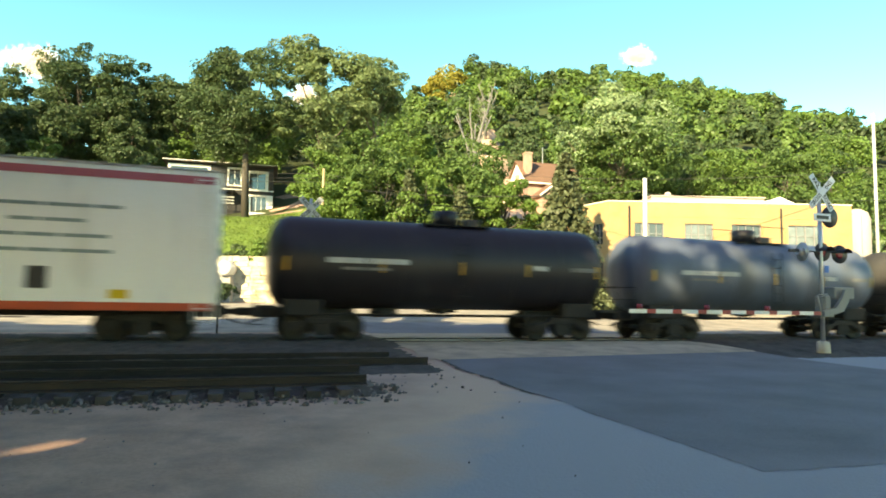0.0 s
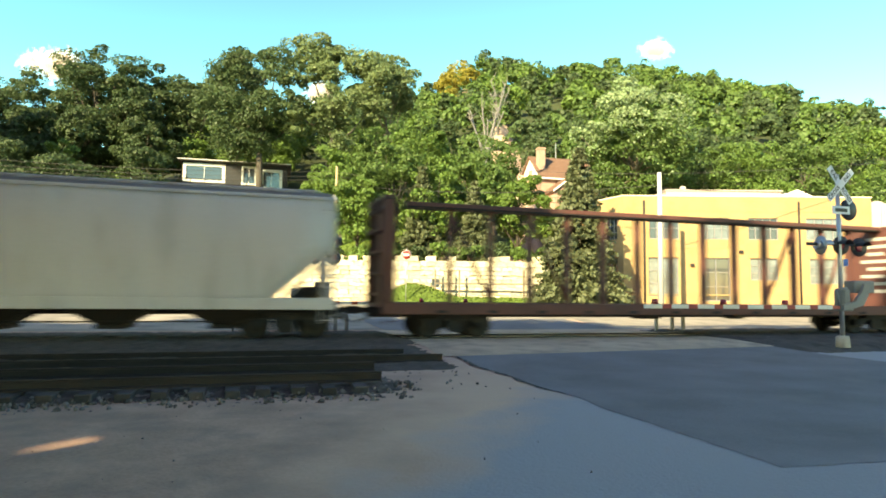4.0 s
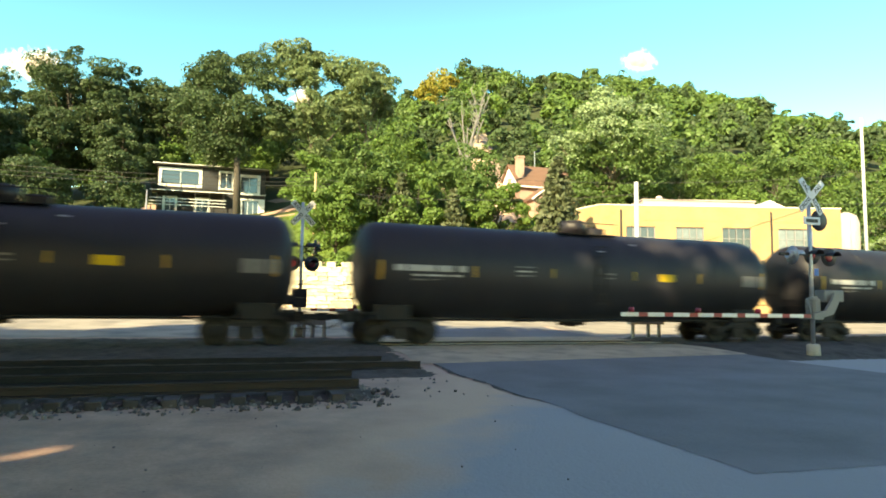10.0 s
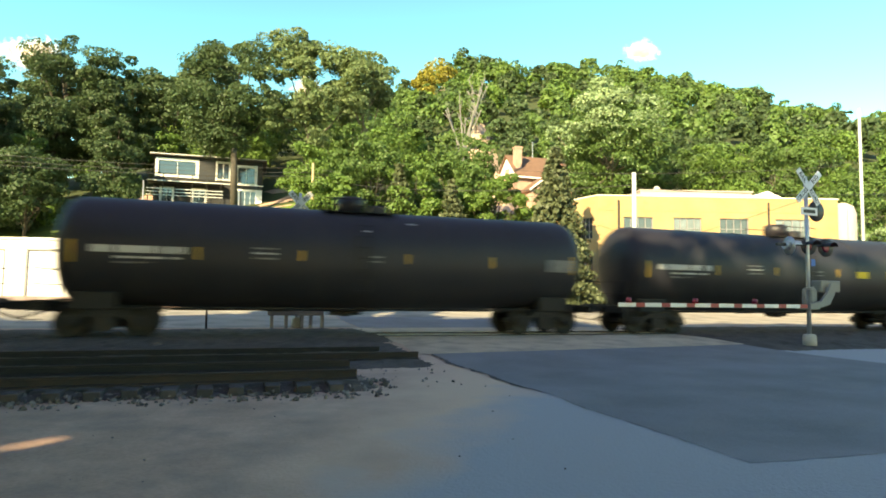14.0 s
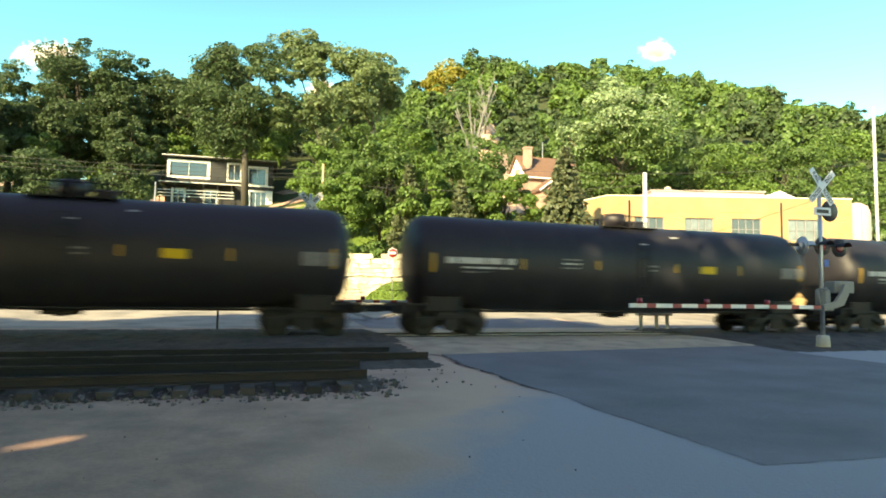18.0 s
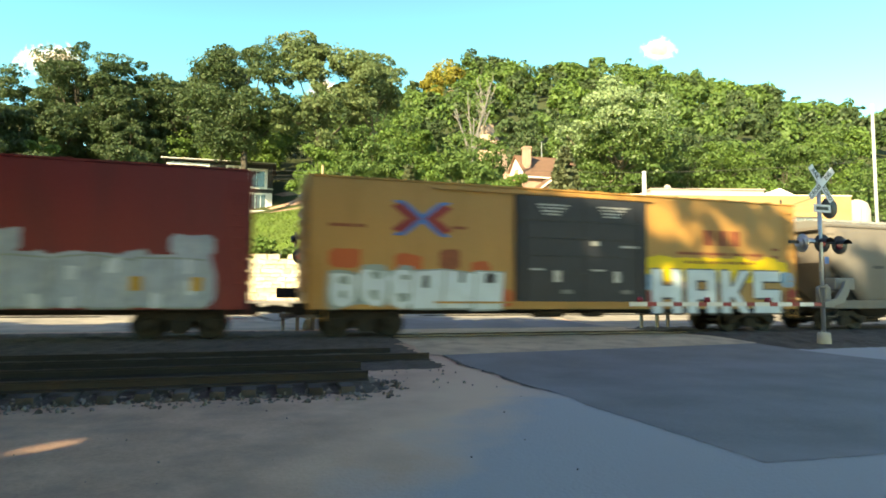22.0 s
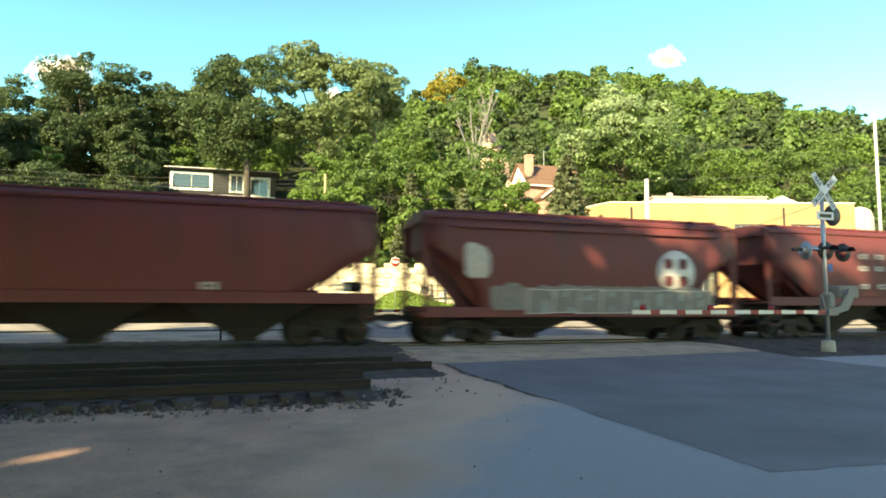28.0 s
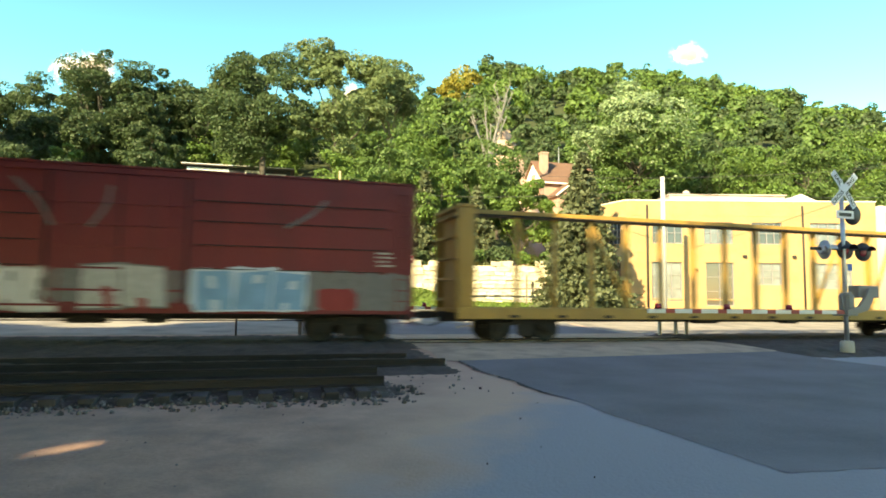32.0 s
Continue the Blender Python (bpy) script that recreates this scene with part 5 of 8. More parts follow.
    tank_car(ends[1], ends[2], "tank_jet", "clean glossy black tank car with yellow placard", seed=22)
    proto = tank_car(ends[2], ends[3], "tank_black", "black tank car with white stencils and yellow placard", seed=23)
    for a, b in zip(ends[3:], ends[4:]):
        if a == 286.15:
            tank_car(a, b, "tank_black", "black tank car with white stencils and amber strips", seed=24, placard=False)
            continue
        o = copy_thing(proto, Matrix.Translation(at((a + b) / 2, AXIS)) @ pose(0, 0, 0, 0, 0, TURN))
        CARS.append([o, (a + b) / 2, b - a])
    # boxcars
    c = box_car(417.06, 438.48, "red_box", "oxide-red boxcar with sea-green bubble graffiti along the bottom", seams=(), ribs=18, door=(-2.1, 2.5), roof="red_box")
    graffiti(c, -8.4, -3.2, 0.98, 2.45, "graf_green", "graf_ice", 8, 5, y=-1.57, label="sea-green bubble graffiti with pale outlines", back="graf_teal")
    spray(c, -4.4, -2.7, 1.0, 2.1, "brown_logo", 41, y=-1.563, label="ochre sprayed cloud")
    spray(c, 2.7, 5.2, 1.0, 2.25, "stencil_dim", 42, y=-1.563, label="grey sprayed ground of the letters")
    block_letters(c, 3.0, 4.9, 0.98, 2.1, "graf_white", "graf_black", 9, 2, y=-1.57, label="white block letters edged in black")
    for x, z, w, h in ((-1.7, 2.95, 1.0, 0.45), (-1.2, 2.05, 0.5, 0.5), (0.3, 1.45, 0.9, 0.35), (1.0, 2.1, 0.5, 0.4), (2.0, 1.7, 0.4, 0.6), (0.25, 1.9, 0.3, 0.5)):
        spray(c, x, x + w, z, z + h, "stencil" if x > -1.5 else "graf_teal", int(x * 10 + 60), y=-1.632, label="small pale tag on the door")
    data_block(c, 6.6, 2.25, 8, 1.3, seed=1)
    data_block(c, -9.0, 3.2, 3, 0.9, seed=2)
    panel(c, "notice", "stencil", 5.5, 6.1, 2.0, 2.35, y=-1.57)
    panel(c, "notice", "stencil", 7.6, 8.2, 1.5, 1.95, y=-1.57)
    panel(c, "notice", "placard", 7.6, 8.1, 1.1, 1.3, y=-1.57)
    bars(c, 1.2, 2.3, 3.25, 0.09, 2, "stencil", y=-1.64)
    bars(c, 0.25, 0.6, 3.3, 0.12, 1, "stencil", y=-1.64)
    for x in (-1.8, 0.5):
        for k in range(4):
            bars(c, x + 0.08 * k, x + 1.5 - 0.16 * k, 4.42 - 0.11 * k, 0.06, 2, "stencil", y=-1.64, seed=k)
    c = box_car(438.48, 459.74, "red_box", "oxide-red boxcar with blue and white graffiti", ribs=18, door=(-2.3, 2.3), roof="red_box")
    spray(c, -8.9, -2.6, 1.0, 2.6, "graf_green", 21, y=-1.562, label="green sprayed ground of the graffiti")
    block_letters(c, -8.8, -5.9, 0.98, 2.55, "graf_ice", "graf_deep", 14, 3, y=-1.57, label="pale blue graffiti letters", notch="graf_deep")
    block_letters(c, -6.0, -2.8, 0.98, 2.35, "graf_blue", "graf_deep", 15, 4, y=-1.578, label="blue graffiti letters", notch="graf_navy")
    graffiti(c, -2.1, 2.2, 1.15, 2.35, "brown_logo", "stencil_dim", 17, 6, y=-1.635, label="brown and grey tags across the door", back="stencil")
    spray(c, 2.45, 8.85, 0.95, 2.5, "graf_lilac", 1, label="lilac-grey sprayed block")
    for x, w in ((2.5, 1.4), (7.6, 1.2)):
        spray(c, x, x + w, 2.45, 3.1, "graf_lilac", int(x * 7), y=-1.563, label="lilac-grey sprayed cloud")
    block_letters(c, 2.7, 8.6, 1.0, 2.35, "graf_lilac", "graf_teal", 16, 6, y=-1.575, label="lilac-grey block graffiti", notch="graf_ice")
    for x in (-8.3, -3.3, 2.9, 6.6, 8.2):
        panel(c, "reflector", "reflector", x, x + 0.3, 1.45, 1.85, y=-1.612, label="amber reflector")
    data_block(c, 1.1, 3.0, 2, seed=6)
    data_block(c, -9.0, 3.4, 4, seed=7)
    bars(c, 0.2, 0.7, 3.55, 0.14, 1, "stencil_dim", y=-1.64)
    for x in (-1.8, 0.7):
        for k in range(4):
            bars(c, x + 0.08 * k, x + 1.4 - 0.14 * k, 4.3 - 0.11 * k, 0.06, 2, "stencil", y=-1.64, seed=k)
    c = box_car(459.74, 480.71, "yellow_box", "golden-yellow boxcar with dark double doors and lettering graffiti", door=(-2.65, 2.45), door_paint="dark_door", roof="yellow_box")
    for s in (-1, 1):
        bm = prism(bm_new(), [(-6.18 + s * 0.80, 4.42), (-5.82 + s * 0.80, 4.42), (-6.18 + 0.36 - s * 0.80, 3.28), (-6.18 - s * 0.80, 3.28)], -1.565 - 0.004 * (s + 1), -1.56)
        part("emblem", bm, "graf_deep", c, "blue bar of the crossed emblem")
        bm = prism(bm_new(), [(-6.0 + s * 1.02, 4.22), (-6.0 + s * 0.52, 3.85), (-6.0 + s * 1.02, 3.48), (-6.0 + s * 0.70, 3.36), (-6.0 + s * 0.10, 3.85), (-6.0 + s * 0.70, 4.34)], -1.582, -1.576)
        part("emblem", bm, "graf_red", c, "red chevron of the emblem")
    for a, b, z, n in ((-5.0, -4.4, 3.55, 1), (3.9, 8.0, 2.95, 7), (4.2, 7.6, 2.62, 5), (8.4, 8.8, 3.2, 1), (8.4, 8.8, 2.9, 1), (-9.0, -7.8, 3.5, 2)):
        bars(c, a, b, z, 0.10, n, "brown_logo", seed=int(z * 10 + a))
    for x in (5.1, 5.75, 6.35):
        part("lettering", box(bm_new(), x, x + 0.5, -1.566, -1.56, 3.32, 3.90), "brown_logo", c)
    for x, w, z in ((-9.0, 1.0, 2.2), (-6.9, 0.9, 2.1), (-3.6, 0.8, 1.0), (-4.3, 0.7, 1.9)):
        spray(c, x, x + w, z, z + 0.6, "orange_logo", int(x * 9 + 100), y=-1.563, label="orange sprayed cloud")
    spray(c, -5.4, -4.7, 2.2, 2.9, "brown_logo", 44, y=-1.563, label="brown tag")
    graffiti(c, -9.0, -6.2, 0.95, 2.25, "graf_ice", "graf_teal", 18, 3, y=-1.57, label="pale blue lettering graffiti", back="graf_teal")
    block_letters(c, -6.3, -3.2, 0.95, 2.15, "graf_ice", "graf_teal", 19, 3, y=-1.575, label="pale blue lettering graffiti", notch="graf_black")
    for x in (-1.9, 0.5):
        for k in range(4):
            bars(c, x + 0.08 * k, x + 1.3 - 0.12 * k, 4.5 - 0.11 * k, 0.06, 2, "stencil", y=-1.64, seed=k)
        bars(c, x + 0.6, x + 0.95, 1.85, 0.4, 1, "stencil", y=-1.655)
        bars(c, x + 0.9, x + 1.4, 1.45, 0.14, 1, "stencil_dim", y=-1.655)
        bars(c, x - 0.3, x + 0.3, 2.25, 0.06, 1, "stencil", y=-1.655)
    bars(c, 0.2, 0.7, 3.15, 0.16, 2, "stencil", y=-1.655)
    bars(c, 1.4, 2.2, 3.1, 0.08, 2, "stencil", y=-1.655)
    spray(c, 2.5, 9.2, 1.9, 2.85, "graf_yellow", 45, y=-1.563, label="yellow sprayed cloud")
    # four tall slab letters, the tag that can be read on the side
    w, h, k = 1.32, 1.62, 0.43
    slabs = (
        ((0, 0, k, h), (w - k, 0, w, h), (k, h * 0.36, w - k, h * 0.62)),
        ((0, 0, k, h), (w - k, 0, w, h), (k, h * 0.76, w - k, h), (k, h * 0.32, w - k, h * 0.52)),
        ((0, 0, k, h), (k, h * 0.38, k + 0.16, h * 0.62)),
        ((0, h * 0.76, w, h), (0, h * 0.55, k, h * 0.76), (0, h * 0.36, w, h * 0.55), (w - k, h * 0.22, w, h * 0.36), (0, 0, w, h * 0.22)),
    )
    for i, letter in enumerate(slabs):
        x = 2.75 + i * 1.56
        for dx, dz, y, paint, name in ((0.09, -0.07, -1.572, "graf_black", "letter_shade"), (-0.05, 0.05, -1.576, "graf_navy", "letter_edge"), (0, 0, -1.584, "graf_ice", "graffiti_letter")):
            bm = bm_new()
            for a, b, d, e in letter:
                box(bm, x + a + dx, x + d + dx, y - 0.006, y, 0.76 + b + dz, 0.76 + e + dz)
            if i == 2:
                for up in (-1, 1):
                    ends = [(k + 0.02, 0), (k + 0.36, 0), (w + 0.04, up * h / 2), (w - 0.40, up * h / 2)]
                    prism(bm, [(x + q + dx, 0.76 + h / 2 + r + dz) for q, r in ends], y - 0.0055 - 0.0005 * up, y)
            part(name, bm, paint, c, "pale blue slab letter of the graffiti" if paint == "graf_ice" else "")
    for x, z, paint in ((2.45, 0.95, "graf_red"), (2.45, 1.6, "graf_blue"), (9.0, 1.1, "graf_red"), (8.85, 1.75, "graf_blue")):
        spray(c, x, x + 0.6, z, z + 0.6, paint, int(x * 5 + z * 10), y=-1.568, label="small sprayed patch")
    # hoppers
    c = hopper_car(480.71, 500.07, "tan_hopper", "tan-grey covered hopper with dark chutes", top=4.55, bays=4)
    graffiti(c, -4.2, -1.6, 1.3, 2.0, "stencil_dim", "graf_black", 21, 3, y=-1.62, label="dark faded graffiti", back="graf_black")
    graffiti(c, 0.9, 3.4, 1.3, 1.9, "graf_teal", "graf_teal", 22, 4, y=-1.62, label="pale faded graffiti", back="stencil_dim")
    bars(c, -6.4, -5.7, 2.6, 0.12, 1, "graf_black", y=-1.6)
    bars(c, 6.9, 8.0, 3.3, 0.22, 2, "graf_black", y=-1.6)
    c = hopper_car(500.07, 520.43, "white_hopper", "white covered hopper with rounded smooth sides", top=4.63, bays=4, curved=0.2, slope=2.3, filled=True)
    bars(c, -6.3, -5.5, 3.05, 0.16, 2, "stencil_dim", y=-1.66)
    bars(c, -6.3, -5.0, 2.6, 0.18, 3, "stencil_dim", y=-1.66, seed=3)
    bars(c, -6.3, -5.6, 2.1, 0.06, 1, "stencil_dim", y=-1.65)
    panel(c, "weld_line", "stencil", -7.2, 7.2, 1.92, 1.96, y=-1.60)
    panel(c, "notice", "stencil_dim", 5.8, 6.3, 1.5, 1.75, y=-1.63)
    c = hopper_car(520.43, 534.02, "grey_hopper", "short grey covered hopper with black graffiti", top=4.55, bays=2, seams=(4.1, 3.95), deep=True)
    logo_bars(c, 0.9, 3.9, 2.62)
    spray(c, -4.8, 4.7, 0.98, 2.3, "graf_ice", 46, y=-1.60, label="pale sprayed ground of the letters")
    block_letters(c, -4.7, -0.9, 1.05, 2.3, "graf_navy", "graf_ice", 25, 5, y=-1.612, label="navy block graffiti on a pale ground", notch="graf_ice")
    block_letters(c, -0.8, 2.0, 1.05, 2.2, "graf_navy", "graf_ice", 26, 4, y=-1.612, label="navy block graffiti on a pale ground", notch="graf_teal")
    graffiti(c, 1.6, 4.6, 1.0, 2.25, "graf_navy", "graf_ice", 27, 4, y=-1.63, label="navy bubble graffiti", back="graf_ice")
    c = hopper_car(534.02, 553.0, "red_hopper", "oxide-red covered hopper with sprayed tags", top=4.45, bays=3, deep=True)
    bars(c, 3.4, 6.2, 2.9, 0.26, 4, "stencil", y=-1.62, seed=6)
    bars(c, -4.0, -2.9, 2.55, 0.14, 2, "stencil", y=-1.62, seed=7)
    graffiti(c, -4.6, -1.4, 1.25, 2.2, "brown_logo", "stencil_dim", 26, 3, y=-1.62, label="dim grey tag", back="stencil_dim")
    graffiti(c, 0.2, 1.9, 1.25, 2.1, "red_hopper", "stencil", 27, 1, y=-1.62, label="pale tag", back="stencil_dim")
    c = hopper_car(553.0, 570.16, "red_hopper", "oxide-red covered hopper with pale lettering", top=4.45, bays=3, deep=True)
    bars(c, -6.0, -3.2, 2.9, 0.26, 4, "stencil", y=-1.62, seed=8)
    c = hopper_car(570.16, 588.56, "red_hopper", "smooth oxide-red open hopper with dark chutes", top=4.5, bays=3, deep=True, sill_low=1.55, slope=2.3)
    bars(c, -5.8, -4.4, 3.3, 0.2, 2, "stencil_dim", y=-1.6, seed=9)
    for x in (-5.6, -4.6, 3.2, 7.0):
        bars(c, x, x + 0.6, 1.75, 0.22, 1, "stencil", y=-1.6)
    c = hopper_car(588.56, 602.64, "red_hopper", "oxide-red covered hopper with a white round emblem", top=4.45, bays=2, deep=True, seams=(3.9,))
    bm = bm_new()
    lathe(bm, [(-1.612, 0.01), (-1.612, 0.82), (-1.60, 0.82), (-1.60, 0.01)], "y", (3.4, 0, 2.55), 32)
    part("emblem", bm, "graf_white", c, "white round emblem")
    for dx, dz in ((-0.32, -0.32), (0.32, -0.32), (-0.32, 0.32), (0.32, 0.32)):
        bm = bm_new()
        blob(bm, 3.4 + dx, 2.55 + dz, 0.42, 0.42, random.Random(1), -1.614, 0.004, 8, 0.05)
        part("emblem_mark", bm, "red_hopper", c)
    spray(c, -4.0, 4.6, 1.15, 2.0, "stencil_dim", 7, y=-1.612, label="grey sprayed band")
    block_letters(c, -2.6, 4.9, 1.1, 1.85, "stencil_dim", "stencil", 30, 8, y=-1.62, label="grey and white graffiti", notch="graf_teal")
    spray(c, -4.9, -4.0, 2.2, 3.3, "stencil", 31, y=-1.60, label="pale sprayed tag")
    c = hopper_car(602.64, 621.98, "red_hopper", "smooth oxide-red open hopper with pale markings", top=4.5, bays=3, deep=True, sill_low=1.55, slope=2.3)
    for x, z in ((-4.2, 3.3), (-3.3, 3.3), (-4.2, 2.8), (-3.3, 2.8), (-4.2, 2.05), (-3.2, 2.05)):
        bars(c, x, x + 0.6, z, 0.2, 1, "stencil", y=-1.6)
    bars(c, 5.2, 8.0, 3.1, 0.22, 4, "stencil", y=-1.6, seed=13)
    for x in (0.6, 3.0, 4.0, 7.0):
        bars(c, x, x + 0.6, 1.75, 0.14, 1, "stencil", y=-1.6)
    c = hopper_car(621.98, 636.03, "grey_hopper", "short grey covered hopper with a blue graffiti block", top=4.55, bays=2, seams=(4.1, 3.95), deep=True)
    logo_bars(c, 1.4, 4.4, 2.62)
    spray(c, -5.0, -2.3, 1.2, 2.7, "graf_blue", 2, y=-1.612, label="solid blue sprayed block")
    spray(c, -4.7, -2.2, 1.15, 2.5, "graf_deep", 47, y=-1.618, label="strong blue sprayed block")
    panel(c, "graffiti_fill", "graf_ice", -4.4, -3.3, 1.85, 2.05, y=-1.626)
    graffiti(c, -2.1, 1.0, 1.05, 2.3, "graf_ice", "graf_black", 34, 5, y=-1.625, label="pale graffiti with black outlines", back="graf_navy")
    spray(c, 0.9, 4.8, 1.05, 2.35, "stencil_dim", 48, y=-1.612, label="grey sprayed ground")
    graffiti(c, 1.0, 4.7, 1.1, 2.2, "graf_teal", "stencil_dim", 36, 6, y=-1.622, label="dim grey graffiti", back="graf_black")
    c = box_car(636.03, 654.27, "red_box", "oxide-red boxcar with white graffiti below its door", seams=(2.2, 3.3, 4.2), door=(-1.9, 1.6), roof="red_box")
    spray(c, -5.9, -2.0, 1.05, 1.55, "graf_dull", 61, y=-1.576, label="white sprayed ground of the letters")
    for k, (x0, x1, stroke, fill) in enumerate(((-6.1, -5.1, 0, "graf_dull"), (-5.05, -4.1, 3, "graf_dull"), (-4.05, -3.2, 0, "graf_teal"), (-3.2, -2.55, 5, "graf_teal"), (-2.6, -1.95, 1, "graf_dull"))):
        sprayed_letter(c, x0, x1, 1.25, 2.35 + 0.12 * (k == 0), stroke, fill, "graf_dull" if fill == "graf_teal" else "graf_navy", -1.582 - 0.024 * (k % 2), "dull white and dark teal sprayed letter")
    for k, (x, w, z0, z1) in enumerate(((-2.75, 0.30, 2.5, 4.75), (-2.45, 0.35, 2.35, 4.8), (-2.2, 0.22, 2.6, 4.7), (1.70, 0.16, 2.6, 4.7))):
        spray(c, x, x + w, z0, z1, "red_faded", 70 + k, y=-1.574 - 0.003 * k, label="greyish streak of faded paint beside the door")
    spray(c, 1.75, 2.35, 2.45, 3.05, "stencil_dim", 75, y=-1.590, label="grey sprayed patch")
    spray(c, 1.72, 5.3, 1.30, 2.42, "graf_dull", 3, y=-1.596, label="white sprayed block")
    for x, w, z, h in ((2.5, 1.5, 1.75, 1.0), (4.7, 1.4, 1.75, 1.05), (5.75, 1.2, 1.85, 1.15), (6.5, 0.9, 1.65, 0.8)):
        bm = bm_new()
        blob(bm, x, z, w, h, random.Random(int(x * 10)), -1.602 - 0.002 * x, 0.004, 26, 0.09)
        part("graffiti", bm, "graf_dull", c, "rounded white sprayed shape")
    for x, z0, z1 in ((5.7, 2.2, 2.85), (6.85, 1.4, 2.85), (7.05, 1.3, 2.2)):
        spray(c, x, x + 0.26, z0, z1, "stencil", int(x * 10), y=-1.596, label="pale sprayed stroke")
    for x, z, w in ((4.9, 1.85, 0.35), (5.5, 1.45, 0.5), (3.0, 1.32, 0.6), (3.9, 1.30, 0.5)):
        spray(c, x, x + w, z, z + 0.2, "graf_black", int(x * 7), y=-1.622, label="dark sprayed stroke")
    for x, w in ((2.9, 0.62), (3.85, 0.62), (4.85, 0.55), (5.75, 0.5)):
        bars(c, x, x + w, 3.92, 0.2, 1, "stencil", y=-1.575)
    panel(c, "placard", "reflector", -0.85, -0.4, 2.25, 2.42, y=-1.66)
    panel(c, "notice", "stencil_dim", 0.5, 1.0, 2.0, 2.3, y=-1.66)
    for x in (-8.0, -6.9, 7.0, 7.8):
        panel(c, "reflector", "reflector", x, x + 0.45, 1.12, 1.32, y=-1.60)
    bars(c, -0.6, 0.6, 4.4, 0.12, 2, "stencil", y=-1.64)
    data_block(c, -1.2, 2.4, 5, 0.7, -1.64, seed=8)
    data_block(c, 7.3, 2.9, 4, 0.6, seed=9)
    for x, z in ((-7.0, 2.9), (-6.0, 2.9), (-7.0, 2.4), (-6.0, 2.4)):
        bars(c, x, x + 0.6, z, 0.2, 1, "stencil", y=-1.575)
    c = box_car(654.27, 672.72, "red_box", "oxide-red boxcar sprayed with white and blue along the side", seams=(2.2, 2.9, 3.6, 4.2), door=(-1.9, 1.6), roof="red_box")
    part("end_panel", box(bm_new(), -8.50, -8.36, -1.5, 1.5, 4.42, 5.02, 0.02), "graf_white", c, "pale galvanised panel across the top of the end")
    for x, w, z, h in ((-6.75, 1.9, 3.75, 1.35), (-6.45, 1.3, 2.7, 1.7), (-6.2, 0.9, 1.7, 1.9)):
        bm = bm_new()
        blob(bm, x, z, w, h, random.Random(int(z * 10)), -1.574 - 0.002 * z, 0.004, 26, 0.07)
        part("graffiti", bm, "graf_white", c, "tall white sprayed shape")
    for x, w, z, h in ((-5.1, 1.5, 3.9, 1.2), (-4.9, 1.2, 2.8, 1.8)):
        bm = bm_new()
        blob(bm, x, z, w, h, random.Random(int(z * 9)), -1.572 - 0.002 * z, 0.004, 26, 0.07)
        part("graffiti", bm, "stencil_dim", c, "tall grey sprayed shape")
    spray(c, -6.0, -4.4, 0.95, 2.0, "graf_blue", 5, y=-1.585, label="pale blue sprayed patch")
    spray(c, -4.8, -1.5, 0.95, 2.15, "stencil", 6, y=-1.586, label="pale sprayed band")
    block_letters(c, -4.7, -1.6, 1.0, 2.1, "graf_white", "stencil", 38, 4, y=-1.590, label="faded white graffiti letters", notch="stencil_dim")
    spray(c, -1.85, 1.55, 1.2, 2.2, "stencil_dim", 11, y=-1.635, label="grey sprayed band on the door")
    block_letters(c, -1.0, 1.2, 1.1, 2.25, "stencil", "stencil_dim", 40, 2, y=-1.640, label="faded grey graffiti letters", notch="graf_red")
    spray(c, 1.7, 8.3, 1.0, 2.2, "stencil_dim", 12, y=-1.579, label="grey sprayed band")
    spray(c, 1.75, 5.1, 0.95, 2.25, "graf_ice", 13, y=-1.584, label="pale blue sprayed block")
    block_letters(c, 2.0, 5.0, 1.05, 2.15, "graf_blue", "graf_ice", 43, 3, y=-1.588, label="faded light blue graffiti letters", notch="graf_ice")
    spray(c, 5.4, 6.6, 1.0, 1.7, "graf_red", 14, y=-1.585, label="red sprayed patch")
    for a, b in (((-2.8, 4.6), (-1.8, 3.3)), ((-0.4, 4.5), (-0.9, 3.3)), ((5.6, 4.4), (4.4, 3.5))):
        bm = bm_new()
        ribbon(bm, [a, ((a[0] + b[0]) / 2 + 0.15, (a[1] + b[1]) / 2), b], 0.05, -1.645)
        part("graffiti", bm, "stencil_dim", c, "thin pale sprayed line")
    data_block(c, 7.2, 2.8, 4, 0.6, -1.58, seed=15)
    centerbeam(672.72, 697.8, "yellow_beam", "yellow empty centerbeam flatcar with tall bulkheads")


train()


# ---- level-crossing signals ----
def flat_text(body, size, material, bold=0.0):
    """Flat lettering in the x-z plane, centred on the origin and facing -y."""
    cu = bpy.data.curves.new("lettering", "FONT")
    cu.body, cu.size, cu.extrude, cu.offset, cu.align_x, cu.align_y = body, size, 0.002, bold, "CENTER", "CENTER"
    ob = new("lettering", cu)
    me = bpy.data.meshes.new_from_object(ob.evaluated_get(bpy.context.evaluated_depsgraph_get()))
    bpy.data.objects.remove(ob)
    me.transform(Matrix.Rotation(radians(90), 4, "X"))
    me.materials.clear()
    me.materials.append(M[material])
    return me


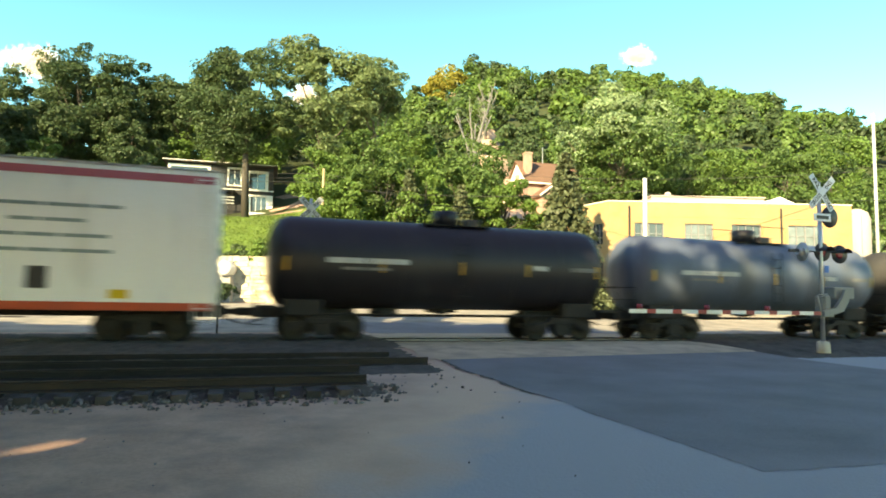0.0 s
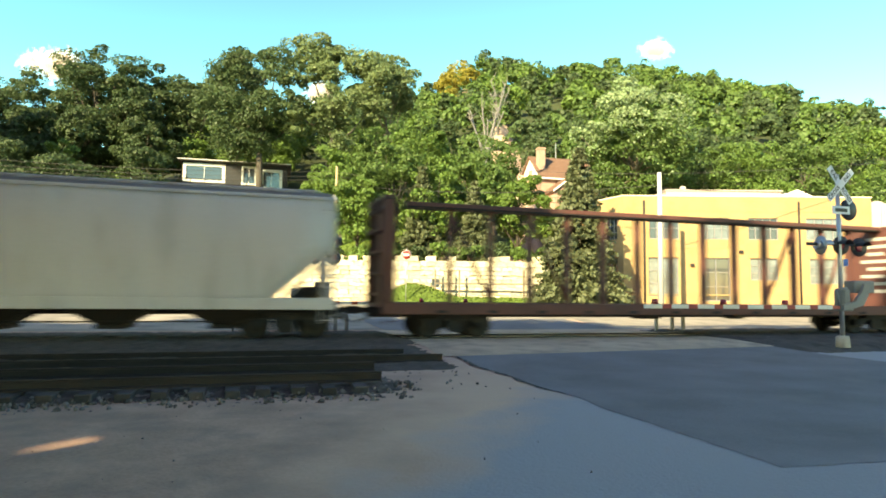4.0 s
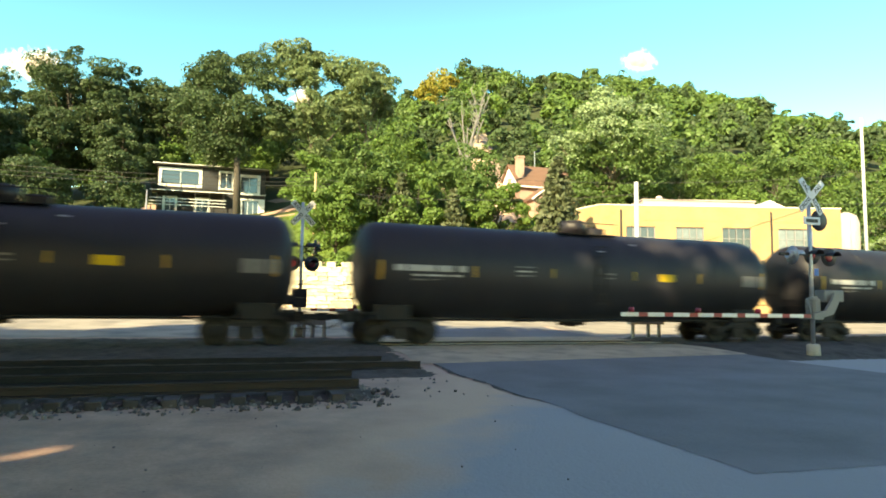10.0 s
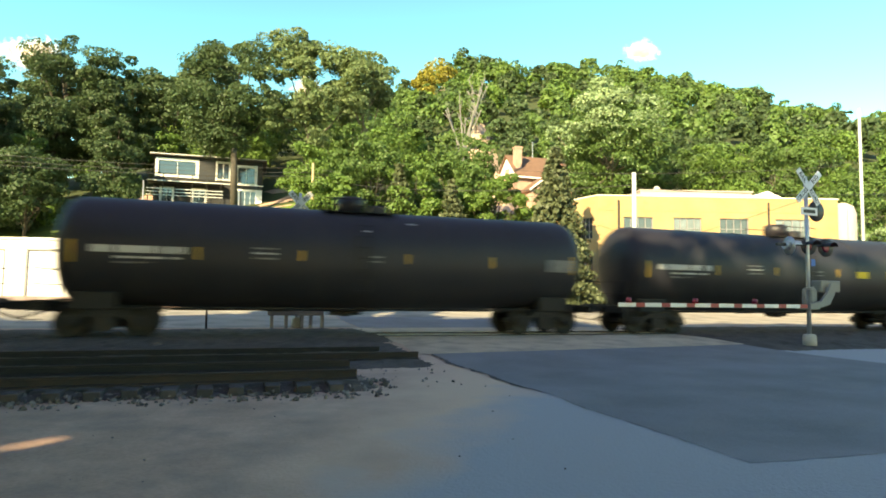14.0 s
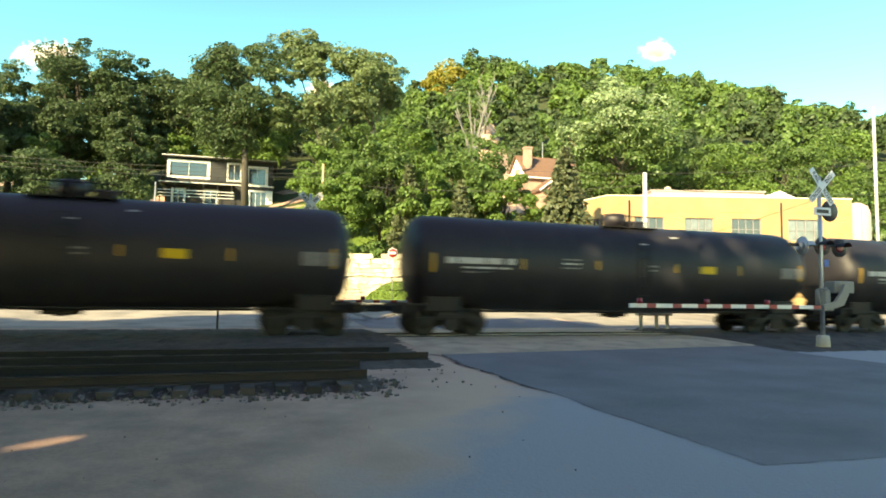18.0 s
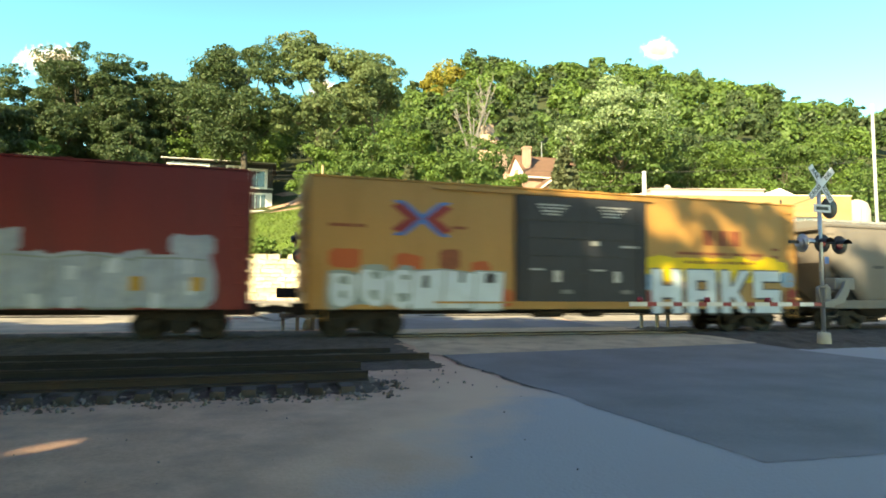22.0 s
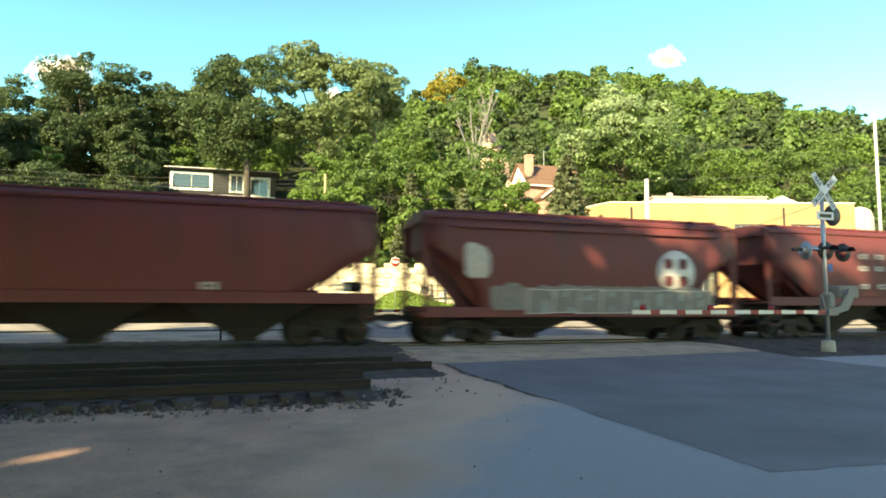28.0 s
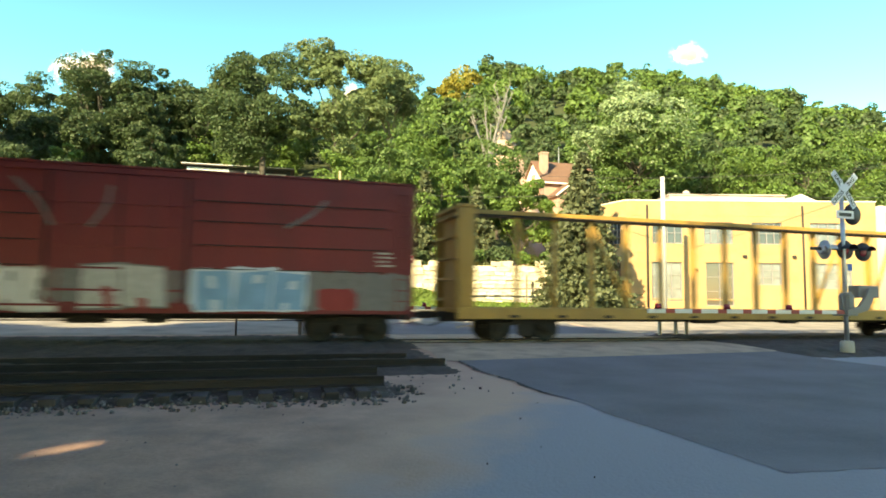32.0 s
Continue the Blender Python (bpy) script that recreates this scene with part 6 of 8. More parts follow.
def crossbuck(parent, z, y, length=1.45, tilts=(52, -44), face="aluminium"):
    for k, (tilt, words) in enumerate(zip(tilts, (("RAIL", "ROAD"), ("CROSS", "ING")))):
        turn = Matrix.Translation((0, y - 0.016 * k, z)) @ Matrix.Rotation(radians(tilt), 4, "Y")
        bm = box(bm_new(), -length / 2, length / 2, -0.012, 0, -0.115, 0.115, 0.004)
        b = part("crossbuck_blade", bm, face, parent, "white crossbuck blade with black lettering")
        b.matrix_basis = turn
        for s, word in zip((-1, 1), words):
            if k == 1:
                word = word if s < 0 else word
            o = part("lettering", flat_text(word, 0.20, "black_paint", 0.004), "black_paint", b)
            o.location = (s * length * 0.27, -0.015, 0)


def lamp_head(parent, x, z, facing, lit=False, silver=False):
    """A round red lamp with background disc and hood; facing: +1 away from the camera, -1 towards it, else sideways in degrees."""
    bm = bm_new()
    lathe(bm, [(0.0, 0.02), (0.0, 0.31), (-0.02, 0.31), (-0.02, 0.02)], "y", (0, 0, 0), 24)
    lathe(bm, [(0.02, 0.06), (0.16, 0.10), (0.17, 0.14), (0.0, 0.15)], "y", (0, 0, 0), 16)
    n = 9
    for k in range(n):
        a0, a1 = math.pi * (0.05 + 0.9 * k / n), math.pi * (0.05 + 0.9 * (k + 1) / n)
        q = [bm.verts.new((0.17 * math.cos(a), yy, 0.17 * math.sin(a))) for a in (a0, a1) for yy in (-0.02, -0.36)]
        bm.faces.new((q[0], q[1], q[3], q[2]))
    ob = part("signal_lamp", bm, "steel" if silver else "black_paint", parent, "", (x, 0, z))
    ob.rotation_euler = (0, 0, radians(facing))
    bm = bm_new()
    lathe(bm, [(-0.05, 0.01), (-0.045, 0.10), (-0.02, 0.155), (-0.01, 0.01)], "y", (0, 0, 0), 18)
    part("lens", bm, "lens_on" if lit else "lens_off", ob, "lit red lens" if lit else "dark red lens")


def gate_arm(parent, x0, x1, z, side_y):
    n = 16
    for k in range(n):
        w = (x1 - x0) / n
        a, b = x0 + w * k + (0.3 * w if k % 2 == 0 else -0.0), x0 + w * (k + 1) + (0.3 * w if k % 2 else 0.0)
        part("gate_stripe", box(bm_new(), min(a, b) + 0.001, max(a, b) - 0.001, side_y - 0.03, side_y + 0.03, z - 0.06, z + 0.06), "white_paint" if k % 2 else "red_paint", parent)
    for k in (0.32, 0.64, 0.97):
        x = x0 + (x1 - x0) * k
        part("gate_light", cyl(bm_new(), (x, side_y, z + 0.06), (x, side_y, z + 0.21), 0.10, 0.08, 12), "lens_off", parent, "small red gate light")


def near_signal():
    t = thing("crossing_signal", Matrix.Translation((12.53, 20.5, -0.22)) @ pose(0, 0, 0, 0, 0, TURN), "grey steel crossing signal with crossbuck and lowered striped gate", "crossing signal")
    part("base", lathe(bm_new(), [(0, 0.22), (0.42, 0.2), (0.46, 0.16)], "z", (0, 0, 0), 16), "base_concrete", t, "concrete base")
    part("mast", cyl(bm_new(), (0, 0, 0.4), (0, 0, 5.75), 0.07, 0.06, 14), "steel", t, "galvanised mast")
    crossbuck(t, 5.38, -0.10)
    s = part("sign", box(bm_new(), -0.36, 0.36, -0.12, -0.10, 4.42, 4.68), "aluminium", t, "white plate below the crossbuck")
    part("lettering", box(bm_new(), -0.26, 0.26, -0.126, -0.121, 4.49, 4.61), "black_paint", s)
    part("bell", lathe(bm_new(), [(0.10, 0.02), (0.12, 0.34), (0.16, 0.36), (0.20, 0.30), (0.24, 0.02)], "y", (0.62, 0, 4.62), 20), "black_paint", t, "dark round bell behind the plate")
    part("bell_bracket", cyl(bm_new(), (0, 0.05, 4.62), (0.62, 0.12, 4.62), 0.025, seg=8), "black_paint", t)
    part("crossarm", cyl(bm_new(), (-0.85, 0, 3.42), (0.75, 0, 3.42), 0.035, seg=10), "black_paint", t)
    lamp_head(t, 0.06, 3.40, -6)
    lamp_head(t, 0.82, 3.36, -6)
    lamp_head(t, -0.80, 3.38, 78, silver=True)
    part("side_bracket", box(bm_new(), -1.35, -0.90, -0.05, 0.05, 3.36, 3.46, 0.02), "black_paint", t)
    part("notice", box(bm_new(), 0.06, 0.24, -0.09, -0.075, 2.72, 2.95), "graf_deep", t, "small blue notice plate")
    bm = bm_new()
    box(bm, -0.12, 0.20, -0.20, 0.20, 1.38, 1.98, 0.06)
    box(bm, -0.34, 0.28, -0.22, 0.22, 1.26, 1.38, 0.03)
    cyl(bm, (-0.30, -0.2, 1.36), (-0.42, -0.2, 1.95), 0.035, seg=8)
    cyl(bm, (-0.42, -0.2, 1.95), (0.0, -0.2, 2.0), 0.035, seg=8)
    part("gate_mechanism", bm, "box_grey", t, "grey gate mechanism housing")
    part("junction_box", box(bm_new(), 0.40, 1.28, -0.15, 0.25, 1.85, 2.25, 0.03), "box_grey", t)
    bm = bm_new()
    prism(bm, [(-0.3, 1.46), (0.2, 1.56), (0.5, 1.9), (0.62, 2.15), (0.8, 2.1), (0.78, 1.8), (0.55, 1.45), (0.2, 1.36), (-0.3, 1.28)], -0.34, -0.24)
    part("counterweight", bm, "box_grey", t, "grey counterweight arm")
    gate_arm(t, -0.3, -7.5, 1.38, -0.30)


def far_signal():
    t = thing("crossing_signal", Matrix.Translation((-5.42, 24.95, -0.03)) @ pose(0, 0, 0, 0, 0, TURN), "grey crossing signal beyond the tracks, one red lamp lit", "crossing signal")
    part("base", lathe(bm_new(), [(0, 0.2), (0.35, 0.2), (0.4, 0.12)], "z", (0, 0, 0), 16), "base_concrete", t, "concrete base")
    part("mast", cyl(bm_new(), (0, 0, 0.3), (0, 0, 5.4), 0.07, 0.06, 14), "steel", t)
    crossbuck(t, 4.95, -0.10, 1.25, (47, -47), "steel")
    part("crossarm", cyl(bm_new(), (-0.75, 0, 3.62), (0.75, 0, 3.62), 0.035, seg=10), "black_paint", t)
    for x in (-0.55, 0.55):
        lamp_head(t, x, 3.6, 95 if x < 0 else -85)
    part("crossarm", cyl(bm_new(), (-0.5, 0, 3.05), (0.5, 0, 3.05), 0.035, seg=10), "black_paint", t)
    lamp_head(t, -0.36, 2.92, 10, lit=True)
    lamp_head(t, 0.42, 2.92, 10)
    bm = bm_new()
    box(bm, -0.3, 0.25, -0.18, 0.18, 1.15, 1.9, 0.03)
    box(bm, -1.25, -0.2, -0.3, -0.1, 1.25, 1.65, 0.03)
    part("gate_mechanism", bm, "underframe", t, "dark gate mechanism and counterweight")
    gate_arm(t, 0.3, 6.2, 1.08, -0.25)
    bm = bm_new()
    box(bm, -1.15, 1.0, -0.5, -0.1, 0.48, 0.66, 0.02)
    box(bm, -0.95, 0.75, -0.5, -0.1, 0.66, 0.80, 0.02)
    for x in (-1.05, -0.5, 0.1, 0.45, 0.9):
        box(bm, x, x + 0.12, -0.45, -0.15, -0.02, 0.5)
    part("battery_bench", bm, "box_grey", t, "low grey steel bench on short legs")


near_signal()
far_signal()
mk = thing("marker_post", Matrix.Translation((-8.45, 23.4, -0.1)), "thin dark steel marker post beside the track", "post")
part("post", cyl(bm_new(), (0, 0, 0), (0, 0, 1.15), 0.04, seg=8), "black_paint", mk)
part("top_plate", box(bm_new(), -0.09, 0.09, -0.02, 0.02, 1.0, 1.2), "black_paint", mk)

st = thing("low_stand", Matrix.Translation(at(17.1, 22.9, -0.12)) @ pose(0, 0, 0, 0, 0, TURN), "low weathered stand on short legs beyond the track", "stand")
for x in (-0.65, 0.15, 0.7):
    part("leg", box(bm_new(), x - 0.06, x + 0.06, -0.06, 0.06, 0, 0.72, 0.01), "base_concrete", st)
part("top", box(bm_new(), -0.85, 0.9, -0.14, 0.14, 0.72, 0.82, 0.015), "base_concrete", st)


# ---- buildings ----
def window(parent, x0, x1, z0, z1, y, bars_x=2, bars_z=1, frame="frame_paint", along="x", pane="glass", deep=0.10):
    """A framed window; the wall stands at y, and the glass a little behind it."""
    w = new("window")
    w.parent = parent
    w.empty_display_size = 0.2
    if along == "y":
        w.matrix_basis = Matrix.Rotation(radians(90), 4, "Z")
    t = 0.07
    bm = bm_new()
    box(bm, x0, x1, y - 0.03, y + deep, z0, z0 + t)
    box(bm, x0, x1, y - 0.03, y + deep, z1 - t, z1)
    box(bm, x0, x0 + t, y - 0.03, y + deep, z0 + t, z1 - t)
    box(bm, x1 - t, x1, y - 0.03, y + deep, z0 + t, z1 - t)
    for k in range(1, bars_x):
        x = x0 + (x1 - x0) * k / bars_x
        box(bm, x - 0.03, x + 0.03, y - 0.02, y + deep * 0.8, z0 + t, z1 - t)
    for k in range(1, bars_z):
        z = z0 + (z1 - z0) * k / bars_z
        box(bm, x0 + t, x1 - t, y - 0.015, y + deep * 0.7, z - 0.025, z + 0.025)
    part("window_frame", bm, frame, w)
    part("pane", box(bm_new(), x0 + t, x1 - t, y + deep * 0.5, y + deep * 0.5 + 0.02, z0 + t, z1 - t), pane, w)
    part("window_sill", box(bm_new(), x0 - 0.08, x1 + 0.08, y - 0.10, y + 0.02, z0 - 0.12, z0 - 0.002), "cap", w)
    return w


def wall_with_holes(x0, x1, z0, z1, y0, y1, holes):
    """A thick wall with rectangular openings cut through it."""
    bm = bm_new()
    xs = sorted({x0, x1, *[h[0] for h in holes], *[h[1] for h in holes]})
    zs = sorted({z0, z1, *[h[2] for h in holes], *[h[3] for h in holes]})
    for a, b in zip(xs, xs[1:]):
        run = None
        for c, d in zip(zs, zs[1:]):
            mx, mz = (a + b) / 2, (c + d) / 2
            if any(h[0] < mx < h[1] and h[2] < mz < h[3] for h in holes):
                if run:
                    box(bm, a, b, y0, y1, *run)
                run = None
            else:
                run = (run[0], d) if run else (c, d)
        if run:
            box(bm, a, b, y0, y1, *run)
    bmesh.ops.remove_doubles(bm, verts=bm.verts[:], dist=0.0005)
    return bm


def brick_building():
    b = thing("brick_building", Matrix.Translation((0, 0, 0)), "two-storey golden-yellow brick building with flat roof", "building")
    x0, x1, y0, y1, z0, z1 = 13.4, 33.2, 50.0, 66.0, 0.6, 9.55
    xs, ys = 12.1, 52.65  # where the slanting corner meets the side
    up = [(15.5, 17.9), (19.6, 21.9), (23.4, 25.8), (28.0, 30.9)]
    holes = [(a, c, 6.1, 7.85) for a, c in up]
    lower = [(15.4, 17.8, 1.5, 4.6), (19.7, 21.9, 1.15, 4.6), (23.5, 25.7, 2.85, 4.6), (28.2, 31.2, 2.6, 4.6)]
    holes += lower
    part("wall", wall_with_holes(x0, x1, z0, z1, y0, y0 + 0.4, holes), "brick_wall", b)
    long = math.hypot(x0 - xs, ys - y0)
    corner = [(0.75, 2.25, 6.1, 7.85), (0.75, 2.25, 2.0, 4.6)]
    slant = new("corner_bay")
    slant.parent = b
    slant.empty_display_size = 0.2
    slant.matrix_basis = Matrix.Translation((xs, ys, 0)) @ Matrix.Rotation(math.atan2(y0 - ys, x0 - xs), 4, "Z")
    part("wall", wall_with_holes(0, long, z0, z1, 0, 0.35, corner), "brick_wall", slant)
    part("coping", box(bm_new(), -0.03, long + 0.02, -0.05, 0.4, z1, z1 + 0.10), "cap", slant)
    for a, c, d, e in corner:
        bm = bm_new()
        for k in range(4):
            box(bm, a + (c - a) * k / 3 - 0.03, a + (c - a) * k / 3 + 0.03, 0.08, 0.14, d, e)
        for k in range(4):
            box(bm, a, c, 0.09, 0.13, d + (e - d) * k / 3 - 0.025, d + (e - d) * k / 3 + 0.025)
        part("window_frame", bm, "frame_paint", slant)
        part("pane", box(bm_new(), a, c, 0.15, 0.17, d, e), "glass", slant)
    part("wall", box(bm_new(), xs, xs + 0.4, ys + 0.02, y1, z0, z1), "brick_wall", b)
    part("wall", box(bm_new(), x1 - 0.4, x1, y0 + 0.4, y1, z0, z1), "brick_wall", b)
    part("wall", box(bm_new(), x0 + 0.4, x1 - 0.4, y1 - 0.4, y1, z0, z1), "brick_wall", b)
    part("roof", box(bm_new(), x0 + 0.4, x1 - 0.4, y0 + 0.4, y1 - 0.4, z1 - 0.5, z1 - 0.35), "roof_white", b)
    part("floor", box(bm_new(), x0 + 0.4, x1 - 0.4, y0 + 0.4, y1 - 0.4, 5.2, 5.4), "siding_dark", b)
    bm = bm_new()
    box(bm, x0 - 0.05, x1 + 0.05, y0 - 0.05, y0 + 0.45, z1, z1 + 0.10)
    box(bm, xs - 0.05, xs + 0.45, ys + 0.05, y1, z1, z1 + 0.10)
    part("coping", bm, "cap", b)
    bm = bm_new()
    for z in (8.35, 5.35, 1.6):
        box(bm, x0 + 0.01, x1, y0 - 0.02, y0 - 0.002, z, z + 0.09)
    part("brick_band", bm, "brick_wall", b)
    for a, c in up:
        window(b, a, c, 6.1, 7.85, y0 + 0.12, 4, 2, pane="glass_pale" if a > 27 or 19 < a < 20 else "glass")
    for i, (a, c, d, e) in enumerate(lower):
        w = window(b, a, c, d, e, y0 + 0.12, 3 if i != 1 else 2, 3, pane="glass" if i == 1 else "glass_pale")
        part("lintel", box(bm_new(), a - 0.15, c + 0.15, y0 - 0.03, y0 - 0.001, e + 0.01, e + 0.22), "brick_wall", b)
    for x in (15.05, 27.4):
        part("downspout", cyl(bm_new(), (x, y0 - 0.09, 1.0), (x, y0 - 0.09, 9.2), 0.075, seg=8), "siding_dark", b, "dark downspout")
    for x, z in ((18.7, 3.9), (22.6, 5.0), (26.5, 5.0)):
        part("wall_lamp", box(bm_new(), x, x + 0.3, y0 - 0.22, y0 - 0.001, z, z + 0.22, 0.04), "siding_dark", b)
    bm = box(bm_new(), 18.3, 28.3, 54.2, 62, z1 - 0.4, 10.75)
    box(bm, 18.2, 28.4, 54.1, 62.1, 10.75, 10.85)
    part("penthouse", bm, "roof_white", b, "low cream penthouse on the roof")
    bm = lathe(bm_new(), [(10.85, 0.7), (11.05, 0.9), (11.25, 0.35), (11.5, 0.25), (11.6, 0.02)], "z", (20.6, 56.5, 0), 16)
    part("roof_vent", bm, "roof_white", b)
    bm = bm_new()
    prism(bm, [(27.6, 9.2), (27.6, 10.0), (29.6, 10.9), (31.6, 10.0), (31.6, 9.2)], 54.0, 60.0)
    part("gable", bm, "white_trim", b, "small white roof gable")
    t = thing("roof_tank", Matrix.Translation((34.6, 51.5, 0)), "tall pale rounded silo beside the brick building", "silo")
    part("shell", lathe(bm_new(), [(0.5, 1.0), (8.6, 1.0), (9.2, 0.8), (9.5, 0.3), (9.55, 0.02)], "z", (0, 0, 0), 24), "roof_white", t)
    part("ladder", cyl(bm_new(), (-0.3, -1.05, 1), (-0.3, -1.05, 9), 0.03, seg=6), "steel", t)


def shed():
    b = thing("shed", Matrix.Translation((0, 0, 0)), "long white metal-clad shed with garage doors", "shed")
    x0, x1, y0, y1, z0, z1 = -52.0, -18.9, 40.0, 47.0, 0.3, 4.45
    doors = [(-44.5, -40.0), (-37.6, -33.0), (-26.0, -21.4), (-31.5, -27.5)]
    part("wall", wall_with_holes(x0, x1, z0, z1, y0, y0 + 0.2, [(a, c, z0, 3.75) for a, c in doors]), "shed", b)
    part("wall", box(bm_new(), x1 - 0.2, x1, y0 + 0.2, y1, z0, z1), "shed", b)
    part("wall", box(bm_new(), x0, x0 + 0.2, y0 + 0.2, y1, z0, z1), "shed", b)
    part("wall", box(bm_new(), x0 + 0.2, x1 - 0.2, y1 - 0.2, y1, z0, z1), "shed", b)
    part("roof", box(bm_new(), x0 - 0.1, x1 + 0.1, y0 - 0.12, y1 + 0.1, z1, z1 + 0.12), "white_trim", b)
    for a, c in doors:
        d = part("garage_door", box(bm_new(), a + 0.03, c - 0.03, y0 + 0.10, y0 + 0.16, z0, 3.72), "shed", b)
        bm = bm_new()
        for k in range(1, 5):
            box(bm, a + 0.06, c - 0.06, y0 + 0.08, y0 + 0.10, z0 + k * 0.68, z0 + k * 0.68 + 0.03)
        part("door_panel", bm, "white_trim", d)
        bm = bm_new()
        box(bm, a - 0.10, a, y0 - 0.02, y0 - 0.001, z0, 3.85)
        box(bm, c, c + 0.10, y0 - 0.02, y0 - 0.001, z0, 3.85)
        box(bm, a, c, y0 - 0.02, y0 - 0.001, 3.75, 3.85)
        part("door_trim", bm, "box_grey", b)
    part("notice", box(bm_new(), -20.6, -20.2, y0 - 0.02, y0 - 0.001, 3.75, 3.95), "black_paint", b)


def retaining_wall():
    rng = random.Random(4)
    w = thing("wall_stone", Matrix.Translation((0, 0, 0)), "cream rubble limestone retaining wall in sunlight", "wall", kind="structure")
    part("core", box(bm_new(), -30, 10.3, 47.3, 48.2, 0.3, 4.0), "mortar", w)
    shapes = []
    for k in range(6):
        bm = bm_new()
        box(bm, -0.5, 0.5, -0.10, 0.2, -0.5, 0.5, 0.04)
        for v in bm.verts:
            v.co += Vector((rng.uniform(-0.14, 0.14), rng.uniform(-0.05, 0.05), rng.uniform(-0.17, 0.17)))
        shapes.append(mesh_of("stone", bm, "limestone"))
    z = 0.7
    while z < 4.0:
        h = rng.uniform(0.22, 0.42)
        x = -22.0 + rng.uniform(-0.5, 0)
        while x < 10.2:
            l = rng.uniform(0.35, 1.05)
            if rng.random() > 0.05 and not (z > 3.6 and rng.random() < 0.4):
                o = part("stone", shapes[rng.randrange(6)], "", w, loc=(x + l / 2, 47.3 + rng.uniform(-0.06, 0.03), z + h / 2))
                o.scale = (l * 0.97, 1, h * 0.94)
            x += l
        z += h


def white_house():
    m = Matrix.Translation((-37.8, 83.0, 12.2)) @ pose(0, 0, 0, 0, 0, 15)
    h = thing("house", m, "two-storey dark house with white-trimmed windows on the slope", "house")
    up = [(0.5, 5.3, 4.6, 6.6), (8.0, 9.6, 4.4, 6.7), (10.7, 13.0, 4.0, 6.3)]
    low = [(11.0, 13.2, 0.6, 3.0), (1.0, 2.4, 1.0, 2.8), (5.0, 6.6, 1.0, 2.8)]
    part("wall", wall_with_holes(0, 14.0, 0, 7.2, 0, 0.25, up + low), "siding_dark", h)
    part("cladding", wall_with_holes(0.15, 5.65, 4.35, 6.95, -0.04, -0.004, up[:1]), "white_trim", h, "white-painted surround of the picture window")
    part("cladding", wall_with_holes(10.35, 13.35, 3.75, 6.6, -0.04, -0.004, [up[2]]), "white_trim", h, "white-painted surround")
    part("cladding", wall_with_holes(10.4, 14.02, 0.2, 3.2, -0.04, -0.004, [low[0]]), "white_trim", h, "white-painted surround")
    part("wall", box(bm_new(), 0, 0.25, 0.25, 8, 0, 7.2), "siding_dark", h)
    part("wall", box(bm_new(), 13.75, 14.0, 0.25, 8, 0, 7.2), "siding_dark", h)
    part("wall", box(bm_new(), 0.25, 13.75, 7.75, 8, 0, 7.2), "siding_dark", h)
    part("floor", box(bm_new(), 0.25, 13.75, 0.25, 7.75, 3.5, 3.7), "siding_dark", h)
    for a, c, d, e in up + low:
        window(h, a, c, d, e, 0.05, 3 if d < 1 else 2, 1, "white_trim")
        bm = bm_new()
        box(bm, a - 0.22, a, -0.07, -0.045, d - 0.2, e + 0.2)
        box(bm, c, c + 0.22, -0.07, -0.045, d - 0.2, e + 0.2)
        box(bm, a, c, -0.07, -0.045, e, e + 0.2)
        part("window_trim", bm, "white_trim", h)
    part("roof", box(bm_new(), -0.5, 14.5, -0.7, 8.5, 7.2, 7.45), "shingle_dark", h)
    part("fascia", box(bm_new(), -0.5, 14.5, -0.76, -0.702, 7.32, 7.40), "white_trim", h)
    p = part("porch", box(bm_new(), -0.5, 9.0, -2.2, -0.02, 3.4, 3.52), "siding_dark", h, "timber porch with pale rails")
    for k in range(3):
        part("rail", box(bm_new(), -0.5, 9.0, -2.26, -2.20, 1.5 + 0.42 * k, 1.58 + 0.42 * k), "white_trim", p)
    part("fascia", box(bm_new(), -0.5, 14.2, -2.28, -2.21, 3.40, 3.50), "white_trim", p)
    for k in range(6):
        part("post", cyl(bm_new(), (-0.3 + k * 1.8, -2.1, 0), (-0.3 + k * 1.8, -2.1, 3.4), 0.06, seg=6), "siding_dark", p)
        part("post", cyl(bm_new(), (-0.3 + k * 1.8, -2.1, 3.52), (-0.3 + k * 1.8, -2.1, 4.4), 0.05, seg=6), "siding_dark", p)
    part("rail", box(bm_new(), -0.5, 9.0, -2.18, -2.10, 4.4, 4.48), "siding_dark", p)
    part("shutter", box(bm_new(), 5.75, 7.8, -0.10, -0.005, 4.2, 7.0), "black_paint", h, "dark recess between the windows")
    part("porch_steps", box(bm_new(), 10.2, 13.6, -1.8, -0.02, 0, 0.5), "white_trim", h)


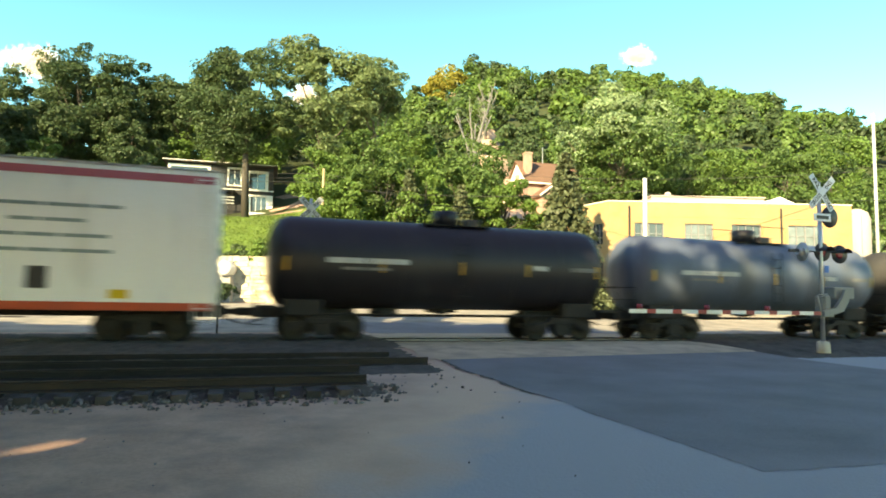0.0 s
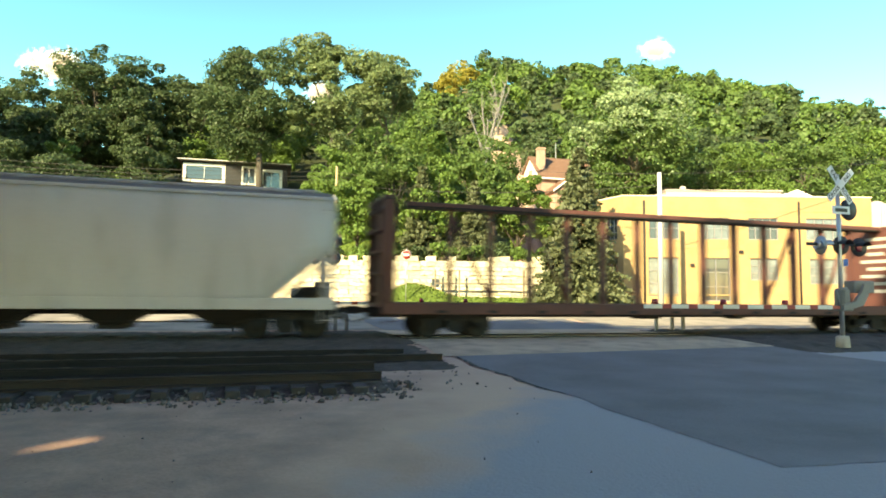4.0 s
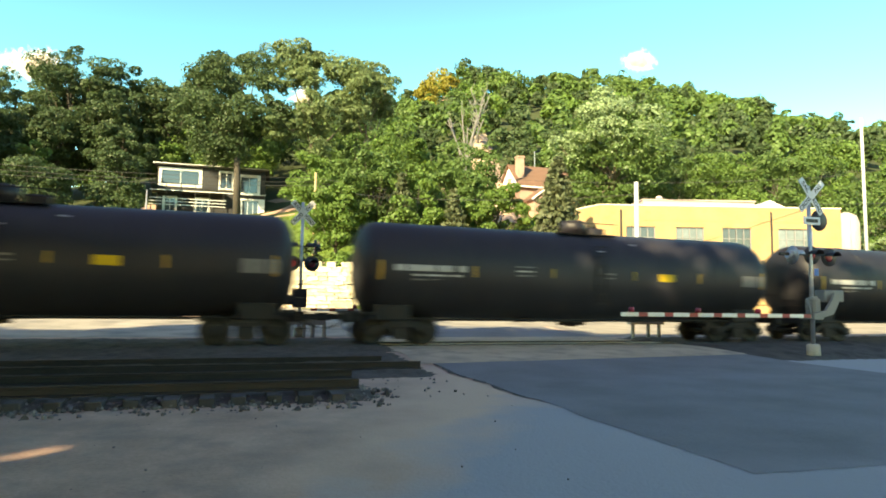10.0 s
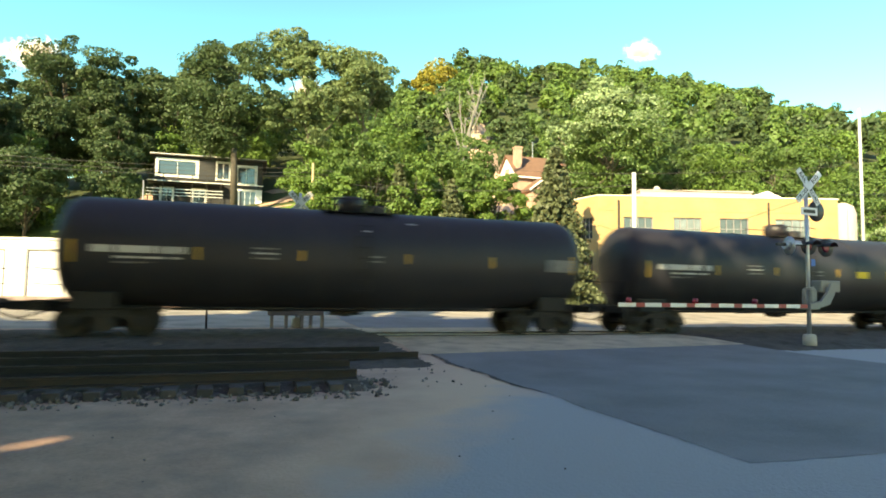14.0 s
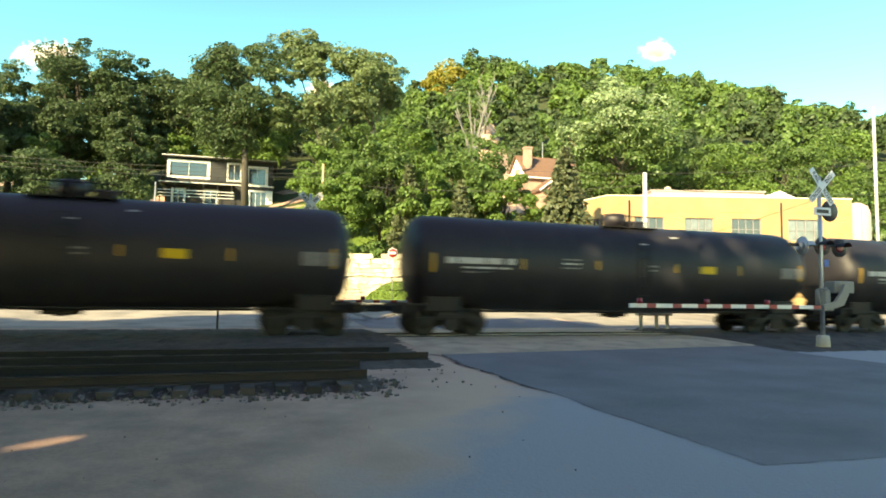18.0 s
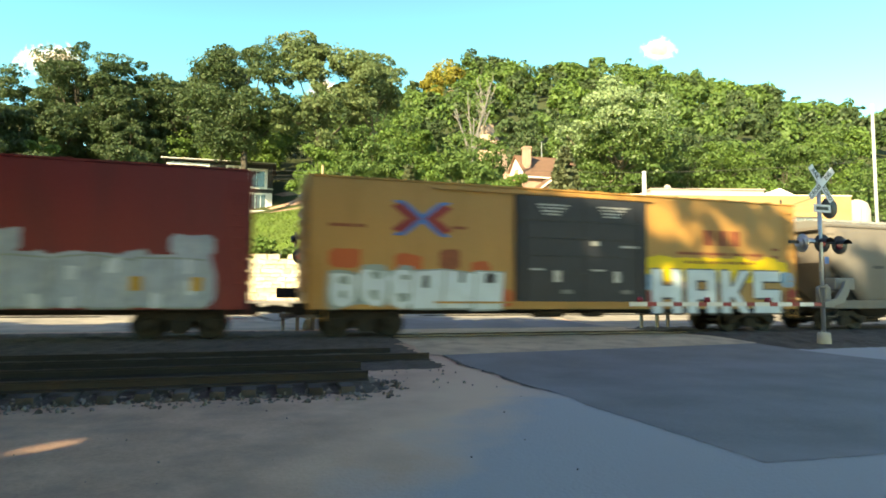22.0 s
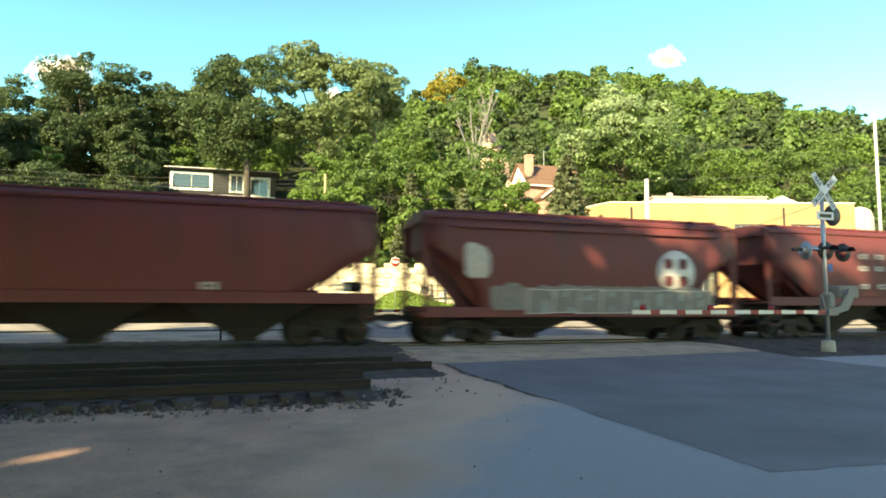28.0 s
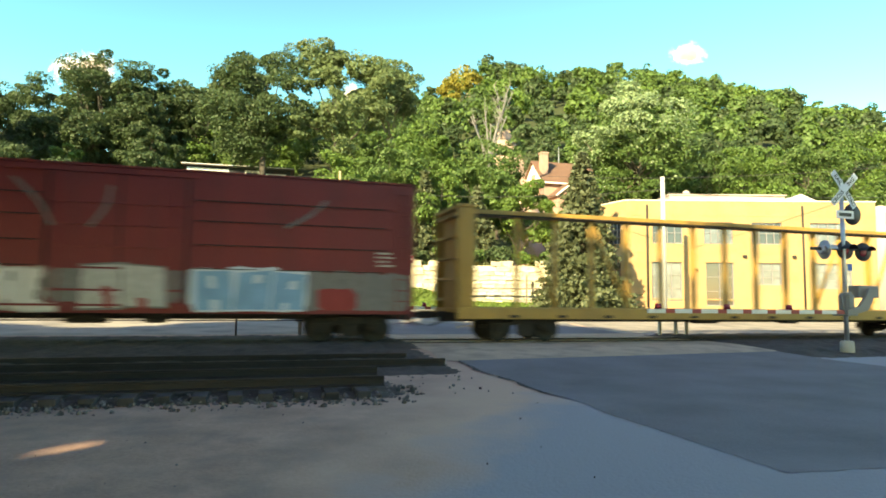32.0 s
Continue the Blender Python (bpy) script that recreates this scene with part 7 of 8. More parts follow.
def brick_house():
    m = Matrix.Translation((11.9, 88.0, 12.0)) @ pose(0, 0, 0, 0, 0, 17)
    h = thing("house", m, "pinkish brick house with brown gable roof among trees", "house")
    L, D, E, R = 9.5, 7.4, 6.6, 10.0  # length, depth, eaves, ridge
    holes = [(5.4, 6.5, 4.4, 5.9), (7.3, 8.4, 4.4, 5.9), (6.0, 7.6, 1.4, 3.2)]
    part("wall", wall_with_holes(0, L, 0, E, 0, 0.3, holes), "house_brick", h)
    for x in (0, L - 0.3):
        part("wall", box(bm_new(), x, x + 0.3, 0.3, D, 0, E), "house_brick", h)
    part("wall", box(bm_new(), 0.3, L - 0.3, D - 0.3, D, 0, E), "house_brick", h)
    for a, c, d, e in holes:
        window(h, a, c, d, e, 0.08, 2, 2, "white_trim")
    for x in (0.0, L - 0.25):
        bm = prism(bm_new(), [(0, E + 0.01), (D / 2, R - 0.1), (D, E + 0.01)], -x - 0.25, -x)
        bmesh.ops.rotate(bm, verts=bm.verts[:], cent=(0, 0, 0), matrix=Matrix.Rotation(radians(90), 3, "Z"))
        part("gable", bm, "white_trim", h, "white gable end")
    part("gable_window", box(bm_new(), -0.03, -0.002, 2.9, 4.3, 5.4, 8.0), "house_brick", h, "reddish window in the gable end")
    for y0, y1 in ((-0.5, D / 2), (D + 0.5, D / 2)):
        bm = bm_new()
        low = E - 0.45
        q = [bm.verts.new(p) for p in ((-0.35, y0, low), (L + 0.35, y0, low), (L + 0.35, y1, R), (-0.35, y1, R), (-0.35, y0, low + 0.22), (L + 0.35, y0, low + 0.22), (L + 0.35, y1, R + 0.22), (-0.35, y1, R + 0.22))]
        for f in ((0, 1, 2, 3), (7, 6, 5, 4), (0, 4, 5, 1), (1, 5, 6, 2), (2, 6, 7, 3), (3, 7, 4, 0)):
            bm.faces.new([q[i] for i in f])
        part("roof", bm, "shingle", h)
    part("eaves_board", box(bm_new(), -0.35, L + 0.35, -0.58, -0.51, E - 0.5, E - 0.28), "white_trim", h)
    # lower front wing with its own gable
    part("wing", box(bm_new(), 0.6, 5.0, -3.4, -0.01, 0, 4.0), "house_brick", h, "lower front wing")
    part("wing_gable", prism(bm_new(), [(0.6, 4.01), (2.8, 5.7), (5.0, 4.01)], -3.4, -3.1), "house_brick", h)
    for s in (-1, 1):
        bm = bm_new()
        prism(bm, [(2.8 + s * 2.6, 3.75), (2.8, 5.75), (2.8, 5.97), (2.8 + s * 2.6, 3.97)], -3.65, -0.02)
        part("roof", bm, "shingle", h)
        part("barge_board", prism(bm_new(), [(2.8 + s * 2.6, 3.70), (2.8, 5.70), (2.8, 6.0), (2.8 + s * 2.6, 4.0)], -3.72, -3.66), "white_trim", h)
    window(h, 2.0, 3.6, 1.6, 3.2, -3.5, 2, 2, "white_trim")
    bm = box(bm_new(), 0.2, 1.2, 1.0, 2.0, 6.0, 11.0)
    box(bm, 0.12, 1.28, 0.92, 2.08, 10.75, 11.0)
    part("chimney", bm, "house_brick", h)
    part("antenna", cyl(bm_new(), (4.2, 3.7, 10.0), (4.2, 3.7, 12.6), 0.09, 0.05, 6), "steel", h)


brick_building()
shed()
retaining_wall()
white_house()
brick_house()

# ---- street things beyond the tracks ----
t = thing("dumpster", Matrix.Translation((-18.3, 43.2, float(ground_z(-17.5, 43)))), "blue steel dumpster with flat lid", "dumpster")
bm = bm_new()
prism(bm, [(0.1, 0.1), (1.75, 0.1), (1.85, 1.0), (0, 1.0)], 0, 1.1)
part("bin", bm, "dumpster", t)
part("lid", box(bm_new(), -0.03, 1.88, -0.03, 1.13, 1.0, 1.07, 0.01), "dumpster", t)
part("notice", box(bm_new(), 0.35, 0.75, -0.012, -0.002, 0.5, 0.75), "white_paint", t)
o = copy_thing(t, Matrix.Translation((-20.2, 43.6, float(ground_z(-17.5, 43)))))
o["label"] = "blue steel dumpster close to the shed"
t = thing("notice_board", Matrix.Translation((-16.1, 42.5, 0.7)), "dark weathered board standing on a post", "board")
part("board", box(bm_new(), -0.35, 0.35, -0.05, 0.05, 1.2, 2.5, 0.02), "siding_dark", t)
part("post", box(bm_new(), -0.06, 0.06, 0.05, 0.17, 0, 2.4), "siding_dark", t)
t = thing("rusty_chute", Matrix.Translation((-20.3, 45.5, 0.9)), "tall rusty steel chute with hooded head", "chute")
part("pipe", cyl(bm_new(), (0.2, 0, 0), (0, 0, 5.6), 0.46, 0.42, 16), "rust", t)
part("hood", lathe(bm_new(), [(5.5, 0.43), (5.6, 0.54), (6.3, 0.52), (6.45, 0.36), (6.5, 0.1)], "z", (0, 0, 0), 16), "rust", t)
part("bracket", box(bm_new(), -0.9, 0.1, -0.1, 0.1, 4.6, 4.8), "rust", t)
t = thing("white_tank", Matrix.Translation((-16.3, 46.6, 3.35)), "white round steel tank set on the stone wall", "tank")
part("shell", lathe(bm_new(), [(-0.7, 0.02), (-0.66, 0.4), (-0.5, 0.58), (0.6, 0.58), (0.8, 0.3)], "y", (0, 0, 0), 24), "white_trim", t)
part("saddle", box(bm_new(), -0.4, 0.4, -0.3, 0.6, -2.9, -0.45), "base_concrete", t)
t = thing("stop_sign", Matrix.Translation((-3.6, 44.0, float(ground_z(-3.6, 44)))), "red octagonal sign with white rim on a post", "road sign")
part("post", cyl(bm_new(), (0, 0, 0), (0, 0, 3.9), 0.035, seg=8), "steel", t)
part("plate", lathe(bm_new(), [(-0.05, 0.01), (-0.05, 0.36), (-0.03, 0.36), (-0.03, 0.01)], "y", (0, 0, 3.45), 8), "white_paint", t)
part("face", lathe(bm_new(), [(-0.06, 0.01), (-0.06, 0.32), (-0.051, 0.32), (-0.051, 0.01)], "y", (0, 0, 3.45), 8), "red_paint", t)
part("lettering", box(bm_new(), -0.21, 0.21, -0.066, -0.061, 3.38, 3.52), "white_paint", t)


def fence():
    f = thing("fence", Matrix.Translation((0, 0, 0)), "brown timber post fence before the stone wall", "fence")
    bm = box(bm_new(), -0.06, 0.06, -0.06, 0.06, 0, 2.3)
    pm = mesh_of("post", bm, "bark")
    for x in (-1.6, -0.6, 0.2, 5.0):
        part("post", pm, "", f, loc=(x, 46.3, 1.0))
    part("rail", box(bm_new(), -1.6, 6.6, 46.2, 46.26, 2.2, 2.32), "bark", f)


fence()


# ---- poles and wires ----
def pole(x, y, z1, r, material, label, name="pole", arm=True):
    z0 = float(ground_z(x, y))
    t = thing(name, Matrix.Translation((x, y, z0)), label, "pole")
    part("shaft", cyl(bm_new(), (0, 0, 0), (0, 0, z1 - z0), r, r * 0.75, 12), material, t)
    if arm:
        part("crossarm", box(bm_new(), -1.0, 1.0, -0.06, 0.06, z1 - z0 - 0.7, z1 - z0 - 0.58), material, t)
        for k in (-0.9, -0.4, 0.4, 0.9):
            part("insulator", cyl(bm_new(), (k, 0, z1 - z0 - 0.58), (k, 0, z1 - z0 - 0.42), 0.05, 0.03, 8), "box_grey", t)
    return t


pole(14.4, 44.0, 10.3, 0.20, "pole_grey", "thick white-painted pole before the brick building", arm=False)
pole(38.75, 55.0, 18.8, 0.16, "pole_grey", "tall slim pale pole past the building", arm=False)
pole(-11.9, 60.0, 13.9, 0.15, "pole_wood", "brown wooden utility pole behind the wall", "utility_pole", arm=False)
pole(-21.3, 45.2, 9.3, 0.07, "steel", "thin steel pole beside the shed", arm=False)


def wire(a, b, sag, r=0.02):
    a, b = Vector(a), Vector(b)
    cu = bpy.data.curves.new("cable", "CURVE")
    cu.dimensions, cu.bevel_depth, cu.bevel_resolution = "3D", r, 1
    sp = cu.splines.new("POLY")
    n = 14
    sp.points.add(n)
    for i in range(n + 1):
        q = a.lerp(b, i / n)
        q.z -= sag * 4 * (i / n) * (1 - i / n)
        sp.points[i].co = (*q, 1)
    cu.materials.append(M["cable"])
    return tagged(new("cable", cu), "thin dark overhead cable strung between poles", "cable", "overhead cables")


for k, dz in enumerate((0, 0.5, 1.1)):
    wire((-60, 52 + k * 0.4, 13.6 + dz), (-11.9, 60 + k * 0.2, 12.6 + dz * 0.8), 0.9)
    wire((-11.9, 60 + k * 0.2, 12.6 + dz * 0.8), (14.4, 60, 10.6 + dz), 0.8)
wire((14.4, 44, 9.2), (60, 60, 13.4), 0.9)
wire((-11.9, 60, 12.2), (14.4, 44.0, 9.4), 0.7)
wire((8.0, 70, 15.6), (40, 58, 14.2), 0.6)


# ---- foliage ----
def leaf_quads(points, size, rng, normals=None, spread=0.6):
    """Small diamond leaf clumps at the points, facing along the normals (or anyhow)."""
    n = len(points)
    a = rng.normal(size=(n, 3))
    if normals is not None:
        a = np.cross(normals + spread * rng.normal(size=(n, 3)), a)
    a /= np.linalg.norm(a, axis=1)[:, None] + 1e-9
    b = np.cross(a, rng.normal(size=(n, 3)) if normals is None else normals + spread * rng.normal(size=(n, 3)))
    b /= np.linalg.norm(b, axis=1)[:, None] + 1e-9
    s = size * rng.uniform(0.55, 1.35, (n, 1))
    w = s * rng.uniform(0.45, 0.8, (n, 1))
    v = np.stack([points - a * s, points + b * w, points + a * s, points - b * w], 1).reshape(-1, 3)
    return v, np.arange(4 * n).reshape(n, 4)


def blobs(rng, centre, radii, count, low=-0.75, lump=0.36):
    """Centres and sizes of the leaf masses that make up a crown."""
    d = rng.normal(size=(count, 3))
    d /= np.linalg.norm(d, axis=1)[:, None]
    d[:, 2] = np.clip(d[:, 2], low, 1)
    k = rng.uniform(0.45, 0.92, (count, 1))
    c = np.array(centre) + d * k * np.array(radii)
    r = np.mean(radii) * lump * rng.uniform(0.55, 1.3, count)
    return c, r


def crown_points(rng, c, r, per, flat=0.62):
    """Points on flattened pads of leaves, thinner below, and the way that each one faces."""
    pts, nor = [], []
    for q, rad in zip(c, r):
        d = rng.normal(size=(per, 3))
        d /= np.linalg.norm(d, axis=1)[:, None]
        under = d[:, 2] < -0.15
        d[under & (rng.random(per) < 0.6), 2] *= -1
        lean = rng.normal(size=2) * 0.22
        o = d * rad * (rng.uniform(0.35, 1.0, (per, 1)) ** 0.4) * 1.04 * np.array((1.0, 1.0, flat))
        o[:, 2] += o[:, 0] * lean[0] + o[:, 1] * lean[1]
        pts.append(q + o)
        m = d * np.array((1, 1, 1 / flat)) + np.array((0, 0, 0.35))
        nor.append(m / np.linalg.norm(m, axis=1)[:, None])
    return np.concatenate(pts), np.concatenate(nor)


def tree(x, y, height, width, leaf, seed, label, bark="bark_dark", count=26, per=170, size=0.34, trunk_share=0.3, thick=0.45, lump=0.34, base=None, shape=1.0, group="trees", gaps=(), lobes=(), voids=(), limbs=18, rim=""):
    """lobes: (dx, dz, half-width, half-height) of the masses of an uneven crown; voids: (dx, dz, r) of holes right through it."""
    rng = np.random.default_rng(seed)
    z0 = float(ground_z(x, y)) if base is None else base
    t = thing("tree", Matrix.Translation((x, y, z0 - 0.1)), label, "tree", group)
    ch = height * (1 - trunk_share)
    centre, radii = (0, 0, height - ch / 2), (width / 2, width / 2, ch / 2 * shape)
    if lobes:
        total = sum(l[2] * l[2] for l in lobes)
        got = [blobs(rng, (l[0], rng.uniform(-1.5, 1.5), l[1]), (l[2], l[2], l[3]), max(4, round(count * l[2] * l[2] / total)), lump=lump) for l in lobes]
        c, r = np.concatenate([g[0] for g in got]), np.concatenate([g[1] for g in got])
        order = rng.permutation(len(c))
        c, r = c[order], r[order]
    else:
        c, r = blobs(rng, centre, radii, count, lump=lump)
    pts, nor = crown_points(rng, c, r, per)
    keep = np.ones(len(pts), bool)
    for q, wide in gaps:
        d = pts + np.array((x, y, z0)) - np.array(q)
        s = np.array(SUN_DIR)
        off = np.linalg.norm(d - (d @ s)[:, None] * s, axis=1)
        keep &= off > wide + size * 0.7
    for dx, dz, wide in voids:
        keep &= np.hypot(pts[:, 0] - dx, (pts[:, 2] - dz) * 0.75) > wide * (1 + 0.25 * np.sin(pts[:, 2] * 3 + dx))
    # rim: silvery leaves on top and sunward side, with highlights put into the colour
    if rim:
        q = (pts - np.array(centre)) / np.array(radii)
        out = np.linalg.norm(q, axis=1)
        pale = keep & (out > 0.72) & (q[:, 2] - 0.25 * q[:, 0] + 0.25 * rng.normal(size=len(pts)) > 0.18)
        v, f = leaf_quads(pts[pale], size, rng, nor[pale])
        part("pale_leaves", raw("pale_leaves", v, f, rim), rim, t, "silvery leaf backs, with rim light put into their pale colour")
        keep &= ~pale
    v, f = leaf_quads(pts[keep], size, rng, nor[keep])
    bm = bm_new()
    top = Vector((rng.normal() * 0.3, rng.normal() * 0.3, height * 0.62))
    mid = Vector((rng.normal() * 0.25, rng.normal() * 0.2, height * trunk_share))
    cyl(bm, (0, 0, 0), mid, thick, thick * 0.75, 10)
    cyl(bm, mid, top, thick * 0.75, thick * 0.25, 8)
    part("trunk", bm, bark, t)
    bm = bm_new()
    for i in range(min(len(c), limbs)):
        q = Vector(c[i])
        s = mid.lerp(top, float(rng.uniform(0, 0.8)))
        k = s.lerp(q, 0.5) + Vector((0, 0, -0.06 * height * rng.uniform(0, 1)))
        cyl(bm, s, k, thick * 0.32, thick * 0.2, 6)
        cyl(bm, k, q, thick * 0.2, thick * 0.06, 5)
    part("limb", bm, bark, t)
    part("crown", raw("crown", v, f, leaf), leaf, t)
    return t


def spruce(x, y, height, width, seed, label, leaf="leaf_spruce"):
    rng = np.random.default_rng(seed)
    t = thing("spruce_tree", Matrix.Translation((x, y, float(ground_z(x, y)))), label, "tree", "trees")
    part("trunk", cyl(bm_new(), (0, 0, 0), (0, 0, height * 0.97), 0.2, 0.03, 8), "bark_dark", t)
    pts = []
    tiers = int(height / 0.42)
    for k in range(tiers):
        h = height * (0.06 + 0.93 * k / tiers)
        rad = width / 2 * (1 - k / tiers) ** 0.85 * rng.uniform(0.8, 1.1) + 0.08
        for a in rng.uniform(0, 6.283, max(6, int(17 * rad))):
            m = 26
            q = rng.uniform(0.15, 1, m) ** 0.7 * rad * rng.uniform(0.75, 1.15)
            pts.append(np.stack([q * np.cos(a) + rng.normal(0, 0.10, m), q * np.sin(a) + rng.normal(0, 0.10, m), h - q * 0.30 + rng.normal(0, 0.07, m)], 1))
    v, f = leaf_quads(np.concatenate(pts), 0.17, rng)
    part("crown", raw("crown", v, f, leaf), leaf, t)
    return t


def woods():
    """The wooded bluff as one mass of crowns."""
    rng = np.random.default_rng(77)
    bank = {"leaf_wood": [], "leaf_yellow": [], "leaf_oak": [], "leaf_bright": []}
    n = 0
    while n < 680:
        y = 64 + 196 * rng.uniform(0, 1) ** 0.85
        x = rng.uniform(-0.80 * y - 10, 0.80 * y + 18)
        if x < -14 and y < 100 or (y < 82 and x > 10) or (3 < x < 24 and 72 < y < 101) or (0.085 < x / y < 0.24 and y < 92):
            continue
        if x < -30 and rng.random() < 0.45:
            continue
        n += 1
        h = rng.uniform(8.5, 14) * (1.0 if y > 205 or x < -12 else 0.72)
        w = h * rng.uniform(0.55, 0.8)
        z = float(ground_z(x, y))
        near = y < 120
        c, r = blobs(rng, (x, y, z + h * 0.55), (w / 2, w / 2, h * 0.45), 8 if not near else 13, lump=0.42)
        p, m = crown_points(rng, c, r, 60 if not near else 120, 0.7)
        d = rng.normal(size=(270, 3))
        d /= np.linalg.norm(d, axis=1)[:, None]
        d[:, 2] = np.abs(d[:, 2]) * 1.1 - 0.25
        d, shell = d[:170], np.array((w / 2, w / 2, h * 0.46))
        p = np.concatenate([p, np.array((x, y, z + h * 0.55)) + d * shell * rng.uniform(0.70, 0.92, (170, 1))])
        m = np.concatenate([m, d / np.linalg.norm(d, axis=1)[:, None]])
        k = rng.random()
        name = "leaf_yellow" if (-0.042 < x / y < 0.035 and y > 185 and k < 0.75) else "leaf_oak" if k < 0.38 else "leaf_bright" if k < 0.50 else "leaf_wood"
        bank[name].append((p, m, 0.26 if near else 0.34 + 0.0011 * y))
    for name, items in bank.items():
        vs, fs, o = [], [], 0
        for p, m, s in items:
            v, f = leaf_quads(p, s, rng, m)
            vs.append(v)
            fs.append(f + o)
            o += len(v)
        tagged(new("hillside_woods", raw("hillside_woods", np.concatenate(vs), np.concatenate(fs), name)), "dense green broadleaf woods covering the bluff", "woods", kind="stuff")


woods()
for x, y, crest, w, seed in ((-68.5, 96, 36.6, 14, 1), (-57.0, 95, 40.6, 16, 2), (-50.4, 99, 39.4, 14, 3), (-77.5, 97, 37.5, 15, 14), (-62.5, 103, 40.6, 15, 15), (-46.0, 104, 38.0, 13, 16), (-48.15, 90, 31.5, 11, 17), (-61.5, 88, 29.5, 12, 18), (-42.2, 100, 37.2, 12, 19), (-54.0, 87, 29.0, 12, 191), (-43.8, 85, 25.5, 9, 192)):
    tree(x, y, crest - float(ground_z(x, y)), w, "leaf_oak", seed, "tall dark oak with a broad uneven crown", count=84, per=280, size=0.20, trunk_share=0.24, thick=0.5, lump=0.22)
tree(-25.6, 79, 22.8, 16.5, "leaf_oak", 4, "tall dark oak with a bare trunk beside the house", count=150, per=270, size=0.17, trunk_share=0.40, thick=0.5, lump=0.46, lobes=((-4.2, 19.2, 3.6, 3.4), (1.4, 19.6, 3.2, 3.6), (-5.4, 13.6, 4.0, 3.0), (0.2, 13.4, 4.2, 3.2), (3.8, 13.8, 3.0, 2.8), (-2.4, 9.8, 4.4, 2.2)), limbs=9, voids=((-1.4, 15.9, 0.5), (2.6, 16.0, 0.6), (-0.8, 19.9, 0.5)))
tree(-16.6, 80, 23.8, 15.5, "leaf_cotton", 5, "tall pale cottonwood with a leaning grey trunk", count=190, per=230, size=0.165, trunk_share=0.34, thick=0.5, lump=0.48, lobes=((-3.8, 21.6, 2.8, 2.8), (-0.6, 22.2, 2.8, 2.2), (3.4, 19.6, 3.2, 2.3), (6.6, 17.8, 2.6, 2.2), (-4.8, 15.6, 2.0, 2.6), (-1.0, 17.6, 2.6, 1.8), (1.6, 15.0, 2.4, 3.4), (-3.6, 11.6, 2.2, 2.2), (0.6, 9.6, 2.4, 3.0), (4.6, 15.0, 2.8, 2.4), (-1.2, 12.6, 2.2, 2.6), (-1.0, 20.0, 3.0, 2.0)), limbs=6, voids=((-2.3, 15.2, 0.85), (0.7, 19.8, 0.7)))
tree(-10.2, 83, 23.0, 10, "leaf_cotton", 55, "pale cottonwood leaning over the slope", bark="bark", count=36, per=330, size=0.20, trunk_share=0.3, thick=0.35, lump=0.26)
tree(-33.5, 92, 22.5, 10, "leaf_oak", 6, "dark leafy tree behind the house", count=30, per=200, size=0.31, trunk_share=0.3, thick=0.4, lump=0.3)
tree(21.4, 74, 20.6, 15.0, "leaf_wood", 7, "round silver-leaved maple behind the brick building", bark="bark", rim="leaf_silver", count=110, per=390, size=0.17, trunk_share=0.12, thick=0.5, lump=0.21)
for i, (x, y, h, w, leaf) in enumerate(((-12.5, 66, 10, 6, "leaf_bright"), (-9.5, 58, 9, 6, "leaf_bright"), (-6.4, 61, 12.5, 7, "leaf_wood"), (-2.0, 57, 9.5, 6, "leaf_bright"), (2.0, 60, 12, 7, "leaf_wood"), (5.5, 58, 8.5, 6.5, "leaf_bright"), (-4.0, 68, 14, 8, "leaf_bright"), (4.2, 69, 13, 7, "leaf_wood"), (9.6, 62, 6, 4.5, "leaf_bright"), (-9.0, 72, 13, 8, "leaf_wood"), (-15.5, 74, 10, 6, "leaf_bright"), (30, 77, 12, 9, "leaf_wood"), (36, 79, 13, 9, "leaf_bright"), (43, 77, 13, 9, "leaf_wood"), (27.5, 86, 13, 9, "leaf_oak"), (50, 80, 13, 10, "leaf_bright"), (41, 60, 9, 7, "leaf_silver"), (47, 66, 13, 9, "leaf_wood"), (37, 72, 10, 8, "leaf_bright"), (-46, 72, 9, 7, "leaf_oak"), (-52, 78, 11, 6, "leaf_bright"), (-39.5, 76, 11, 6, "leaf_oak"), (-40.5, 62, 12, 8, "leaf_oak"), (-46, 60, 12, 8, "leaf_oak"), (-35.0, 66, 8, 6, "leaf_oak"), (-52, 64, 13, 9, "leaf_oak"))):
    tree(x, y, h, w, leaf, 20 + i, "leafy green tree rising behind the stone wall" if x < 12 and x > -16 else "leafy green tree on the slope", count=34, per=310, size=0.155, trunk_share=0.12, thick=0.22, lump=0.30)
spruce(8.9, 45.0, 12.0, 7.4, 8, "blue-green spruce standing before the brick building")
spruce(-3.2, 56.0, 9.0, 4.4, 9, "dark spruce behind the stone wall")
spruce(1.6, 55.0, 7.5, 4.0, 10, "dark spruce behind the stone wall")


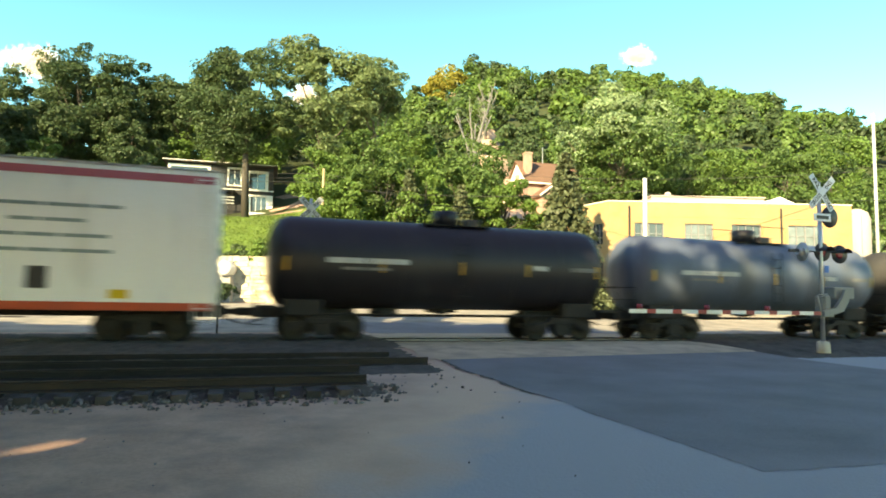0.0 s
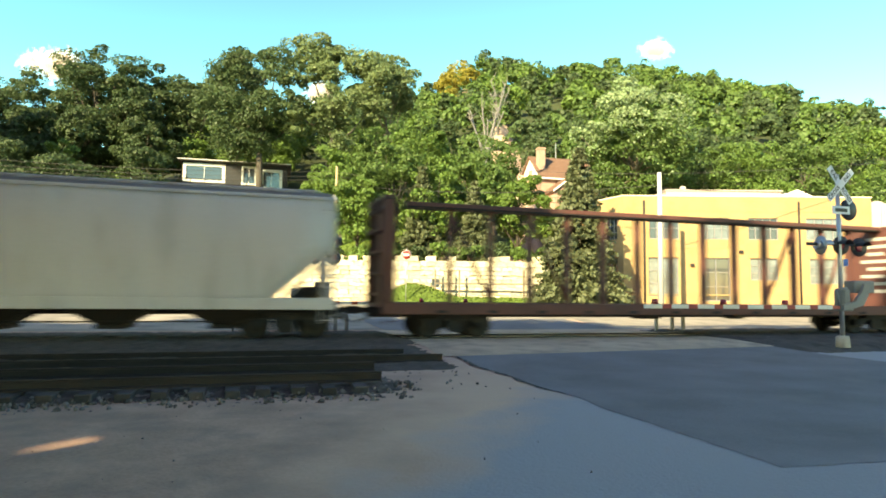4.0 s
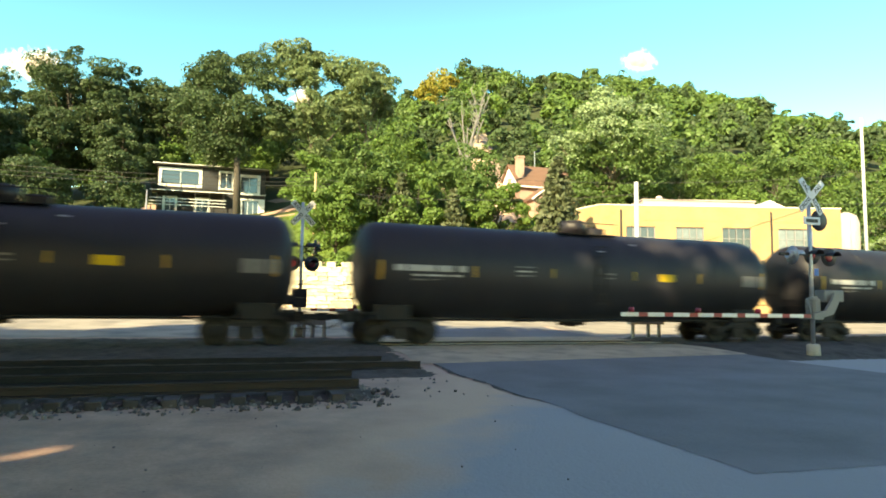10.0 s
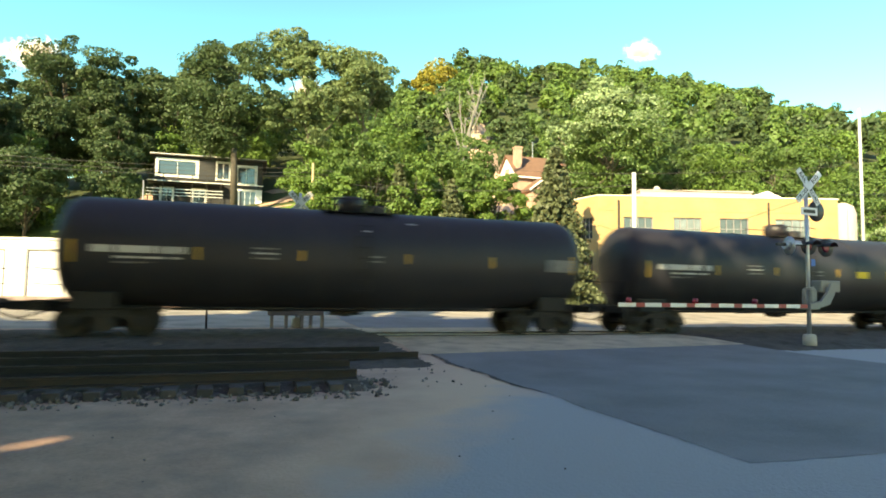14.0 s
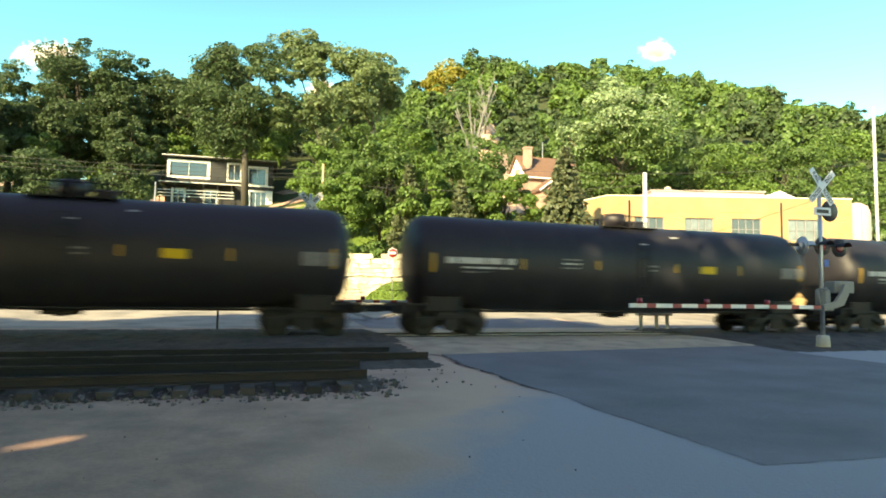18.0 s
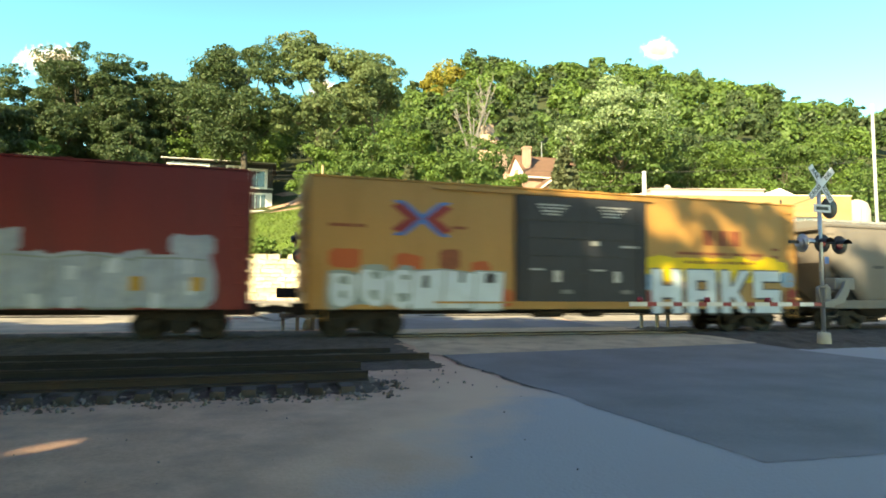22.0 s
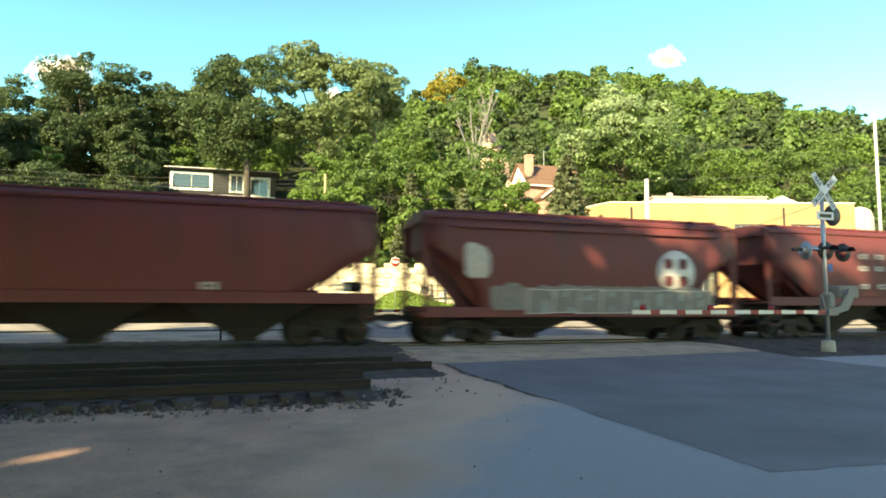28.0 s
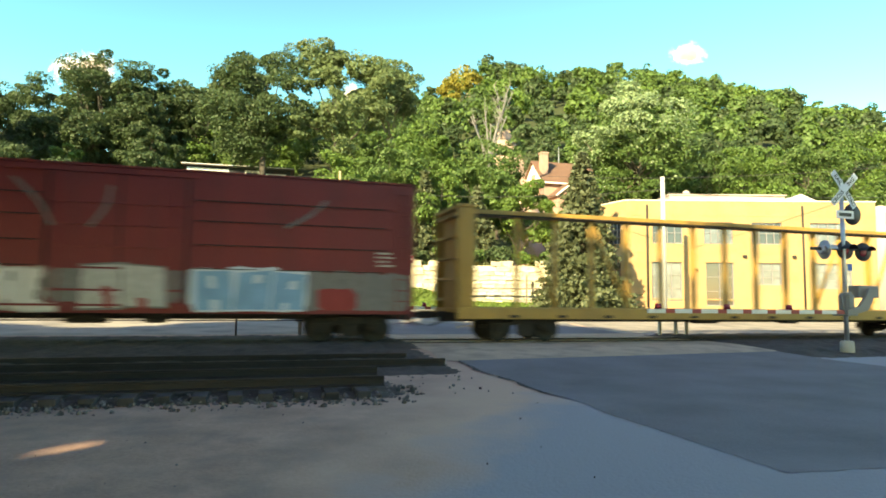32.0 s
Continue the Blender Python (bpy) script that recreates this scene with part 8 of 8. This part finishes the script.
def bare_tree(x, y, h, seed):
    rng = random.Random(seed)
    t = thing("bare_tree", Matrix.Translation((x, y, float(ground_z(x, y)))), "bare grey-trunked tree with forked limbs", "tree", "trees")
    bm = bm_new()
    cyl(bm, (0, 0, 0), (0.2, 0, h * 0.45), 0.3, 0.22, 8)
    for k in range(9):
        a = Vector((0.2, 0, h * rng.uniform(0.3, 0.55)))
        b = a + Vector((rng.uniform(-2.4, 2.4), rng.uniform(-1, 1), h * rng.uniform(0.25, 0.5)))
        cyl(bm, a, b, 0.13, 0.07, 6)
        for j in range(3):
            c = a.lerp(b, rng.uniform(0.4, 1))
            cyl(bm, c, c + Vector((rng.uniform(-1.2, 1.2), rng.uniform(-0.8, 0.8), rng.uniform(0.6, 2.2))), 0.06, 0.02, 5)
    part("trunk", bm, "bark_grey", t)


bare_tree(3.4, 78, 15, 3)
bare_tree(8.5, 130, 14, 4)


def bush(x, y, w, h, leaf, seed, label):
    rng = np.random.default_rng(seed)
    t = thing("bush", Matrix.Translation((x, y, float(ground_z(x, y)))), label, "bush", "bushes")
    c, r = blobs(rng, (0, 0, h * 0.45), (w / 2, w / 2, h * 0.5), 9, low=-0.4, lump=0.5)
    pts, nor = crown_points(rng, c, r, 130 if w < 4 else 220)
    v, f = leaf_quads(pts, 0.13 if w < 4 else 0.24, rng, nor)
    part("foliage", raw("foliage", v, f, leaf), leaf, t)
    bm = bm_new()
    for k in range(5):
        cyl(bm, (0.1 * k - 0.2, 0, 0), tuple(c[k] * 0.9), 0.03, 0.012, 5)
    part("stem", bm, "bark_dark", t)


bush(-15.0, 42.0, 2.6, 1.5, "leaf_oak", 50, "dark green rounded bush near the dumpster")
bush(-19.0, 46.2, 2.6, 2.2, "leaf_bright", 51, "bright bush against the stone wall")
for i in range(15):
    bush(-21 + i * 2.2, 48.6 + (i % 3) * 0.5, 2.2, 1.2 + 0.5 * (i % 2), ("leaf_bright", "leaf_wood", "leaf_oak")[i % 3], 60 + i, "leafy growth hanging over the stone wall")

# oaks added out of view on the left, to shade the lower woods
for i, (x, y, h, w) in enumerate(((-60, 62, 28, 12), (-66, 74, 27, 10), (-70, 68, 29, 11), (-77, 74, 29, 12), (-87, 81, 28, 13))):
    tree(x, y, h, w, "leaf_oak", 300 + i, "unseen tall oak added left of the view to shade the slope", count=60, per=150, size=0.45, trunk_share=0.1, thick=0.5, lump=0.30)

# undergrowth below the oaks and round the house
rng = random.Random(31)
for i in range(30):
    x = -44 - 40 * rng.random() if i < 18 else -46 + 22 * rng.random()
    y = (66 + 14 * rng.random()) if i < 18 else 94 + 6 * rng.random()
    bush(x, y, rng.uniform(5, 8), rng.uniform(2.5, 4.5) if i < 18 else rng.uniform(7, 11), ("leaf_oak", "leaf_wood", "leaf_bright")[i % 3] if i < 18 else "leaf_bright", 120 + i, "tall leafy undergrowth on the slope")


def grass_slope():
    """Blades and weeds on the sunlit bank above the wall."""
    rng = np.random.default_rng(9)
    n = 34000
    x, y = rng.uniform(-34, -6, n), rng.uniform(48.8, 80, n)
    p = np.stack([x, y, ground_z(x, y) + rng.uniform(0.0, 0.13, n)], 1)
    v, f = leaf_quads(p, 0.10, rng)
    tagged(new("grass", raw("grass", v, f, "grass")), "bright sunlit grass and weeds on the bank", "grass", kind="stuff")
    xs, ys = np.linspace(-90, -5, 80), np.linspace(48.7, 84, 40)
    tagged(new("bank", grid_sheet("bank", xs, ys, lambda a, b: ground_z(a, b) + 0.03, "grass")), "sunlit grassy bank above the stone wall", "ground", kind="structure")
    xs, ys = spaced((-400, 20), (-120, 6), (180, 20), (500, 1)), spaced((62, 3), (280, 20), (600, 1))
    keep = lambda a, b: ground_z(a, b) + np.where((b < 86) & (a < -3), -0.05, 0.05)
    tagged(new("forest_floor", grid_sheet("forest_floor", xs, ys, keep, "forest_floor")), "shaded leaf-littered floor of the wooded bluff", "ground", kind="structure")


grass_slope()


def low_bank():
    """A low grassed mound at the foot of the stone wall."""
    def height(x, y):
        up = 0.35 + 0.95 * smooth(0.5, -3.2, x)
        return ground_z(x, y) + up * smooth(43.4, 46.4, y) * smooth(-6.5, -3.6, x) * smooth(9.8, 8.8, x) + 0.012
    xs, ys = np.linspace(-6.5, 9.8, 60), np.linspace(43.4, 47.1, 24)
    tagged(new("low_bank", grid_sheet("low_bank", xs, ys, height, "grass")), "low grassed bank at the foot of the stone wall", "ground", kind="structure")
    rng = np.random.default_rng(19)
    x, y = rng.uniform(-5.5, 9.5, 5000), rng.uniform(44.0, 47.0, 5000)
    v, f = leaf_quads(np.stack([x, y, height(x, y) + rng.uniform(0, 0.1, 5000)], 1), 0.09, rng)
    tagged(new("grass", raw("grass", v, f, "grass")), "short sunlit grass on the low bank", "grass", kind="stuff")


low_bank()

# gaps cut through the unseen crowns along the sun's rays, to set flecks of sun on the yard: a place on the ground and a
# half-width
FLECKS = [((-4.15, 7.03, -0.25), 0.12), ((6.0, 9.7, -0.24), 0.07), ((-5.7, 13.8, 0.0), 0.12), ((-4.8, 13.85, 0.0), 0.12)]
# and the larger ones that fall on the sides of the passing cars: metres along the track, height, half-width
for q, z, wide in ((11.9, 3.0, 0.24), (12.0, 3.5, 0.12), (14.5, 4.1, 0.26), (15.3, 3.9, 0.17), (17.1, 3.5, 0.19), (17.9, 3.8, 0.20), (15.3, 2.25, 0.30), (14.7, 2.15, 0.16), (19.0, 3.1, 0.12), (19.3, 2.75, 0.14), (21.2, 2.95, 0.28), (21.6, 2.3, 0.2), (16.9, 1.55, 0.14), (22.6, 3.6, 0.4), (24.0, 3.0, 0.4)):
    FLECKS.append((tuple(at(q, AXIS - 1.56, z)), wide - 0.17))
# ---- tall trees added out of view, behind and beside the camera, which keep the yard and the tracks in shade ----
for i, (x, y, h, w) in enumerate(((-41, -11, 25, 12), (-34, -12, 25, 12), (-28, -11.5, 25, 12), (-22, -12, 25, 12), (-17.5, -11.5, 27.5, 11), (-8.0, -13, 29, 11), (-1, -12, 24, 11), (9, -13, 22, 11), (-13.5, -19, 31.5, 13), (-25, -19, 30, 13), (-37, -19, 28, 13), (3, -20, 25, 13), (-15, 0.5, 19, 11), (-23, -3, 21, 12), (-14, -5, 20, 10), (-12.5, -12, 28, 10), (-21, -15, 29, 11), (-6, -20, 31, 13), (-4.8, -12.5, 23.5, 9), (4.5, -12, 23, 9), (13, -14, 23, 10), (-9.5, -4.5, 16, 8), (-12, 5.0, 17, 9.5), (-18.5, 9, 18, 11))):
    tree(x, y, h, w, "leaf_shade", 200 + i, "unseen tall leafy tree added to shade the yard", count=46, per=120 if x < -14 else 160, size=0.6 if x < -14 else 0.42, trunk_share=0.16, thick=0.45, lump=0.33, base=-0.25, shape=0.97, gaps=FLECKS)


# ---- clouds ----
def cloud(x, y, z, w, h, seed):
    """A soft heap of thin white shreds."""
    rng = np.random.default_rng(seed)
    heaps = rng.normal(size=(7, 3)) * np.array((0.22 * w, 8, 0.16 * h))
    pts = np.concatenate([q + rng.normal(size=(220, 3)) * np.array((0.17 * w, 10, 0.17 * h)) * rng.uniform(0.5, 1.0) for q in heaps])
    v, f = leaf_quads(pts, 0.085 * h + 2.5, rng)
    ob = new("cloud", raw("cloud", v, f, "cloud"))
    ob.matrix_basis = Matrix.Translation((x, y, z))
    return tagged(ob, "small white fair-weather cloud drifting", "cloud", "clouds", "stuff")


CLOUDS = [(cloud(480, 1500, 612, 70, 55, 1), (480, 1500, 612)), (cloud(-1005, 1500, 566, 150, 95, 2), (-1010, 1500, 566)), (cloud(-345, 1500, 500, 60, 70, 5), (-345, 1500, 500))]


# ---- what moves ----
def motions():
    for car, mid, length in CARS:
        walk(car, [(t, Matrix.Translation(at(mid - SPEED * t, AXIS)) @ pose(0, 0, 0, 0, 0, TURN)) for t in (0.0, 8.0, 16.0, 24.0, 32.0)])
        # the wheels are rolled while their car is near
        t0, t1 = max(0.0, (mid - 46) / SPEED), min(32.0, (mid + 26) / SPEED)
        f0, f1 = math.ceil(t0 * FPS), math.floor(t1 * FPS)
        for truck in car.children:
            if not truck.name.startswith("truck"):
                continue
            for w in truck.children:
                rows, step = [], SPEED / FPS / WHEEL_R
                times = [k / FPS for k in range(f0, f1 + 1)]
                if times and times[0] > 0:
                    times.insert(0, 0.0)
                if times and times[-1] < 32:
                    times.append(32.0)
                for t in times or (0.0, 32.0):
                    k = min(max(round(t * FPS), f0), max(f0, f1)) - f0
                    rows.append((t, Matrix.Translation(w.location) @ Matrix.Rotation(-k * step, 4, "Y")))
                walk(w, rows)
    for c, (x, y, z) in CLOUDS:
        walk(c, [(t, pose(x + 2.6 * t, y, z)) for t in (0.0, 16.0, 32.0)])


motions()
